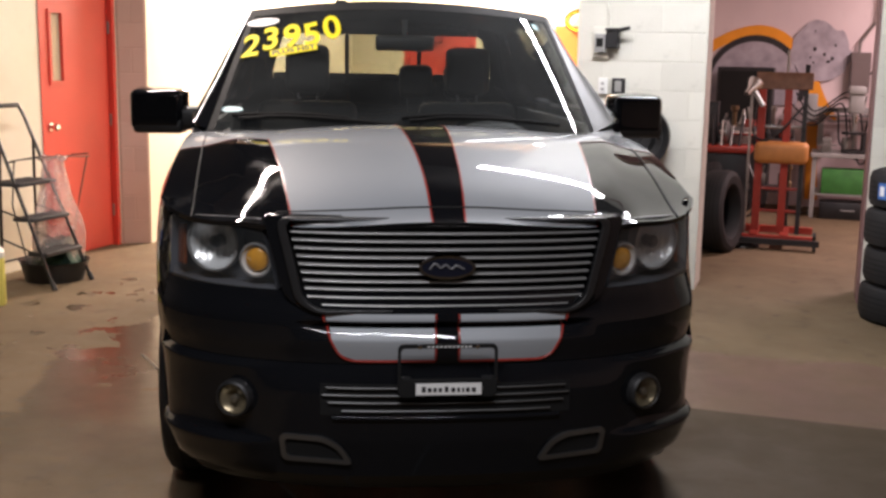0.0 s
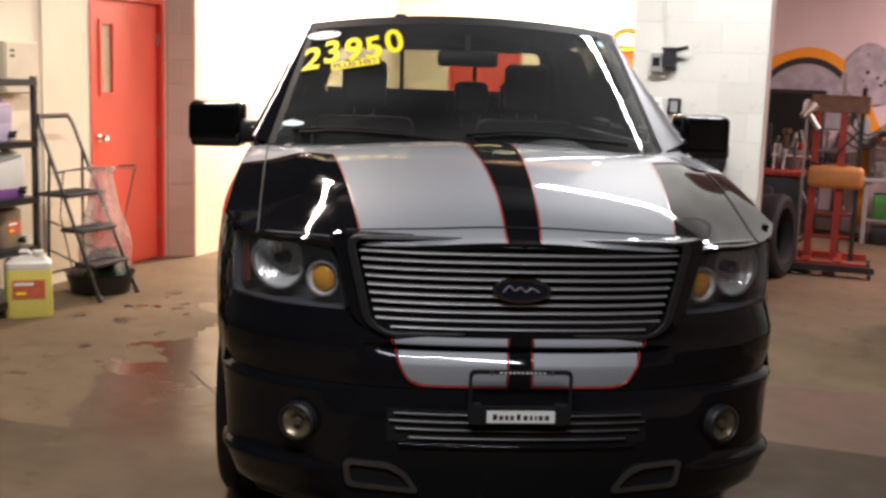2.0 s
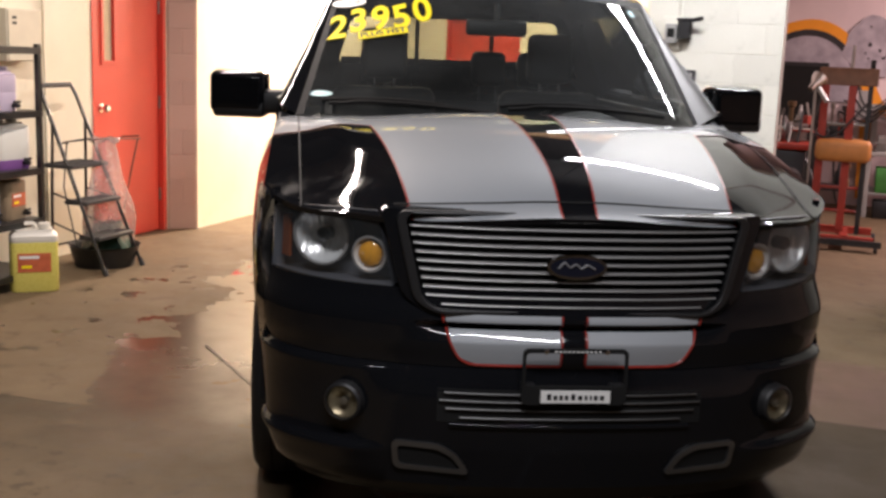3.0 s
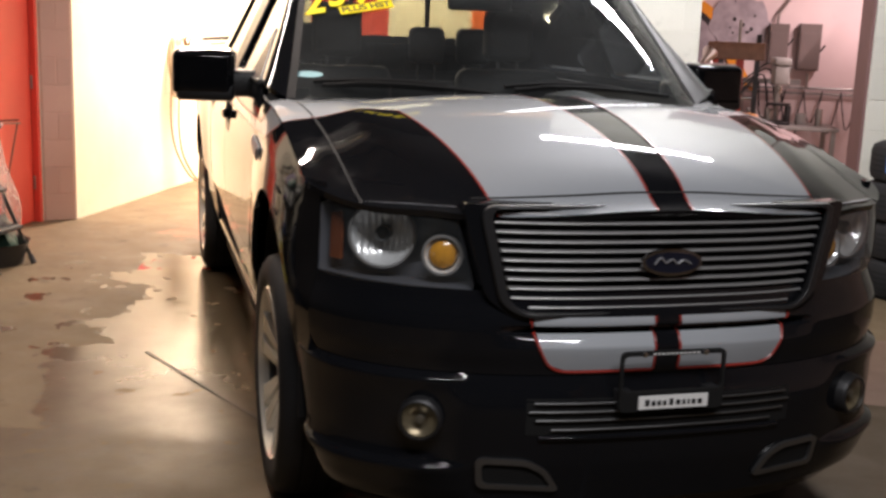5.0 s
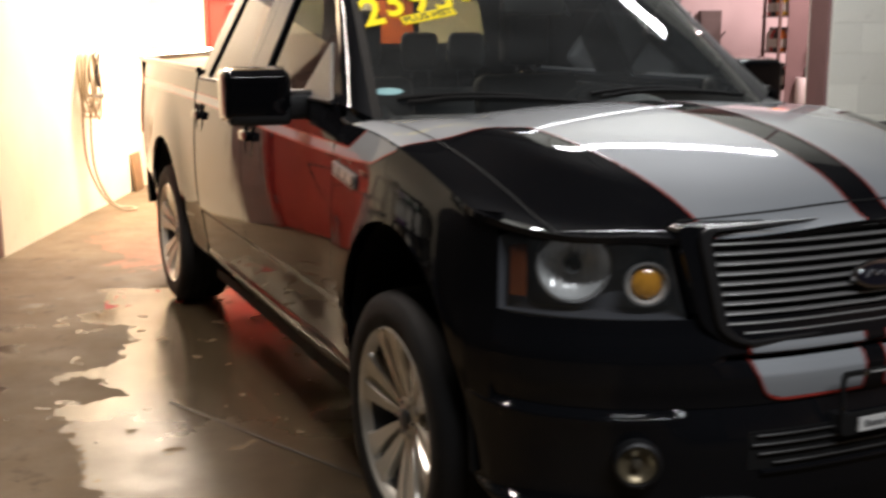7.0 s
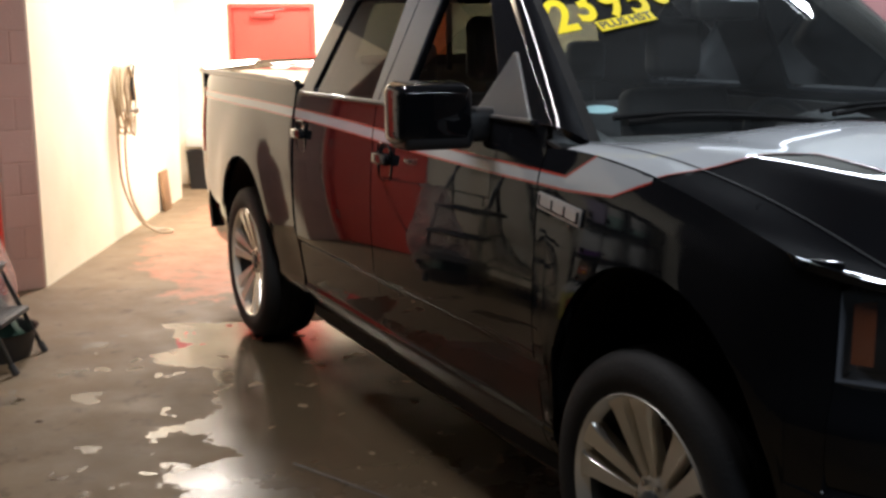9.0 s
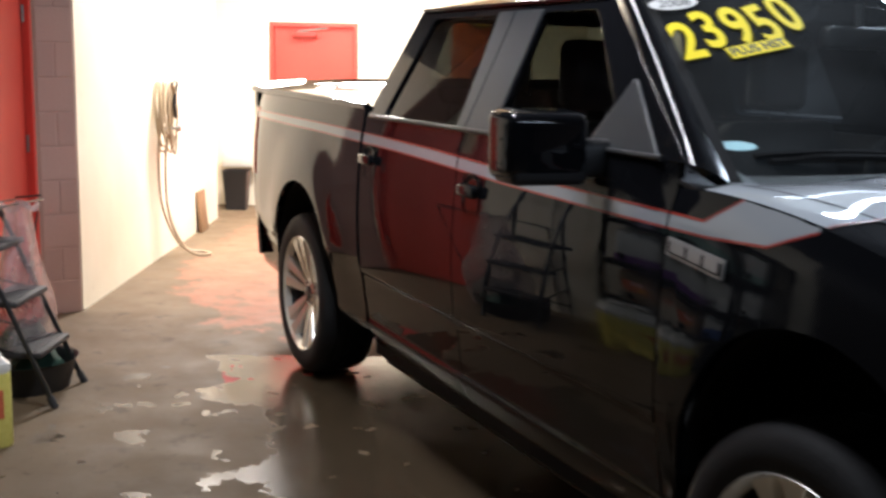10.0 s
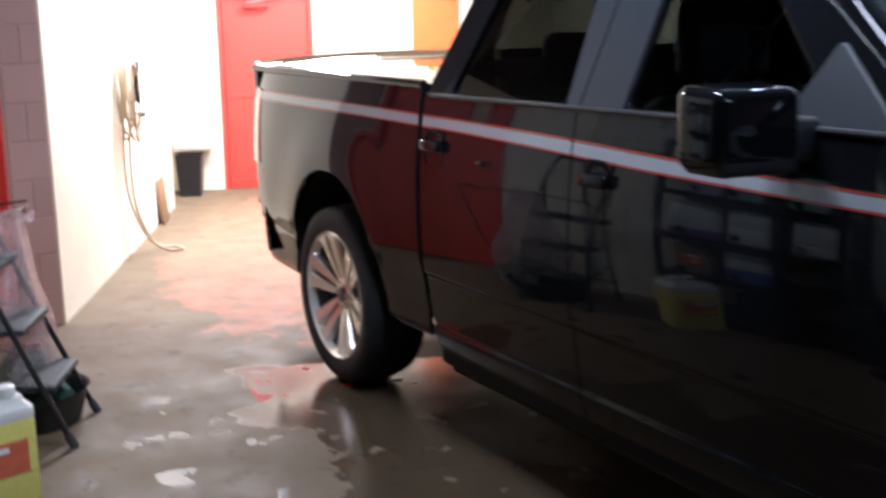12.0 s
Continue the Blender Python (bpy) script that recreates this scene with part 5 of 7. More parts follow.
part("mirror_stem", rod((0.0, 1.80, 1.69), screen_point(0.0, 0.86, -0.01), 0.012), BLACK_PLASTIC, inner_mirror)
part("mirror_face", block(-0.120, 0.024, -0.026, 0.120, 0.028, 0.026, m=Matrix.Translation((0.0, 1.80, 1.668))), CHROME, inner_mirror)


# stickers on the windscreen
def on_screen(a, f, up=0.004):
    p = screen_point(a, f, up)
    r = (screen_point(a + 0.02, f, up) - p).normalized()
    u = (screen_point(a, f + 0.02, up) - p).normalized()
    n = r.cross(u).normalized()
    u = n.cross(r)
    return Matrix(((r.x, u.x, n.x, p.x), (r.y, u.y, n.y, p.y), (r.z, u.z, n.z, p.z), (0, 0, 0, 1)))


for ch, a, f, tilt in (("2", -0.918, 0.645, 8), ("3", -0.812, 0.700, 10), ("9", -0.687, 0.715, 12), ("5", -0.570, 0.722, 14), ("0", -0.453, 0.775, 16)):
    letters("price_digit", ch, 0.20, YELLOW_DECAL, screen, on_screen(a, f, 0.006) @ Matrix.Diagonal((0.80, 1.16, 1, 1)) @ pose(0, 0, 0, 0, 0, tilt), "bold yellow price digit", depth=0.0006, bold=0.0045)
m = on_screen(-0.662, 0.605, 0.0055) @ pose(0, 0, 0, 0, 0, 13)
part("tax_note", block(-0.105, -0.024, 0, 0.105, 0.024, 0.0008, m=m), YELLOW_DECAL, screen, "small yellow strip with dark letters", smooth=False)
letters("tax_lettering", "PLUS HST", 0.046, INK, screen, m @ Matrix.Translation((0, 0, 0.0014)), bold=0.0012)
m = on_screen(-0.893, 0.86, 0.0045) @ pose(0, 0, 0, 0, 0, 2)
part("year_sticker", plate(oval(0.075, 0.030), depth=0.0008, place=lambda a, b, d: m @ Vector((a, b, d))), WHITE_DECAL, screen, "white oval year sticker", smooth=False)
letters("year_lettering", "2008", 0.05, INK, screen, m @ Matrix.Translation((0, 0, 0.0016)), shear=0.2)
m = on_screen(-0.918, 0.165, -0.008) @ pose(0, 0, 0, -12)
part("service_sticker", plate(oval(0.052, 0.024), depth=0.0008, place=lambda a, b, d: m @ Vector((a, b, d))), BLUE_DECAL, screen, "pale blue oval sticker", smooth=False)
m = on_screen(0.875, 0.88, -0.006)
part("corner_sticker", block(-0.014, -0.02, 0, 0.014, 0.02, 0.0008, m=m), BLUE_DECAL, screen, "small pale sticker", smooth=False)

# aerial stub on the roof
part("roof_aerial", block(-0.03, 2.35, 1.845, 0.03, 2.48, 1.885, bevel=0.012, seg=2, m=Matrix.Translation((-0.28, 0, 0))), BLACK_PLASTIC, truck)


# wheels
def road_wheel(sign, y):
    m = Matrix.Translation((sign * 0.825, y, 0.405)) @ Matrix.Diagonal((sign, 1, 1, 1))
    w = 0.1375
    rim = part("wheel", lathe([(0.274, w - 0.030), (0.286, w - 0.012), (0.292, w - 0.004), (0.287, w + 0.002), (0.277, w - 0.010), (0.266, w - 0.034), (0.270, w - 0.036), (0.274, w - 0.030)], 56, "X", m=m), ALLOY, truck, "bright alloy wheel with paired spokes")
    part("barrel", lathe([(0.270, -w + 0.01), (0.285, -w), (0.262, -w + 0.03), (0.250, 0.03), (0.268, w - 0.035)], 48, "X", m=m), SATIN_GREY, rim, "dark inside of the rim")
    prof = [(0.284, -w + 0.012), (0.315, -w - 0.002), (0.365, -w - 0.004), (0.392, -w + 0.012), (0.402, -w + 0.04), (0.405, -0.03), (0.405, 0.03), (0.402, w - 0.04), (0.392, w - 0.012), (0.365, w + 0.006), (0.330, w + 0.006), (0.300, w + 0.002), (0.288, w - 0.008)]
    bm = lathe(prof, 64, "X", m=m)
    part("tyre", bm, RUBBER, rim, "low-profile black tyre")
    for k in range(4):
        x = -0.075 + 0.05 * k
        part("tread_groove", lathe([(0.4052, x - 0.004), (0.4054, x), (0.4052, x + 0.004)], 64, "X", m=m), MATT_BLACK, rim)
    part("brake_disc", lathe([(0.0, 0.0), (0.19, 0.0), (0.19, 0.02), (0.0, 0.02)], 40, "X", m=m), material("brake_iron", (0.10, 0.09, 0.085), 0.45, 0.9) if "brake_iron" not in bpy.data.materials else bpy.data.materials["brake_iron"], rim)
    part("wheel_dark", lathe([(0.0, -0.02), (0.262, -0.02)], 40, "X", m=m), MATT_BLACK, rim)
    for k in range(6):
        a = 2 * math.pi * k / 6 + 0.26
        for e in (-1, 1):
            own = bmesh.new()
            rows = []
            for r, wd, off, x in ((0.045, 0.011, 0.0125, 0.078), (0.09, 0.0165, 0.0235, 0.088), (0.14, 0.0225, 0.0325, 0.099), (0.175, 0.0265, 0.0375, 0.106), (0.205, 0.029, 0.0415, 0.112), (0.240, 0.033, 0.047, 0.119), (0.262, 0.043, 0.053, 0.123), (0.280, 0.064, 0.066, 0.125)):
                ring = []
                for dw, dx in ((-wd, -0.034), (-wd * 0.97, -0.006), (-wd * 0.80, 0.004), (wd * 0.80, 0.004), (wd * 0.97, -0.006), (wd, -0.034)):
                    t = e * (off + dw * 0.98)
                    ring.append(own.verts.new(m @ Vector((x + dx, r * math.cos(a) - t * math.sin(a), r * math.sin(a) + t * math.cos(a)))))
                rows.append(ring)
            for p, q in zip(rows, rows[1:]):
                for j in range(6):
                    own.faces.new((p[j], p[(j + 1) % 6], q[(j + 1) % 6], q[j]))
            bmesh.ops.recalc_face_normals(own, faces=own.faces)
            part("spoke", own, ALLOY, rim)
    part("hub", lathe([(0.082, 0.04), (0.080, 0.078), (0.066, 0.088), (0.0, 0.088)], 32, "X", m=m), ALLOY, rim)
    part("centre_cap", lathe([(0.034, 0.08), (0.034, 0.100), (0.028, 0.104), (0.0, 0.105)], 24, "X", m=m), DARK_TRIM, rim)
    for k in range(6):
        a = 2 * math.pi * k / 6
        part("wheel_nut", lathe([(0.009, 0.08), (0.009, 0.100), (0.0, 0.102)], 6, "X", m=m @ Matrix.Translation((0, 0.055 * math.cos(a), 0.055 * math.sin(a)))), CHROME, rim)
    return rim


for sign in (-1, 1):
    for y in (0.915, 4.45):
        road_wheel(sign, y)

# ================================================================ lamp housings
FIXTURE = material("white_lamp_housing", (0.75, 0.74, 0.70), 0.4)


def batten(x, y, z, sx, turn=0, top=CEIL):
    f = base("ceiling_lamp", ROOM @ pose(x, y, z + 0.125, 0, 0, turn), "white fluorescent batten hung on rods from the ceiling", "ceiling lamp", "fluorescent battens")
    part("lamp_body", block(-sx / 2 - 0.04, -0.09, -0.085, sx / 2 + 0.04, 0.09, 0.0, bevel=0.012), FIXTURE, f, smooth=False)
    for e in (-1, 1):
        part("hanger_rod", rod((e * sx * 0.4, 0, -0.002), (e * sx * 0.4, 0, top - z - 0.125), 0.006), STEEL, f)
        part("end_cap", block(e * (sx / 2 + 0.02) - 0.02, -0.06, -0.13, e * (sx / 2 + 0.02) + 0.02, 0.06, -0.06, bevel=0.006), FIXTURE, f)
    return f


# the added lamp out of view gets a batten like the rest
for nm, x, y, z, sx, sy, watts, tint in TUBES:
    batten(x, y, z, max(sx, sy), 90 if sy > sx else 0, BAY_CEIL - 0.03 if nm == "tube_bay" else CEIL)
for x, y, z, watts in FLOODS:
    flood = base("floodlight", ROOM @ pose(x, y, z), "white floodlight hung on rods over the wash bay", "floodlight", "bay floodlights")
    part("lamp_body", block(-0.32, -0.55, 0.0, 0.32, 0.55, 0.10, bevel=0.02), FIXTURE, flood)
    for e in (-0.4, 0.4):
        part("hanger_rod", rod((0, e, 0.09), (0, e, BAY_CEIL - 0.03 - z), 0.008), STEEL, flood)

# ================================================================ west side: ladder, shelf, jugs
LADDER_BLACK = material("black_ladder_steel", (0.02, 0.02, 0.02), 0.35, 0.3, coat=0.3)
GRIP = material("ribbed_black_rubber", (0.03, 0.03, 0.032), 0.65, bump=0.4, bump_scale=150)
ladder = base("step_ladder", ROOM @ pose(0.02, -1.705, 0), "black folding three-step ladder standing by the wall", "step ladder")


def ladder_x(z):
    return 0.47 - 0.43 * z


for e in (-1, 1):
    w = 0.205
    pts = spline([(ladder_x(0.012), e * w, 0.012), (ladder_x(0.5), e * w * 0.93, 0.5), (ladder_x(1.0), e * w * 0.86, 1.0), (ladder_x(1.16), e * w * 0.84, 1.16), (ladder_x(1.225), e * w * 0.74, 1.225)], 6)
    part("front_leg", pipe(pts, 0.0125, n=10), LADDER_BLACK, ladder)
    part("foot", rod((ladder_x(0) + 0.004, e * w, 0.0), (ladder_x(0.05), e * w, 0.05), 0.018), GRIP, ladder)
    part("rear_leg", pipe(spline([(0.03, e * w * 0.9, 0.012), (0.035, e * w * 0.88, 0.5), (0.045, e * w * 0.84, 0.98)], 4), 0.0105, n=8), LADDER_BLACK, ladder)
    part("foot", rod((0.03, e * w * 0.9, 0.0), (0.035, e * w * 0.9, 0.045), 0.016), GRIP, ladder)
    for z0, z1 in ((0.22, 0.42), (0.46, 0.62)):
        part("brace", rod((ladder_x(z0), e * w * 0.93, z0), (0.035, e * w * 0.88, z1 - 0.1), 0.006), LADDER_BLACK, ladder)
part("hand_rail", pipe([(ladder_x(1.225), y, 1.225) for y in lin(-0.152, 0.152, 8)], 0.017, n=10), GRIP, ladder)
for z, d in ((0.235, 0.16), (0.465, 0.17), (0.70, 0.24)):
    t = part("tread", block(ladder_x(z) - d + 0.04, -0.195, z - 0.014, ladder_x(z) + 0.045, 0.195, z + 0.014, bevel=0.008), GRIP, ladder)
    for k in range(5):
        x = ladder_x(z) - d + 0.065 + k * (d - 0.03) / 5
        part("rib", block(x, -0.18, z + 0.013, x + 0.008, 0.18, z + 0.018), GRIP, t, smooth=False)
part("cross_bar", rod((0.04, -0.18, 0.16), (0.04, 0.18, 0.16), 0.008), LADDER_BLACK, ladder)

# wire stand with a clear refuse bag
stand = base("wire_bag_stand", ROOM @ pose(0.0, -1.42, 0), "thin black wire stand against the wall", "bag stand")
for e in (-0.40, 0.41):
    part("wire", pipe([(0.13, e, 0.86 - 0.03 * (e > 0)), (0.10, e - 0.06 * (e > 0), 0.55), (0.07, e - 0.20 * (1 if e > 0 else -1), 0.0)], 0.005, n=6), LADDER_BLACK, stand)
part("wire", pipe([(0.13, -0.40, 0.86), (0.18, -0.1, 0.865), (0.15, 0.41, 0.83)], 0.005, n=6), LADDER_BLACK, stand)
part("wire", pipe([(0.02, -0.35, 0.84), (0.0, 0.0, 0.85), (0.02, 0.37, 0.83)], 0.005, n=6), LADDER_BLACK, stand)
for e in (-0.40, 0.41):
    part("wire", rod((0.02, e * 0.9, 0.84), (0.14, e, 0.85), 0.005), LADDER_BLACK, stand)

BAG = material("milky_plastic_film", (0.72, 0.55, 0.52), 0.25, var=0.3, scale=14, bump=0.5, bump_scale=25)
_b = BAG.node_tree.nodes["Principled BSDF"]
_b.inputs["Transmission Weight"].default_value = 0.35
_b.inputs["Alpha"].default_value = 0.5
rng = random.Random(4)


def crumpled(w0, w1, d0, d1, h, seed, rows=16, n=28, amp=0.10):
    """A slack bag: a tapering sleeve with folds."""
    bm = bmesh.new()
    rings = []
    for i in range(rows + 1):
        t = i / rows
        ring = []
        for j in range(n):
            a = 2 * math.pi * j / n
            f = 1 + amp * math.sin(5 * a + seed + 3 * t) + amp * 1.6 * noise.noise((math.cos(a) * 1.7 + seed, math.sin(a) * 1.7, t * 3))
            belly = 1 + 0.25 * math.sin(math.pi * (1 - t) ** 1.5)
            ring.append(bm.verts.new((math.cos(a) * (d0 + (d1 - d0) * t) * f * belly, math.sin(a) * (w0 + (w1 - w0) * t) * f * belly, h * t)))
        rings.append(ring)
    for p, q in zip(rings, rings[1:]):
        for j in range(n):
            bm.faces.new((p[j], p[(j + 1) % n], q[(j + 1) % n], q[j]))
    bm.faces.new(rings[0][::-1])
    bmesh.ops.recalc_face_normals(bm, faces=bm.faces)
    return bm


bag = base("refuse_bag", ROOM @ pose(0.20, -1.49, 0.02), "clear crumpled plastic bag hanging in the wire stand", "plastic bag")
part("film", crumpled(0.23, 0.085, 0.13, 0.045, 0.83, 2.0, 26, 44, 0.13), BAG, bag)
part("folded_rim", pipe([(0.10 * math.cos(a) - 0.01, 0.07 * math.sin(a), 0.835 + 0.012 * math.sin(5 * a)) for a in (2 * math.pi * k / 36 for k in range(36))], 0.012, n=8, closed=True), BAG, bag)
part("rubbish", crumpled(0.19, 0.12, 0.11, 0.06, 0.26, 6.0, 14, 32, 0.16), material("crushed_green_rubbish", (0.05, 0.12, 0.08), 0.6, var=0.5, scale=12), bag)
tub = base("black_tub", ROOM @ pose(0.24, -1.58, 0), "low round black plastic tub on the floor", "tub")
part("tub_body", lathe([(0.0, 0.0), (0.20, 0.0), (0.235, 0.14), (0.245, 0.145), (0.23, 0.135), (0.195, 0.02), (0.0, 0.02)], 36), BLACK_PLASTIC, tub)
heap = base("green_rags", ROOM @ pose(0.24, -1.55, 0.02), "dark green crumpled rags lying in the tub", "rags")
part("cloth", crumpled(0.17, 0.06, 0.15, 0.05, 0.26, 7.0, 10, 24, 0.18), material("green_cloth", (0.03, 0.075, 0.05), 0.85, var=0.4, scale=12), heap)

# jugs
MILKY = material("milky_plastic", (0.70, 0.68, 0.62), 0.35, var=0.1, scale=5)
YELLOW_JUG = material("yellow_fluid_plastic", (0.74, 0.66, 0.16), 0.28, var=0.1, scale=3)
RED_LABEL = material("red_paper_label", (0.62, 0.14, 0.06), 0.55, var=0.25, scale=20)
BLUE_FLUID = material("blue_fluid_plastic", (0.10, 0.16, 0.36), 0.35)
PURPLE_FLUID = material("purple_fluid_plastic", (0.20, 0.08, 0.26), 0.35)
LILAC = material("lilac_plastic", (0.48, 0.40, 0.50), 0.4, var=0.1)
GREENISH = material("pale_green_fluid_plastic", (0.36, 0.50, 0.42), 0.35, var=0.15)
BROWN_FLUID = material("brown_plastic", (0.30, 0.22, 0.14), 0.4, var=0.2)


def jug(m, w, d, h, body, fill, level, label, label_mat=None, cap=None, group=""):
    """A square jerry can: the filled part, the pale part above it, handle, neck and cap."""
    j = base("plastic_jug", m, label, "jug", group)
    lv = h * 0.86 * level

    def ring_box(z0, z1, s0, s1, mat, nm):
        bm = bmesh.new()
        rows = []
        outline = rounded([(-w / 2, -d / 2), (w / 2, -d / 2), (w / 2, d / 2), (-w / 2, d / 2)], min(w, d) * 0.22, 5)
        for z, s in ((z0, s0 * 0.97), (z0 + 0.012, s0), (z1 - 0.012, s1), (z1, s1 * 0.99)):
            rows.append([bm.verts.new((a * s, b * s, z)) for a, b in outline])
        for p, q in zip(rows, rows[1:]):
            for k in range(len(outline)):
                bm.faces.new((p[k], p[(k + 1) % len(outline)], q[(k + 1) % len(outline)], q[k]))
        bm.faces.new(rows[0][::-1])
        bm.faces.new(rows[-1])
        bmesh.ops.recalc_face_normals(bm, faces=bm.faces)
        return part(nm, bm, mat, j)
    ring_box(0, lv, 1.0, 1.0, fill, "filled_body")
    ring_box(lv - 0.004, h * 0.82, 1.0, 1.0, body, "upper_body")
    ring_box(h * 0.80, h * 0.92, 0.98, 0.80, body, "shoulder")
    part("neck", lathe([(0.030, h * 0.9), (0.030, h * 0.95), (0.0, h * 0.95)], 20, m=Matrix.Translation((w * 0.22, -d * 0.15, 0))), body, j)
    part("cap", lathe([(0.036, h * 0.935), (0.036, h), (0.030, h + 0.004), (0.0, h + 0.004)], 20, m=Matrix.Translation((w * 0.22, -d * 0.15, 0))), cap or body, j)
    part("grip", pipe(spline([(-w * 0.30, 0, h * 0.90), (-w * 0.26, 0, h * 0.975), (0.0, 0, h * 0.985), (w * 0.05, 0, h * 0.90)], 5), 0.014, n=8), body, j)
    if group and body is not BLACK_PLASTIC:  # a tap at the foot of the front
        part("tap", rod((w * 0.24, -d / 2 + 0.004, h * 0.13), (w * 0.24, -d / 2 - 0.045, h * 0.13), 0.014), DARK_STEEL, j)
        part("tap_handle", rod((w * 0.24 - 0.025, -d / 2 - 0.030, h * 0.13 + 0.022), (w * 0.24 + 0.025, -d / 2 - 0.030, h * 0.13 + 0.022), 0.008), DARK_STEEL, j)
    if label_mat:
        part("paper_label", block(-w * 0.34, -d / 2 - 0.003, h * 0.30, w * 0.34, -d / 2 + 0.002, h * 0.58), label_mat, j, smooth=False)
        part("lettering_bar", block(-w * 0.30, -d / 2 - 0.0045, h * 0.50, w * 0.10, -d / 2 - 0.0028, h * 0.545), WHITE_DECAL, j, smooth=False)
        part("lettering_bar", block(-w * 0.26, -d / 2 - 0.0045, h * 0.36, -w * 0.05, -d / 2 - 0.0028, h * 0.40), YELLOW_DECAL, j, smooth=False)
    return j


jug(ROOM @ pose(0.335, -2.425, 0, 0, 0, 41), 0.285, 0.20, 0.415, MILKY, YELLOW_JUG, 0.86, "milky jug of yellow fluid with a red label on the floor", RED_LABEL)

shelf = base("storage_shelf", ROOM @ pose(-0.17, -2.80, 0), "black steel shelf full of plastic jugs by the wall", "shelf")
SHELF_Z = (0.10, 0.42, 0.735, 1.09, 1.475)
for x in (0.015, 0.455):
    for y in (-0.36, -0.06, 0.52) if x > 0.4 else (-0.36, 0.52):
        part("post", block(x - 0.015, y - 0.015, 0, x + 0.015, y + 0.015, 1.50), LADDER_BLACK, shelf, smooth=False)
for z in SHELF_Z:
    part("shelf_board", block(0.0, -0.375, z - 0.012, 0.47, 0.535, z + 0.006, bevel=0.004), DARK_STEEL, shelf, smooth=False)
    part("shelf_lip", block(0.462, -0.375, z - 0.035, 0.474, 0.535, z + 0.006), LADDER_BLACK, shelf, smooth=False)
part("shelf_brace", rod((0.015, -0.34, 0.45), (0.015, 0.5, 1.05), 0.006), LADDER_BLACK, shelf)
JUGS = [
    # along the shelf, level, width, depth, height, turn, body, fill, share, wording
    (0.36, 1, 0.20, 0.26, 0.285, 97, BROWN_FLUID, BROWN_FLUID, 0.6, "brownish jug with a faded label on the shelf"),
    (0.10, 1, 0.25, 0.28, 0.285, 84, MILKY, BLUE_FLUID, 0.42, "milky jug one third full of blue fluid on the shelf"),
    (0.37, 2, 0.27, 0.28, 0.31, 82, MILKY, PURPLE_FLUID, 0.22, "milky jug with purple fluid on the shelf"),
    (0.08, 2, 0.24, 0.28, 0.31, 92, MILKY, MILKY, 0.5, "milky white jug on the shelf"),
    (-0.22, 2, 0.22, 0.28, 0.30, 88, MILKY, MILKY, 0.3, "second milky white jug on the shelf"),
    (0.33, 3, 0.17, 0.24, 0.26, 86, LILAC, LILAC, 0.5, "pale lilac jug on the shelf"),
    (0.11, 3, 0.19, 0.26, 0.29, 98, MILKY, GREENISH, 0.45, "milky jug half full of pale green fluid on the shelf"),
    (-0.18, 3, 0.20, 0.26, 0.28, 90, MILKY, GREENISH, 0.25, "milky jug with a pale green rest on the shelf"),
    (0.05, 0, 0.26, 0.28, 0.24, 90, BLACK_PLASTIC, BLACK_PLASTIC, 0.5, "black plastic can on the bottom shelf"),
]
for y, lev, w, d, h, turned, body, fill, share, words in JUGS:
    jug(ROOM @ pose(0.105, -2.80 + y, SHELF_Z[lev] + 0.006, 0, 0, turned), w, d, h, body, fill, share, words, RED_LABEL if body is BROWN_FLUID else None, GREEN if fill is GREENISH else None, "jugs on the shelf")
tap = base("dark_tool_box", ROOM @ pose(0.12, -2.98, 1.481), "flat dark box on top of the shelf", "box")
part("box_body", block(-0.11, -0.16, 0, 0.11, 0.16, 0.09, bevel=0.01), DARK_STEEL, tap)

# wall cabinet above the shelf
panel_box = base("wall_cabinet", ROOM @ pose(-0.20, -1.975, 1.38), "cream steel breaker cabinet on the wall", "wall cabinet")
part("cabinet_body", block(0, -0.165, 0, 0.14, 0.165, 0.335, bevel=0.006), material("cabinet_cream", (0.60, 0.55, 0.43), 0.45), panel_box, smooth=False)
part("cabinet_lid", block(0.138, -0.155, 0.09, 0.150, 0.155, 0.327, bevel=0.003), bpy.data.materials["cabinet_cream"], panel_box, smooth=False)
part("cabinet_lid", block(0.138, -0.155, 0.008, 0.148, 0.155, 0.082, bevel=0.003), bpy.data.materials["cabinet_cream"], panel_box, smooth=False)
for z in (0.235, 0.27):
    part("lettering_bar", block(0.150, -0.12, z, 0.1515, -0.08, z + 0.018), INK, panel_box, smooth=False)
conduit = base("conduit", ROOM @ pose(-0.19, -1.62, 0), "thin painted conduit up the wall", "conduit")
part("conduit_tube", rod((0, 0, 0.0), (0, 0, CEIL), 0.010), CREAM, conduit)

# hose reel loop and dark vacuum by the shelf
loop = base("hose_loop", ROOM @ pose(0.43, -3.28, 0.013), "black hose lying in a loop on the floor", "hose")
part("hose", pipe([(0.17 * math.cos(a) * (1 + 0.05 * math.sin(2 * a)), 0.13 * math.sin(a), 0.003 * math.sin(3 * a)) for a in (2 * math.pi * k / 40 for k in range(40))], 0.013, n=8, closed=True), BLACK_PLASTIC, loop)
vac = base("shop_vacuum", ROOM @ pose(0.24, -3.62, 0), "dark shop vacuum standing by the shelf", "vacuum")
part("drum", lathe([(0.0, 0.06), (0.17, 0.06), (0.19, 0.12), (0.19, 0.40), (0.175, 0.44), (0.0, 0.44)], 32), material("dark_blue_plastic", (0.02, 0.025, 0.04), 0.4), vac)
part("motor_head", lathe([(0.18, 0.44), (0.18, 0.50), (0.13, 0.60), (0.0, 0.62)], 32), BLACK_PLASTIC, vac)
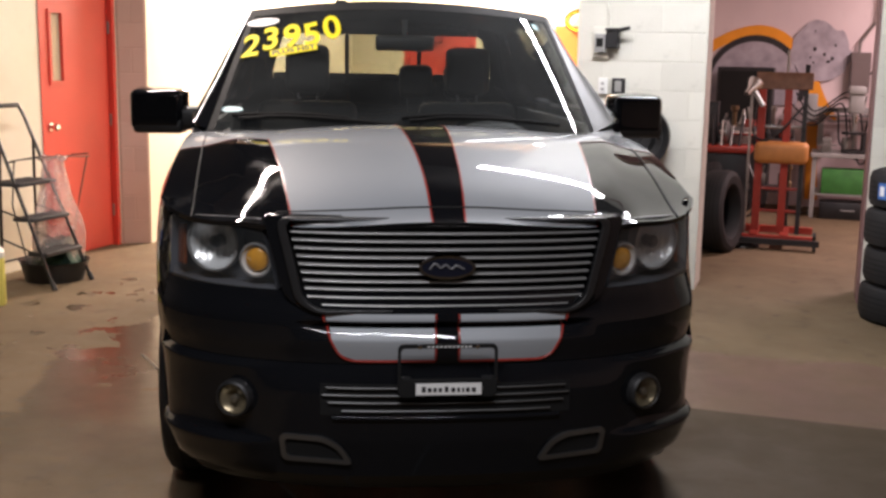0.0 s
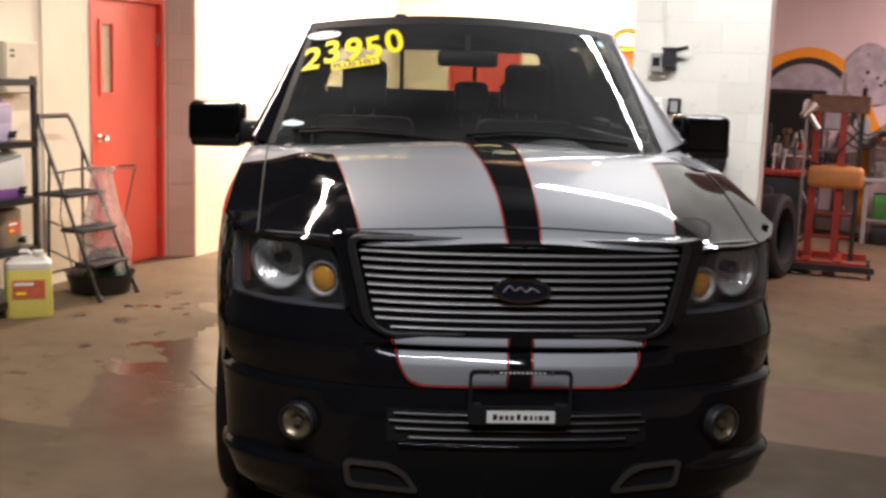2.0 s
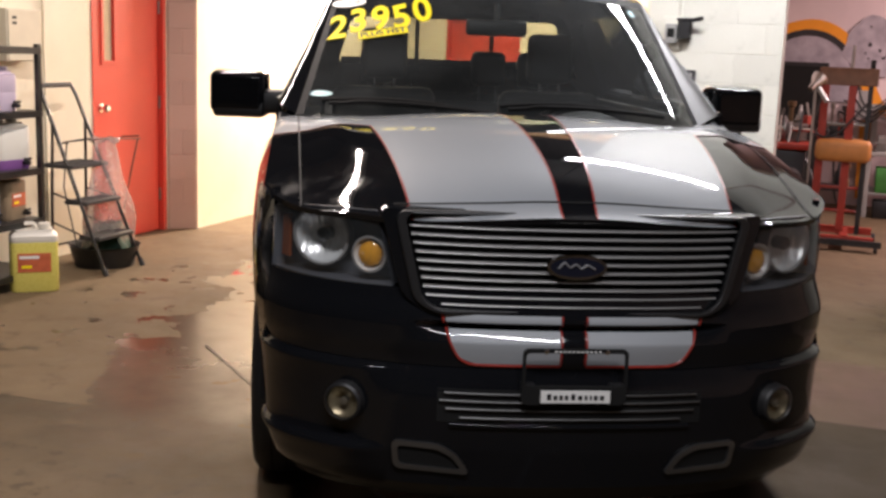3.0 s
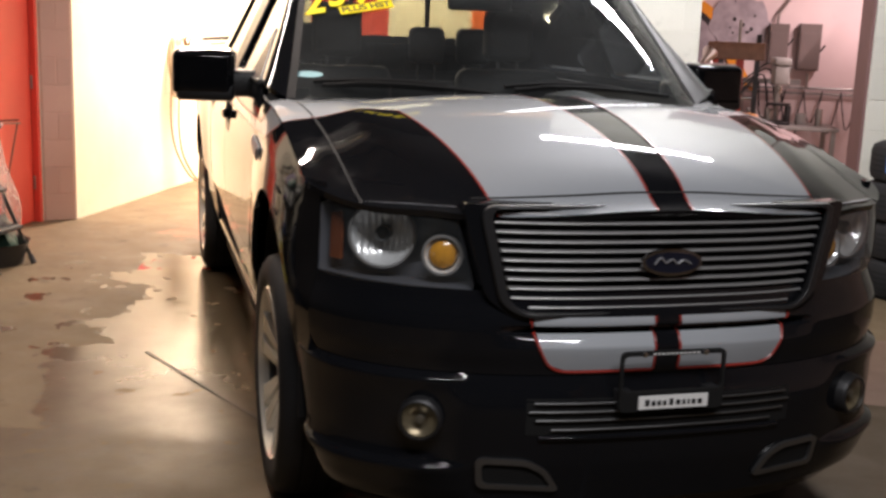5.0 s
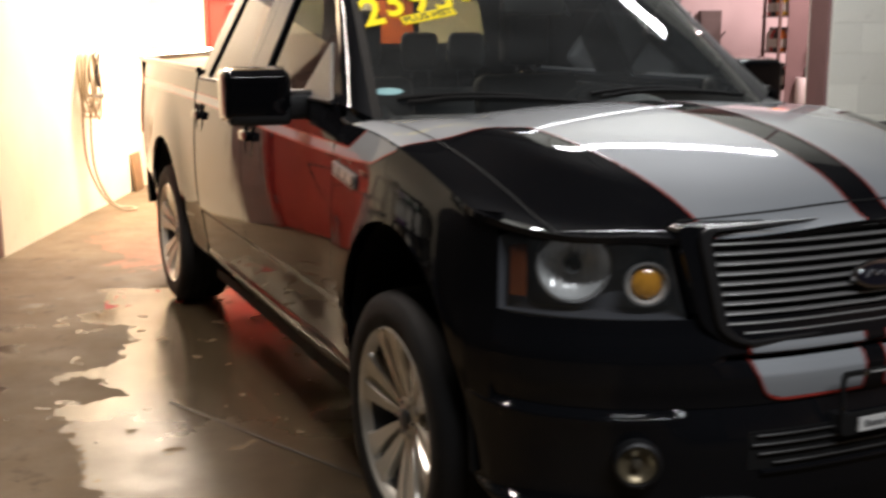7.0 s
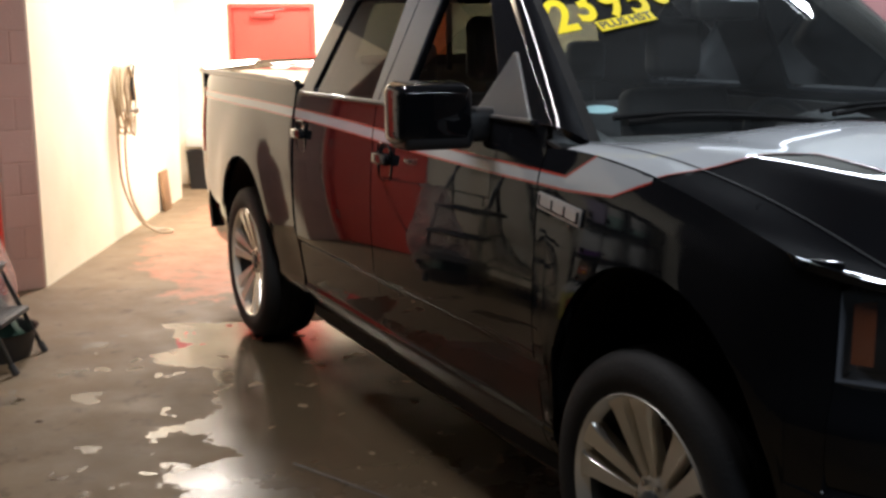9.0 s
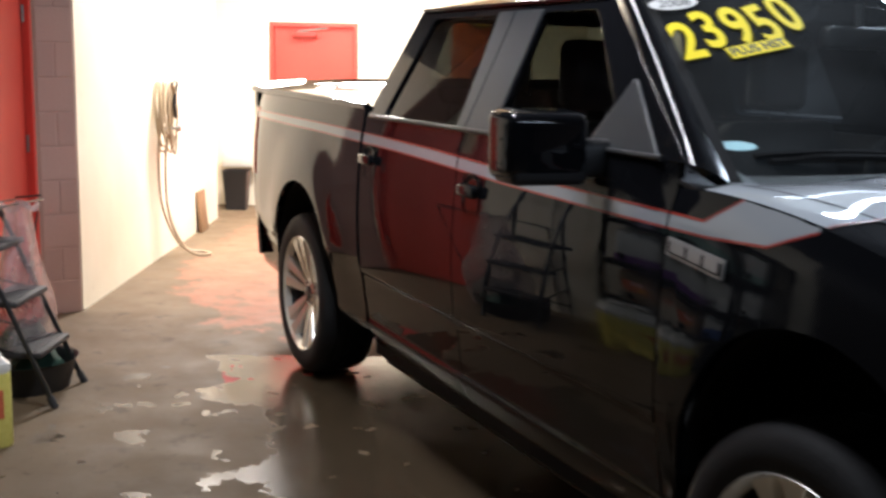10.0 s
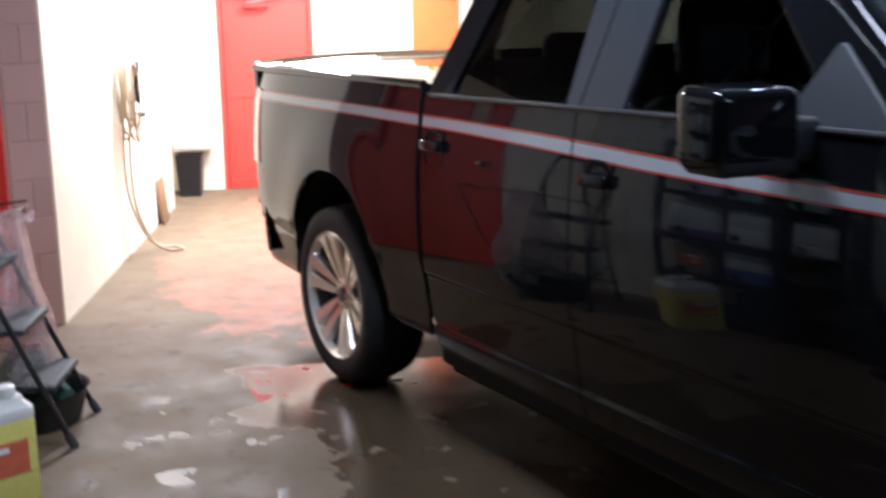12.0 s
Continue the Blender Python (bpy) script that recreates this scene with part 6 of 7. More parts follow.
for a in (0.5, 2.1, 3.7, 5.3):
    part("castor", lathe([(0.0, -0.015), (0.03, -0.015), (0.03, 0.015), (0.0, 0.015)], 14, "Y", m=Matrix.Translation((0.16 * math.cos(a), 0.16 * math.sin(a), 0.03))), BLACK_PLASTIC, vac)
part("vacuum_hose", pipe(spline([(0.10, 0.10, 0.5), (0.24, 0.22, 0.55), (0.30, 0.24, 0.3), (0.26, 0.20, 0.10), (0.18, 0.22, 0.04)], 6), 0.018, n=8), BLACK_PLASTIC, vac)

# ================================================================ wash bay
HOSE = material("pale_hose_rubber", (0.40, 0.31, 0.20), 0.5, var=0.15, scale=20)
coil = base("wall_hose", ROOM @ pose(0.0, 1.86, 0), "pale water hose coiled on a hook, its end on the floor", "hose")
part("hook", pipe([(0.0, 0, 1.36), (0.14, 0, 1.36), (0.16, 0, 1.40)], 0.010, n=8), STEEL, coil)
for k in range(8):
    # each turn hangs from the hook as a long drop, narrow above and wide below
    r1, r2, dx = 0.075 + 0.075 * rng.random(), 0.20 + 0.09 * rng.random(), 0.03 + 0.014 * k
    sway = rng.uniform(-0.07, 0.05)
    part("hose_turn", pipe([(dx + 0.012 * math.sin(2 * a + k), r1 * math.cos(a) * (1 - 0.45 * math.sin(a)) + sway * (1 - math.sin(a)) * 0.5, 1.385 - r2 + r2 * math.sin(a)) for a in (2 * math.pi * j / 40 for j in range(40))], 0.0095, n=8, closed=True), HOSE, coil)
part("hose_tail", pipe(spline([(0.06, -0.09, 1.1), (0.05, -0.13, 0.75), (0.06, -0.08, 0.42), (0.14, 0.04, 0.14), (0.26, 0.14, 0.02), (0.36, 0.20, 0.013), (0.30, 0.30, 0.013), (0.16, 0.24, 0.05), (0.08, 0.08, 0.30), (0.06, 0.03, 0.6), (0.07, 0.05, 1.0)], 7), 0.0105, n=8), HOSE, coil)
part("hose_end", pipe(spline([(0.10, 0.02, 1.12), (0.11, 0.05, 0.92), (0.12, 0.10, 0.82), (0.12, 0.15, 0.86), (0.13, 0.13, 1.05)], 6), 0.0095, n=8), HOSE, coil)
gun = part("spray_gun", rod((0.13, 0.06, 1.20), (0.15, 0.10, 1.38), 0.016, r2=0.010), BLACK_PLASTIC, coil, "dark spray gun")
part("gun_grip", rod((0.13, 0.06, 1.20), (0.13, 0.12, 1.10), 0.014), BLACK_PLASTIC, coil)
part("brass_valve", lathe([(0.0, -0.02), (0.025, -0.02), (0.025, 0.02), (0.0, 0.02)], 14, "X", m=Matrix.Translation((0.16, 0.07, 1.02))), STEEL, coil)
part("valve_pipe", rod((0.0, 0.07, 1.02), (0.15, 0.07, 1.02), 0.012), STEEL, coil)

board = base("wooden_board", ROOM @ pose(0.012, 3.32, 0, 0, -5), "short brown board leaning on the bay wall", "board")
part("plank", block(0.02, -0.14, 0.0, 0.045, 0.14, 0.37, bevel=0.004), material("weathered_wood", (0.26, 0.15, 0.07), 0.65, var=0.4, scale=14), board)
bin_ = base("waste_bin", ROOM @ pose(0.06, 4.86, 0), "black waste bin in the alcove corner", "bin")
bm = bmesh.new()
rows = [[bm.verts.new((a * s, b * s, z)) for a, b in rounded([(-0.13, -0.13), (0.13, -0.13), (0.13, 0.13), (-0.13, 0.13)], 0.03)] for z, s in ((0, 0.78), (0.40, 1.0), (0.41, 1.04), (0.40, 0.95), (0.02, 0.74))]
for p, q in zip(rows, rows[1:]):
    for k in range(len(p)):
        bm.faces.new((p[k], p[(k + 1) % len(p)], q[(k + 1) % len(p)], q[k]))
bm.faces.new(rows[0][::-1])
bm.faces.new(rows[-1])
part("bin_body", bm, BLACK_PLASTIC, bin_)
sink = base("wall_ledge", ROOM @ pose(0.06, 5.2, 0.43), "pale grey ledge box fixed to the wall above the bin", "wall box")
part("ledge_body", block(-0.17, -0.24, 0.0, 0.19, 0.0, 0.17, bevel=0.012), PALE, sink)

sign = base("wall_sign", ROOM @ pose(2.52, 5.2, 1.22), "plain orange sign board fixed to the far wall", "sign")
part("panel_face", block(-0.23, -0.025, 0.0, 0.23, 0.0, 0.78, bevel=0.004), ORANGE, sign, smooth=False)
cable = base("cable_coil", ROOM @ pose(2.60, 5.17, 2.06), "yellow and black cable coil hung above the orange panel", "cable")
for k in range(3):
    part("cable_turn", pipe([((0.14 + 0.02 * k) * math.cos(a), -0.03 - 0.015 * k, (0.10 + 0.015 * k) * math.sin(a)) for a in (2 * math.pi * j / 28 for j in range(28))], 0.010, n=6, closed=True), YELLOW_DECAL if k == 1 else BLACK_PLASTIC, cable)
part("peg", rod((0, 0.03, 0.10), (0, -0.08, 0.10), 0.008), STEEL, cable)

# ================================================================ east pier
PF = -0.148


def wall_box(x0, x1, z0, z1, depth, mat, name, label, category):
    b = base(name, ROOM @ pose((x0 + x1) / 2, PF, z0), label, category)
    part("box_body", block(-(x1 - x0) / 2, -depth, 0, (x1 - x0) / 2, 0.0, z1 - z0, bevel=0.006), mat, b, smooth=False)
    return b


b = wall_box(3.78, 3.90, 1.62, 1.84, 0.02, PALE, "mounting_plate", "pale painted plate on the pier", "wall plate")
b = wall_box(3.80, 3.875, 1.66, 1.79, 0.07, GREY_BOX, "grey_wall_box", "small grey control box on the pier", "wall box")
part("dial", block(-0.024, -0.074, 0.04, 0.024, -0.069, 0.10), MATT_BLACK, b, smooth=False)
b = wall_box(3.885, 3.97, 1.69, 1.82, 0.09, DARK_STEEL, "wall_camera", "dark boxy device with an arm on the pier", "device")
part("arm", rod((0.02, -0.06, 0.12), (0.12, -0.10, 0.14), 0.014), DARK_STEEL, b)
part("cap", block(-0.05, -0.10, 0.12, 0.05, 0.0, 0.14, bevel=0.004), DARK_STEEL, b)
c = base("conduit", ROOM @ pose(3.895, PF - 0.012, 1.82), "thin pale conduit up the pier", "conduit")
part("conduit_tube", pipe([(0.0, 0, 0), (0.0, 0, 0.10), (-0.03, 0, 0.2), (-0.03, 0, CEIL - 1.82)], 0.009, n=8), PALE, c)
b = wall_box(3.83, 3.895, 1.37, 1.485, 0.03, WHITE_DECAL, "wall_switch", "pale double switch on the pier", "switch")
for z in (0.035, 0.075):
    part("toggle", block(-0.010, -0.038, z - 0.008, 0.010, -0.029, z + 0.008), GREY_BOX, b, smooth=False)
b = wall_box(3.93, 4.02, 1.37, 1.485, 0.045, DARK_STEEL, "dark_wall_socket", "dark framed socket on the pier", "socket")
part("face", block(-0.024, -0.049, 0.02, 0.024, -0.044, 0.095), GREY_BOX, b, smooth=False)

hung = base("steel_wheel", ROOM @ pose(4.12, PF - 0.02, 1.08), "black steel wheel hung flat on the pier", "wheel")
part("wheel_disc", lathe([(0.03, -0.02), (0.05, -0.05), (0.11, -0.055), (0.14, -0.02), (0.19, -0.03), (0.225, -0.09), (0.24, -0.10), (0.235, 0.0), (0.0, 0.0)], 44, "Y"), DARK_STEEL, hung)
for k in range(8):
    a = 2 * math.pi * k / 8
    part("wheel_stud", lathe([(0.0, -0.075), (0.010, -0.075), (0.010, -0.03), (0.0, -0.03)], 10, "Y", m=Matrix.Translation((0.16 * math.cos(a), 0, 0.16 * math.sin(a)))), CHROME, hung)
part("peg", rod((0, 0.02, 0.235), (0, -0.12, 0.245), 0.010), STEEL, hung)


# ================================================================ tool room
def loose_tyre(m, r, w, label, group):
    t = base("tyre", m, label, "tyre", group)
    ri = r * 0.62
    part("carcass", lathe([(ri, -w * 0.30), (ri + 0.02, -w * 0.44), (r * 0.86, -w * 0.5), (r * 0.965, -w * 0.42), (r, -w * 0.28), (r, w * 0.28), (r * 0.965, w * 0.42), (r * 0.86, w * 0.5), (ri + 0.02, w * 0.44), (ri, w * 0.30), (ri - 0.008, 0.0)], 48), RUBBER, t)
    for k in range(4):
        z = (-0.2 + 0.4 * k / 3) * w
        part("groove", lathe([(r + 0.0004, z - 0.004), (r + 0.0008, z), (r + 0.0004, z + 0.004)], 48), MATT_BLACK, t)
    return t


for k in range(4):
    t = loose_tyre(ROOM @ pose(6.0 + 0.012 * (k % 2), -0.57 - 0.01 * (k == 2), 0.12 + 0.24 * k), 0.345, 0.24, "black tyre in a stack beside the block wall", "stacked tyres")
    if k == 3:
        p = part("paper_label", block(-0.09, -0.349, -0.05, 0.09, -0.344, 0.05, m=pose(0, 0, 0, 0, 0, -42)), material("blue_label", (0.04, 0.14, 0.42), 0.5), t, "blue and white tyre label", smooth=False)
        part("lettering_bar", block(-0.075, -0.352, -0.03, -0.045, -0.347, 0.03, m=pose(0, 0, 0, 0, 0, -42)), WHITE_DECAL, t, smooth=False)
        part("lettering_bar", block(-0.02, -0.352, -0.03, 0.06, -0.347, -0.012, m=pose(0, 0, 0, 0, 0, -42)), WHITE_DECAL, t, smooth=False)
for k, (x, y, lean) in enumerate(((4.60, 1.62, 3), (4.34, 1.66, 2), (4.44, 2.42, 5))):
    loose_tyre(ROOM @ pose(x, y, 0.352, 0, 90 - lean, -14 + 9 * k), 0.35, 0.23, "black tyre standing upright in a row", "upright tyres")

# mural on the pink wall: plain painted shapes
WY = Y1 + 0.002


def painted(name, outline, mat, label, holes=(), lift=0.0):
    bm = plate(outline, holes, depth=0.003, place=lambda x, z, d: (x, WY + 0.0 - lift - d, z))
    ob = link(name, bm, mat, smooth=False)
    ob.matrix_world = ROOM
    return tagged(ob, label, "mural", "", "structure")


def arc(cx, cz, rx, rz, a0, a1, n=28):
    return [(cx + rx * math.cos(radians(a)), cz + rz * math.sin(radians(a))) for a in lin(a0, a1, n)]


painted("mural_arch", [(p.x, p.y) for p in spline([(4.10, 1.84, 0), (4.36, 1.97, 0), (4.64, 2.03, 0), (4.89, 1.97, 0), (5.10, 1.80, 0), (5.27, 1.55, 0), (5.40, 1.25, 0), (5.54, 1.02, 0)], 5)]
        + [(p.x, p.y) for p in spline([(5.53, 0.98, 0), (5.36, 1.10, 0), (5.22, 1.29, 0), (5.10, 1.60, 0), (4.93, 1.82, 0), (4.67, 1.90, 0), (4.36, 1.84, 0), (4.12, 1.71, 0)], 5)], ORANGE_PAINT, "orange arch painted on the block wall", lift=0.012)
painted("mural_tail", [(5.23, 0.95), (5.35, 0.95), (5.36, 0.6), (5.40, 0.08), (5.26, 0.08), (5.24, 0.6)], ORANGE_PAINT, "orange tail of the painted arch", lift=0.012)
painted("mural_shadow", arc(4.62, 1.32, 0.56, 0.60, -12, 170) + arc(4.62, 1.32, 0.50, 0.53, 170, -12), BLACK_MURAL, "dark outline inside the painted arch", lift=0.014)
painted("mural_field", arc(4.62, 1.32, 0.50, 0.53, -20, 200), GREY_MURAL, "grey field inside the painted arch", lift=0.011)
cloud = [(5.32 + 0.31 * math.cos(a) * (1 + 0.22 * noise.noise((math.cos(a) * 2.2, math.sin(a) * 2.2, 3.0)) + 0.05 * math.sin(9 * a)) + 0.10 * math.sin(a), 1.74 + 0.30 * math.sin(a) * (1 + 0.25 * noise.noise((math.cos(a) * 2, math.sin(a) * 2, 8.0)) + 0.06 * math.sin(7 * a)) - 0.12 * math.cos(a)) for a in (2 * math.pi * k / 80 for k in range(80))]
painted("mural_cloud", cloud, GREY_MURAL, "grey blotchy cloud painted on the wall", lift=0.016)
for k in range(9):
    a, r = rng.uniform(0, 6.28), rng.uniform(0.05, 0.26)
    cx, cz, q = 5.32 + r * math.cos(a) * 0.9, 1.76 + r * math.sin(a), rng.uniform(0.008, 0.020)
    painted("mural_spot", arc(cx, cz, q, q * 1.3, 0, 345, 12), BLACK_MURAL, "small dark spot of the mural", lift=0.020)

# breaker boxes and pipes on the pink wall
BOX_BROWN = material("brown_grey_enamel", (0.135, 0.105, 0.10), 0.5)
for x0, x1, z0, z1 in ((5.645, 5.855, 1.30, 1.74), (5.965, 6.20, 1.24, 1.75)):
    b = base("breaker_box", ROOM @ pose((x0 + x1) / 2, Y1 + 0.004, z0), "dull brown-grey steel breaker box on the block wall", "breaker box", "breaker boxes")
    part("box_body", block(-(x1 - x0) / 2, -0.12, 0, (x1 - x0) / 2, 0.0, z1 - z0, bevel=0.008), BOX_BROWN, b, smooth=False)
    part("box_lid", block(-(x1 - x0) / 2 + 0.015, -0.128, 0.02, (x1 - x0) / 2 - 0.015, -0.119, z1 - z0 - 0.10, bevel=0.003), BOX_BROWN, b, smooth=False)
    part("switch_lever", rod(((x1 - x0) / 2, -0.06, 0.20), ((x1 - x0) / 2 + 0.05, -0.09, 0.28), 0.010), DARK_STEEL, b)
pipes = base("wall_pipework", ROOM @ pose(5.9, Y1 + 0.004, 0), "grey conduit and drooping cables along the block wall", "pipework")
part("pipe", rod((-0.45, -0.03, 1.04), (0.95, -0.03, 1.05), 0.014), STEEL, pipes)
part("pipe", rod((-0.45, -0.03, 0.98), (0.95, -0.03, 0.99), 0.010), STEEL, pipes)
part("pipe", pipe([(-0.17, -0.05, 1.63), (-0.17, -0.05, 1.85), (0.0, -0.05, 2.1), (0.02, -0.05, CEIL)], 0.016, n=8), STEEL, pipes)
part("pipe", rod((0.2, -0.05, 1.21), (0.2, -0.05, 1.05), 0.016), STEEL, pipes)
for k in range(6):
    x = -0.22 + 0.2 * k
    part("cable", pipe(spline([(x, -0.04, 1.02), (x + 0.03 * (-1) ** k, -0.06, 0.8), (x + 0.09, -0.06, 0.55 + 0.05 * (k % 3)), (x + 0.17, -0.05, 0.85), (x + 0.2, -0.04, 1.0)], 5), 0.007, n=6), BLACK_PLASTIC, pipes)
shelf_arm = base("wall_rack", ROOM @ pose(5.55, 5.05, 1.08), "grey steel rack arm fixed to the wall", "rack")
part("rail", block(-0.25, -0.12, 0.0, 0.45, 0.0, 0.06), GREY_BOX, shelf_arm, smooth=False)
part("bracket", block(-0.20, -0.10, -0.35, -0.14, 0.15, 0.0), GREY_BOX, shelf_arm, smooth=False)
part("fitting", block(-0.36, -0.14, -0.10, -0.22, 0.0, 0.20, bevel=0.01), GREY_BOX, shelf_arm)

bench = base("workbench", ROOM @ pose(5.78, 4.55, 0), "low steel workbench with clutter on top", "workbench")
part("bench_top", block(-0.48, -0.34, 0.64, 0.55, 0.34, 0.68, bevel=0.006), GREY_BOX, bench, smooth=False)
for x in (-0.44, 0.50):
    for y in (-0.30, 0.30):
        part("leg", block(x - 0.022, y - 0.022, 0, x + 0.022, y + 0.022, 0.64), GREY_BOX, bench, smooth=False)
part("lower_shelf", block(-0.46, -0.32, 0.24, 0.52, 0.32, 0.26), GREY_BOX, bench, smooth=False)
g = base("green_crate", ROOM @ pose(5.72, 4.36, 0.26), "bright green plastic crate on the lower bench shelf", "crate")
part("crate_body", block(-0.30, -0.13, 0, 0.30, 0.13, 0.26, bevel=0.015), GREEN, g)
g = base("dark_tool_case", ROOM @ pose(5.70, 4.32, 0), "dark tool case under the bench", "tool case")
part("case_body", block(-0.28, -0.15, 0, 0.28, 0.15, 0.18, bevel=0.015), DARK_STEEL, g)
part("case_handle", pipe([(-0.07, -0.16, 0.10), (-0.06, -0.19, 0.10), (0.06, -0.19, 0.10), (0.07, -0.16, 0.10)], 0.008, n=6), STEEL, g)
vice = base("bench_vice", ROOM @ pose(5.45, 4.40, 0.68), "grey bench vice on the workbench", "vice")
bm = block(-0.06, -0.07, 0, 0.06, 0.07, 0.05, bevel=0.006)
block(-0.045, -0.11, 0.05, 0.045, -0.02, 0.15, bm, bevel=0.006)
block(-0.045, 0.01, 0.05, 0.045, 0.12, 0.16, bm, bevel=0.006)
part("vice_body", bm, STEEL, vice, smooth=False)
part("vice_bar", rod((-0.10, -0.15, 0.09), (0.10, -0.15, 0.09), 0.007), STEEL, vice)
part("vice_screw", rod((0, -0.16, 0.09), (0, 0.0, 0.09), 0.014), STEEL, vice)
for k, (x, y, r, h) in enumerate(((5.65, 4.55, 0.05, 0.16), (5.82, 4.42, 0.035, 0.20), (5.98, 4.55, 0.06, 0.12), (6.15, 4.45, 0.04, 0.18))):
    c = base("tin_can", ROOM @ pose(x, y, 0.68), "grey metal can on the workbench", "can", "cans on the bench")
    part("can_body", lathe([(0.0, 0), (r, 0), (r, h * 0.96), (r * 0.9, h), (0.0, h)], 20), (STEEL, DARK_STEEL, GREY_BOX, STEEL)[k], c)

# red engine stand with a tan cover
hoist = base("engine_stand", ROOM @ pose(5.06, 2.25, 0), "red steel engine stand on castors with a tan pad", "engine stand")
for x in (-0.20, 0.02):
    part("post", block(x - 0.032, -0.04, 0.10, x + 0.032, 0.04, 1.52), RED_STEEL, hoist, smooth=False)
part("post", block(0.145, -0.03, 0.10, 0.185, 0.03, 1.60), DARK_STEEL, hoist, smooth=False)
part("head_beam", block(-0.26, -0.05, 1.38, 0.22, 0.05, 1.53, bevel=0.008), material("rusty_brown_steel", (0.20, 0.10, 0.06), 0.6, var=0.4, scale=15), hoist, smooth=False)
part("mast_rod", rod((0.0, 0.0, 1.5), (0.0, 0.0, 1.72), 0.014), STEEL, hoist)
for y in (-0.30, 0.30):
    part("base_beam", block(-0.30, y - 0.035, 0.06, 0.30, y + 0.035, 0.12), RED_STEEL, hoist, smooth=False)
for x in (-0.20, 0.06):
    part("base_beam", block(x - 0.035, -0.34, 0.06, x + 0.035, 0.34, 0.12), RED_STEEL, hoist, smooth=False)
part("drag_bar", block(-0.36, -0.40, 0.05, 0.36, -0.34, 0.10), DARK_STEEL, hoist, smooth=False)
for x in (-0.32, 0.32):
    for y in (-0.36, 0.30):
        part("castor", lathe([(0.0, -0.015), (0.04, -0.015), (0.04, 0.015), (0.0, 0.015)], 16, "X", m=Matrix.Translation((x, y, 0.04))), BLACK_PLASTIC, hoist)
part("pad", block(-0.24, -0.14, 0.73, 0.22, 0.14, 0.92, bevel=0.05, seg=3), TAN, hoist, "worn tan padded cover")
part("cross_bar", rod((-0.22, 0, 1.05), (0.18, 0, 1.05), 0.015), STEEL, hoist)
part("chain", pipe(spline([(-0.22, -0.05, 1.3), (-0.26, -0.07, 1.0), (-0.1, -0.08, 0.95), (0.16, -0.05, 1.25)], 5), 0.010, n=6), DARK_STEEL, hoist)
for x, z in ((-0.08, 0.5), (-0.08, 0.3)):
    part("cross_bar", rod((-0.20, 0, z), (0.16, 0, z), 0.014), RED_STEEL, hoist)
lamp_pole = base("work_lamp", ROOM @ pose(4.78, 2.02, 0), "chrome work lamp on a thin pole", "work lamp")
part("pole", rod((0, 0, 0.02), (0, 0, 1.36), 0.012), STEEL, lamp_pole)
part("foot", lathe([(0.0, 0), (0.14, 0), (0.13, 0.02), (0.0, 0.03)], 20), DARK_STEEL, lamp_pole)
part("lamp_head", lathe([(0.0, -0.09), (0.025, -0.09), (0.03, -0.03), (0.065, 0.03), (0.07, 0.06), (0.062, 0.06), (0.03, 0.0), (0.0, -0.01)], 20, m=Matrix.Translation((0, 0, 1.40)) @ pose(0, 0, 0, -35, 35, 0)), CHROME, lamp_pole)
part("lamp_handle", rod((0.02, 0, 1.36), (0.10, -0.03, 1.24), 0.022), STEEL, lamp_pole)

# dark cabinet and machine parts before the mural
tv = base("dark_cabinet", ROOM @ pose(4.56, 4.85, 0), "tall dark cabinet before the mural", "cabinet")
part("cabinet_body", block(-0.30, -0.25, 0.06, 0.30, 0.25, 1.56, bevel=0.01), DARK_STEEL, tv, smooth=False)
part("cabinet_front", block(-0.27, -0.265, 0.85, 0.27, -0.248, 1.52, bevel=0.006), MATT_BLACK, tv, smooth=False)
for x in (-0.25, 0.25):
    part("foot", block(x - 0.03, -0.2, 0, x + 0.03, 0.2, 0.06), DARK_STEEL, tv, smooth=False)
rack = base("parts_table", ROOM @ pose(4.72, 3.1, 0), "dark steel table crowded with machine parts", "table")
part("table_top", block(-0.42, -0.28, 0.86, 0.42, 0.28, 0.90, bevel=0.005), DARK_STEEL, rack, smooth=False)
for x in (-0.38, 0.38):
    for y in (-0.24, 0.24):
        part("leg", block(x - 0.02, y - 0.02, 0, x + 0.02, y + 0.02, 0.86), DARK_STEEL, rack, smooth=False)
part("lower_shelf", block(-0.40, -0.26, 0.40, 0.40, 0.26, 0.42), DARK_STEEL, rack, smooth=False)
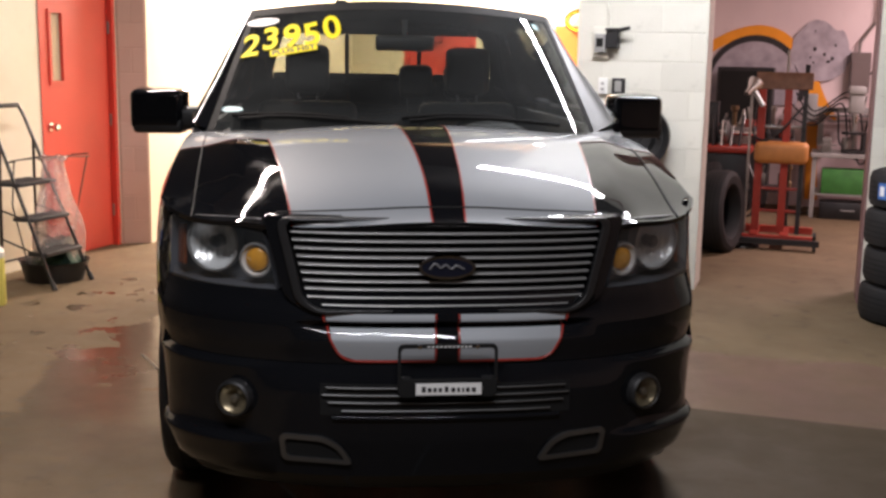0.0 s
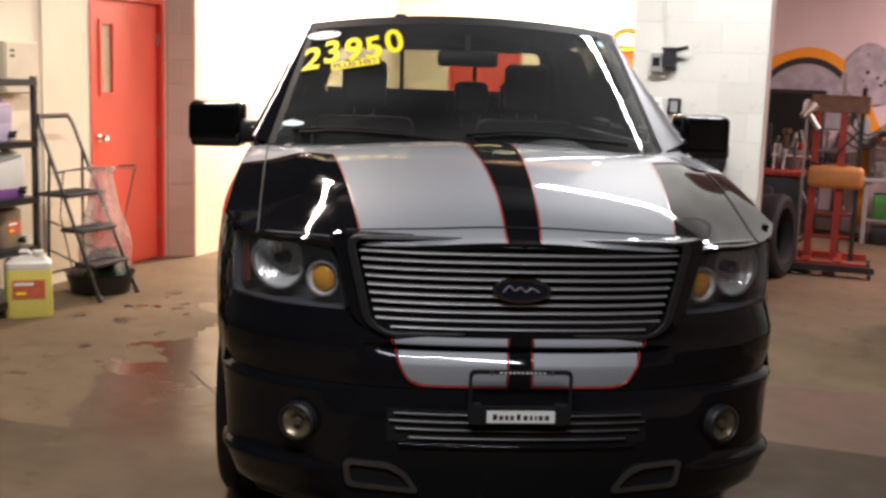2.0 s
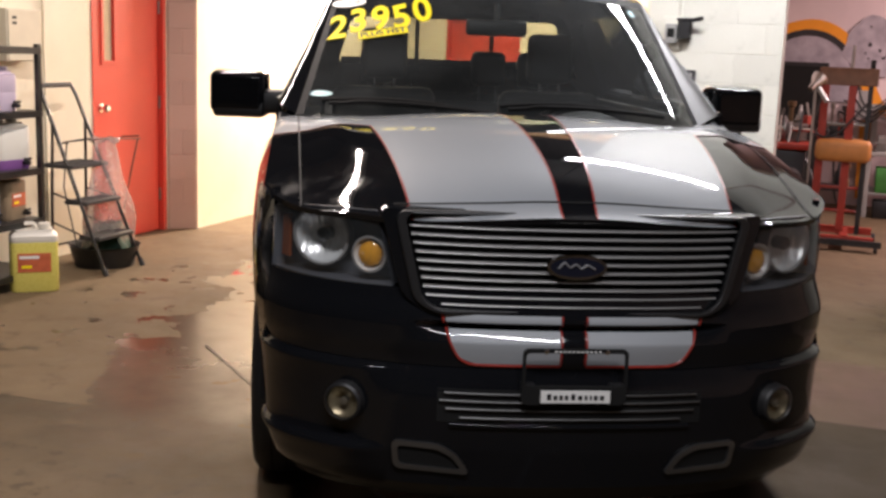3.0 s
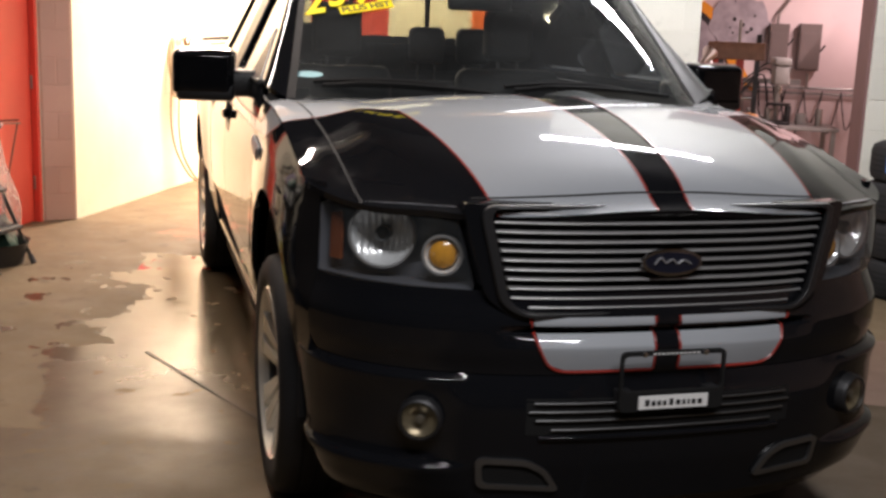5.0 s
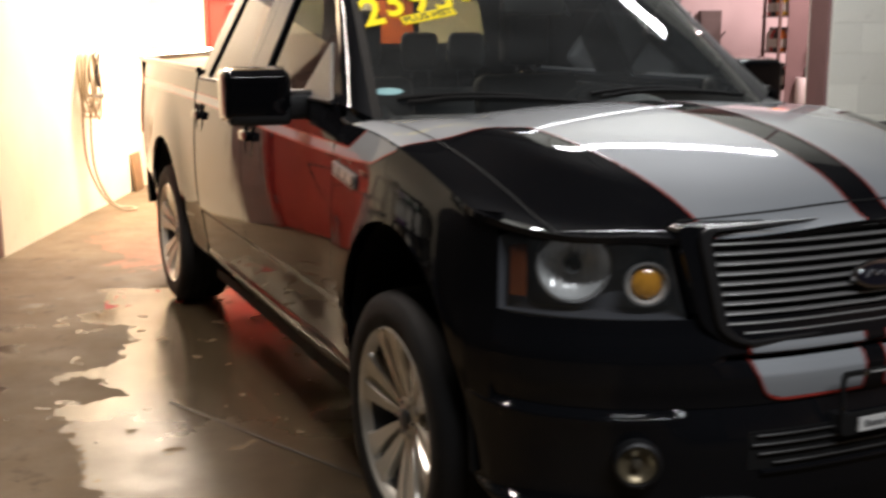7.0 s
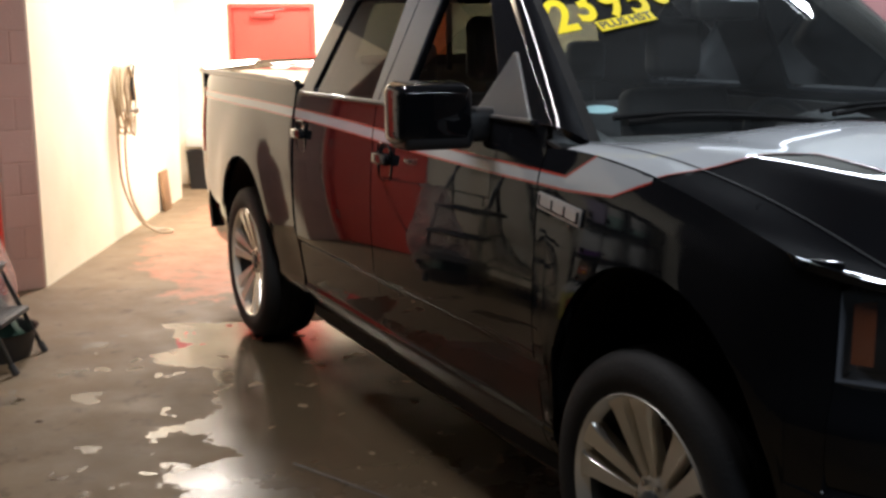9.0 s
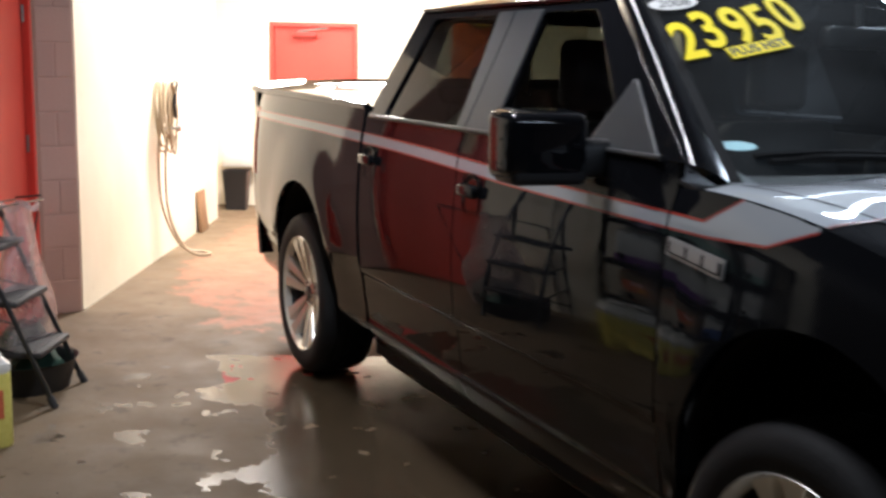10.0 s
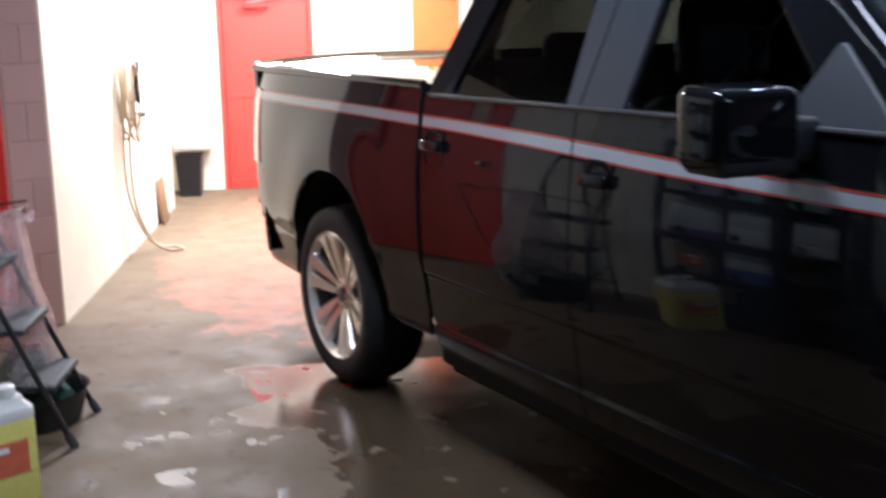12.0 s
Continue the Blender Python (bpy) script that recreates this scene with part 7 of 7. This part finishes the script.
for k in range(30):
    lower_one = k > 19
    x, y = -0.36 + 0.24 * (k % 4) + rng.uniform(-0.05, 0.05) if lower_one else -0.40 + 0.041 * k, rng.uniform(-0.22, 0.20)
    mt = (DARK_STEEL, STEEL, DARK_STEEL, RED_STEEL, DARK_STEEL, DARK_STEEL, BRONZE)[k % 7]
    p = base("machine_part", ROOM @ pose(4.72 + x, 3.1 + y, 0.42 if lower_one else 0.90, 0, 0, rng.uniform(0, 360)), "small oily machine part on the parts table", "machine part", "machine parts")
    h, r = rng.uniform(0.10, 0.30), rng.uniform(0.025, 0.05)
    if k % 3 == 0:
        part("part_body", lathe([(0.0, 0), (r, 0), (r, h * 0.3), (r * 0.5, h * 0.35), (r * 0.5, h * 0.8), (r * 0.9, h * 0.85), (r * 0.9, h), (0, h)], 16), mt, p)
    elif k % 3 == 1:
        part("part_body", block(-r, -r * 1.3, 0, r, r * 1.3, h * 0.6, bevel=0.008), mt, p)
        part("part_pipe", rod((0, 0, h * 0.55), (0.02, 0.02, h), 0.012), STEEL, p)
    else:
        part("part_body", lathe([(0.0, 0), (r * 1.2, 0), (r * 1.3, h * 0.4), (r * 0.7, h * 0.5), (r * 0.3, h * 0.9), (0, h * 0.9)], 14), mt, p)

# wheel balancer, drill press and loose hoses
bal = base("wheel_balancer", ROOM @ pose(4.52, 2.75, 0), "dark oily wheel balancer with chrome shaft", "wheel balancer")
part("machine_body", block(-0.22, -0.20, 0.0, 0.22, 0.20, 0.78, bevel=0.02), DARK_STEEL, bal)
part("machine_top", block(-0.26, -0.24, 0.78, 0.26, 0.24, 0.84, bevel=0.012), RED_STEEL, bal)
part("column", block(-0.20, 0.05, 0.84, -0.08, 0.18, 1.24, bevel=0.01), DARK_STEEL, bal)
part("shaft", rod((-0.05, -0.02, 0.96), (0.30, -0.10, 0.96), 0.022), CHROME, bal)
part("flange", lathe([(0.0, 0), (0.11, 0), (0.11, 0.02), (0.05, 0.05), (0.0, 0.05)], 24, "X", m=Matrix.Translation((0.0, -0.03, 0.96))), STEEL, bal)
for k in range(6):
    part("ring", lathe([(0.07, 0), (0.10, 0.006), (0.10, 0.018), (0.07, 0.024)], 20, m=Matrix.Translation((0.12, 0.10, 0.85 + 0.026 * k))), STEEL, bal)
for k in range(5):
    part("tool_bar", rod((-0.18 + 0.08 * k, -0.16, 0.84), (-0.20 + 0.09 * k, -0.12 + 0.02 * k, 1.02 + 0.05 * (k * 2 % 3)), 0.012), (STEEL, DARK_STEEL, CHROME)[k % 3], bal)
for k in range(3):
    part("hose", pipe(spline([(0.22, -0.15 + 0.1 * k, 0.7), (0.30, -0.22, 0.45 - 0.1 * k), (0.12, -0.26, 0.15 + 0.05 * k), (-0.10, -0.25, 0.4 + 0.1 * k)], 6), 0.013, n=6), BLACK_PLASTIC, bal)
drill = base("drill_press", ROOM @ pose(5.72, 4.52, 0.68), "grey pillar drill standing on the workbench", "drill press")
part("foot_plate", block(-0.12, -0.18, 0, 0.12, 0.14, 0.035, bevel=0.01), DARK_STEEL, drill)
part("pillar", rod((0, 0.06, 0.03), (0, 0.06, 0.66), 0.034), STEEL, drill)
part("drill_table", lathe([(0.0, 0), (0.13, 0), (0.13, 0.025), (0.0, 0.025)], 24, m=Matrix.Translation((0, -0.06, 0.20))), DARK_STEEL, drill)
part("drill_head", block(-0.075, -0.20, 0.42, 0.075, 0.14, 0.62, bevel=0.02), GREY_BOX, drill)
part("belt_cover", block(-0.085, -0.22, 0.62, 0.085, 0.24, 0.70, bevel=0.02), GREY_BOX, drill)
part("motor", rod((0, 0.20, 0.40), (0, 0.20, 0.61), 0.07), DARK_STEEL, drill)
part("chuck", lathe([(0.0, -0.10), (0.014, -0.10), (0.028, -0.04), (0.028, 0.0), (0.0, 0.0)], 16, m=Matrix.Translation((0, -0.12, 0.42))), CHROME, drill)
for a in (0.3, 2.4, 4.5):
    part("lever", rod((0.08, -0.10, 0.52), (0.09, -0.10 + 0.13 * math.cos(a), 0.52 + 0.13 * math.sin(a)), 0.008), STEEL, drill)
hoses = base("air_hose", ROOM @ pose(5.35, 4.6, 0), "thin black air hoses sagging from the wall rack", "hose")
for k in range(4):
    part("hose", pipe(spline([(-0.35 + 0.05 * k, 0.3, 1.05 + 0.12 * k), (-0.05, 0.1, 0.95 + 0.05 * k), (0.18 + 0.06 * k, 0.25, 1.12 + 0.06 * k), (0.24 + 0.1 * k, 0.3, 0.75 - 0.1 * k), (0.42 + 0.08 * k, 0.2, 0.68)], 6), 0.010, n=6), BLACK_PLASTIC, hoses)
part("hose", pipe(spline([(-0.35, 0.32, 1.05), (-0.35, 0.30, 0.5), (-0.28, 0.2, 0.06), (-0.1, -0.1, 0.012), (0.0, 0.0, 0.012)], 6), 0.010, n=6), BLACK_PLASTIC, hoses)

# shelf with coloured bottles
SHELF_BROWN = material("shelf_brown", (0.14, 0.08, 0.07), 0.5)
MAUVE = material("mauve_enamel", (0.25, 0.165, 0.165), 0.5, var=0.18, scale=3)
bshelf = base("bottle_shelf", ROOM @ pose(6.67, 4.04, 0), "narrow steel shelf with a mauve end panel and coloured bottles", "shelf")
for x in (-0.20, 0.22):
    for y in (-0.29, 0.29):
        part("post", block(x - 0.015, y - 0.015, 0, x + 0.015, y + 0.015, 2.05), SHELF_BROWN, bshelf, smooth=False)
levels = [0.12, 0.55, 0.95, 1.32, 1.68, 2.02]
for z in levels:
    part("shelf_board", block(-0.22, -0.304, z - 0.015, 0.24, 0.304, z, bevel=0.003), SHELF_BROWN, bshelf, smooth=False)
part("end_panel", block(-0.13, -0.330, 0.02, 0.38, -0.306, 2.05, bevel=0.003), MAUVE, bshelf, "mauve steel end panel", smooth=False)
tints = [("red_bottle_plastic", (0.55, 0.05, 0.04)), ("yellow_bottle_plastic", (0.75, 0.50, 0.04)), ("black_bottle_plastic", (0.02, 0.02, 0.02)), ("white_bottle_plastic", (0.7, 0.68, 0.65)), ("orange_bottle_plastic", (0.8, 0.22, 0.03))]
tints = [material(nm, c, 0.35) for nm, c in tints]
first = {}
for li, z in enumerate(levels[1:]):
    if li == 4:
        continue
    for k in range(8):
        ci = (li * 2 + k * 3) % 5
        m = ROOM @ pose(6.525 + 0.14 * (k // 4) + rng.uniform(-0.01, 0.01), 3.82 + 0.14 * (k % 4) + rng.uniform(-0.01, 0.01), z)
        if ci not in first:
            b = base("bottle", m, ("red", "yellow", "black", "white", "orange")[ci] + " plastic bottle on the shelf", "bottle", "bottles on the shelf")
            part("bottle_body", lathe([(0.0, 0), (0.045, 0), (0.048, 0.01), (0.048, 0.17), (0.02, 0.215), (0.0, 0.215)], 20), tints[ci], b)
            part("cap", lathe([(0.018, 0.205), (0.018, 0.245), (0.0, 0.245)], 14), BLACK_PLASTIC, b)
            part("paper_label", lathe([(0.0486, 0.04), (0.0486, 0.13)], 20), WHITE_DECAL, b)
            first[ci] = b
        else:
            copy_thing(first[ci], m)
vest = base("orange_vest", ROOM @ pose(6.70, 3.98, 2.02), "crumpled orange and yellow safety vest on the top shelf", "vest")
part("cloth", crumpled(0.22, 0.15, 0.13, 0.06, 0.20, 11.0, 8, 24, 0.2), ORANGE, vest)
part("reflective_cloth", crumpled(0.12, 0.05, 0.10, 0.04, 0.26, 5.0, 8, 20, 0.2), YELLOW_DECAL, vest)


# fire extinguisher and paper roll on the shelf's end panel
ext = base("fire_extinguisher", ROOM @ pose(6.80, 3.645, 0.78), "red fire extinguisher with a yellow tag hung on the end panel", "fire extinguisher")
part("cylinder", lathe([(0.0, 0.0), (0.050, 0.0), (0.058, 0.015), (0.058, 0.41), (0.046, 0.47), (0.020, 0.505), (0.0, 0.505)], 24), material("extinguisher_red", (0.50, 0.035, 0.02), 0.35, coat=0.4), ext)
part("valve", lathe([(0.018, 0.50), (0.022, 0.56), (0.0, 0.562)], 16), material("valve_brass", (0.35, 0.17, 0.07), 0.4, 0.6), ext, "brown metal valve")
bm = block(-0.060, -0.013, 0.562, 0.040, 0.013, 0.576, bevel=0.003)
block(-0.070, -0.011, 0.590, 0.040, 0.011, 0.604, bm, bevel=0.003)
part("lever", bm, DARK_STEEL, ext)
part("tag", lathe([(0.0595, 0.225), (0.0595, 0.275)], 24), YELLOW_DECAL, ext, "yellow paper tag")
part("wall_strap", block(-0.07, 0.03, 0.34, 0.07, 0.0645, 0.375, bevel=0.003), DARK_STEEL, ext)
roll = base("paper_roll", ROOM @ pose(6.685, 3.645, 0.80), "white paper roll on a small bracket of the end panel", "paper roll")
part("paper", lathe([(0.018, 0.004), (0.054, 0.004), (0.057, 0.012), (0.057, 0.258), (0.054, 0.266), (0.018, 0.266)], 24), material("white_paper", (0.82, 0.76, 0.75), 0.8, bump=0.2), roll)
part("bracket", block(-0.04, -0.04, 0.0, 0.04, 0.0645, 0.004), DARK_STEEL, roll, smooth=False)

# ================================================================ floor details
joint = link("floor_joint", plate([(1.95, -3.10), (1.96, -3.088), (5.2, -6.05), (5.19, -6.064)], depth=0.002, place=lambda a, b, d: (a, b, 0.001 + d)), material("joint_filler", (0.05, 0.042, 0.035), 0.5), smooth=False)
joint.matrix_world = ROOM
tagged(joint, "dark joint line across the concrete floor", "", "", "structure")
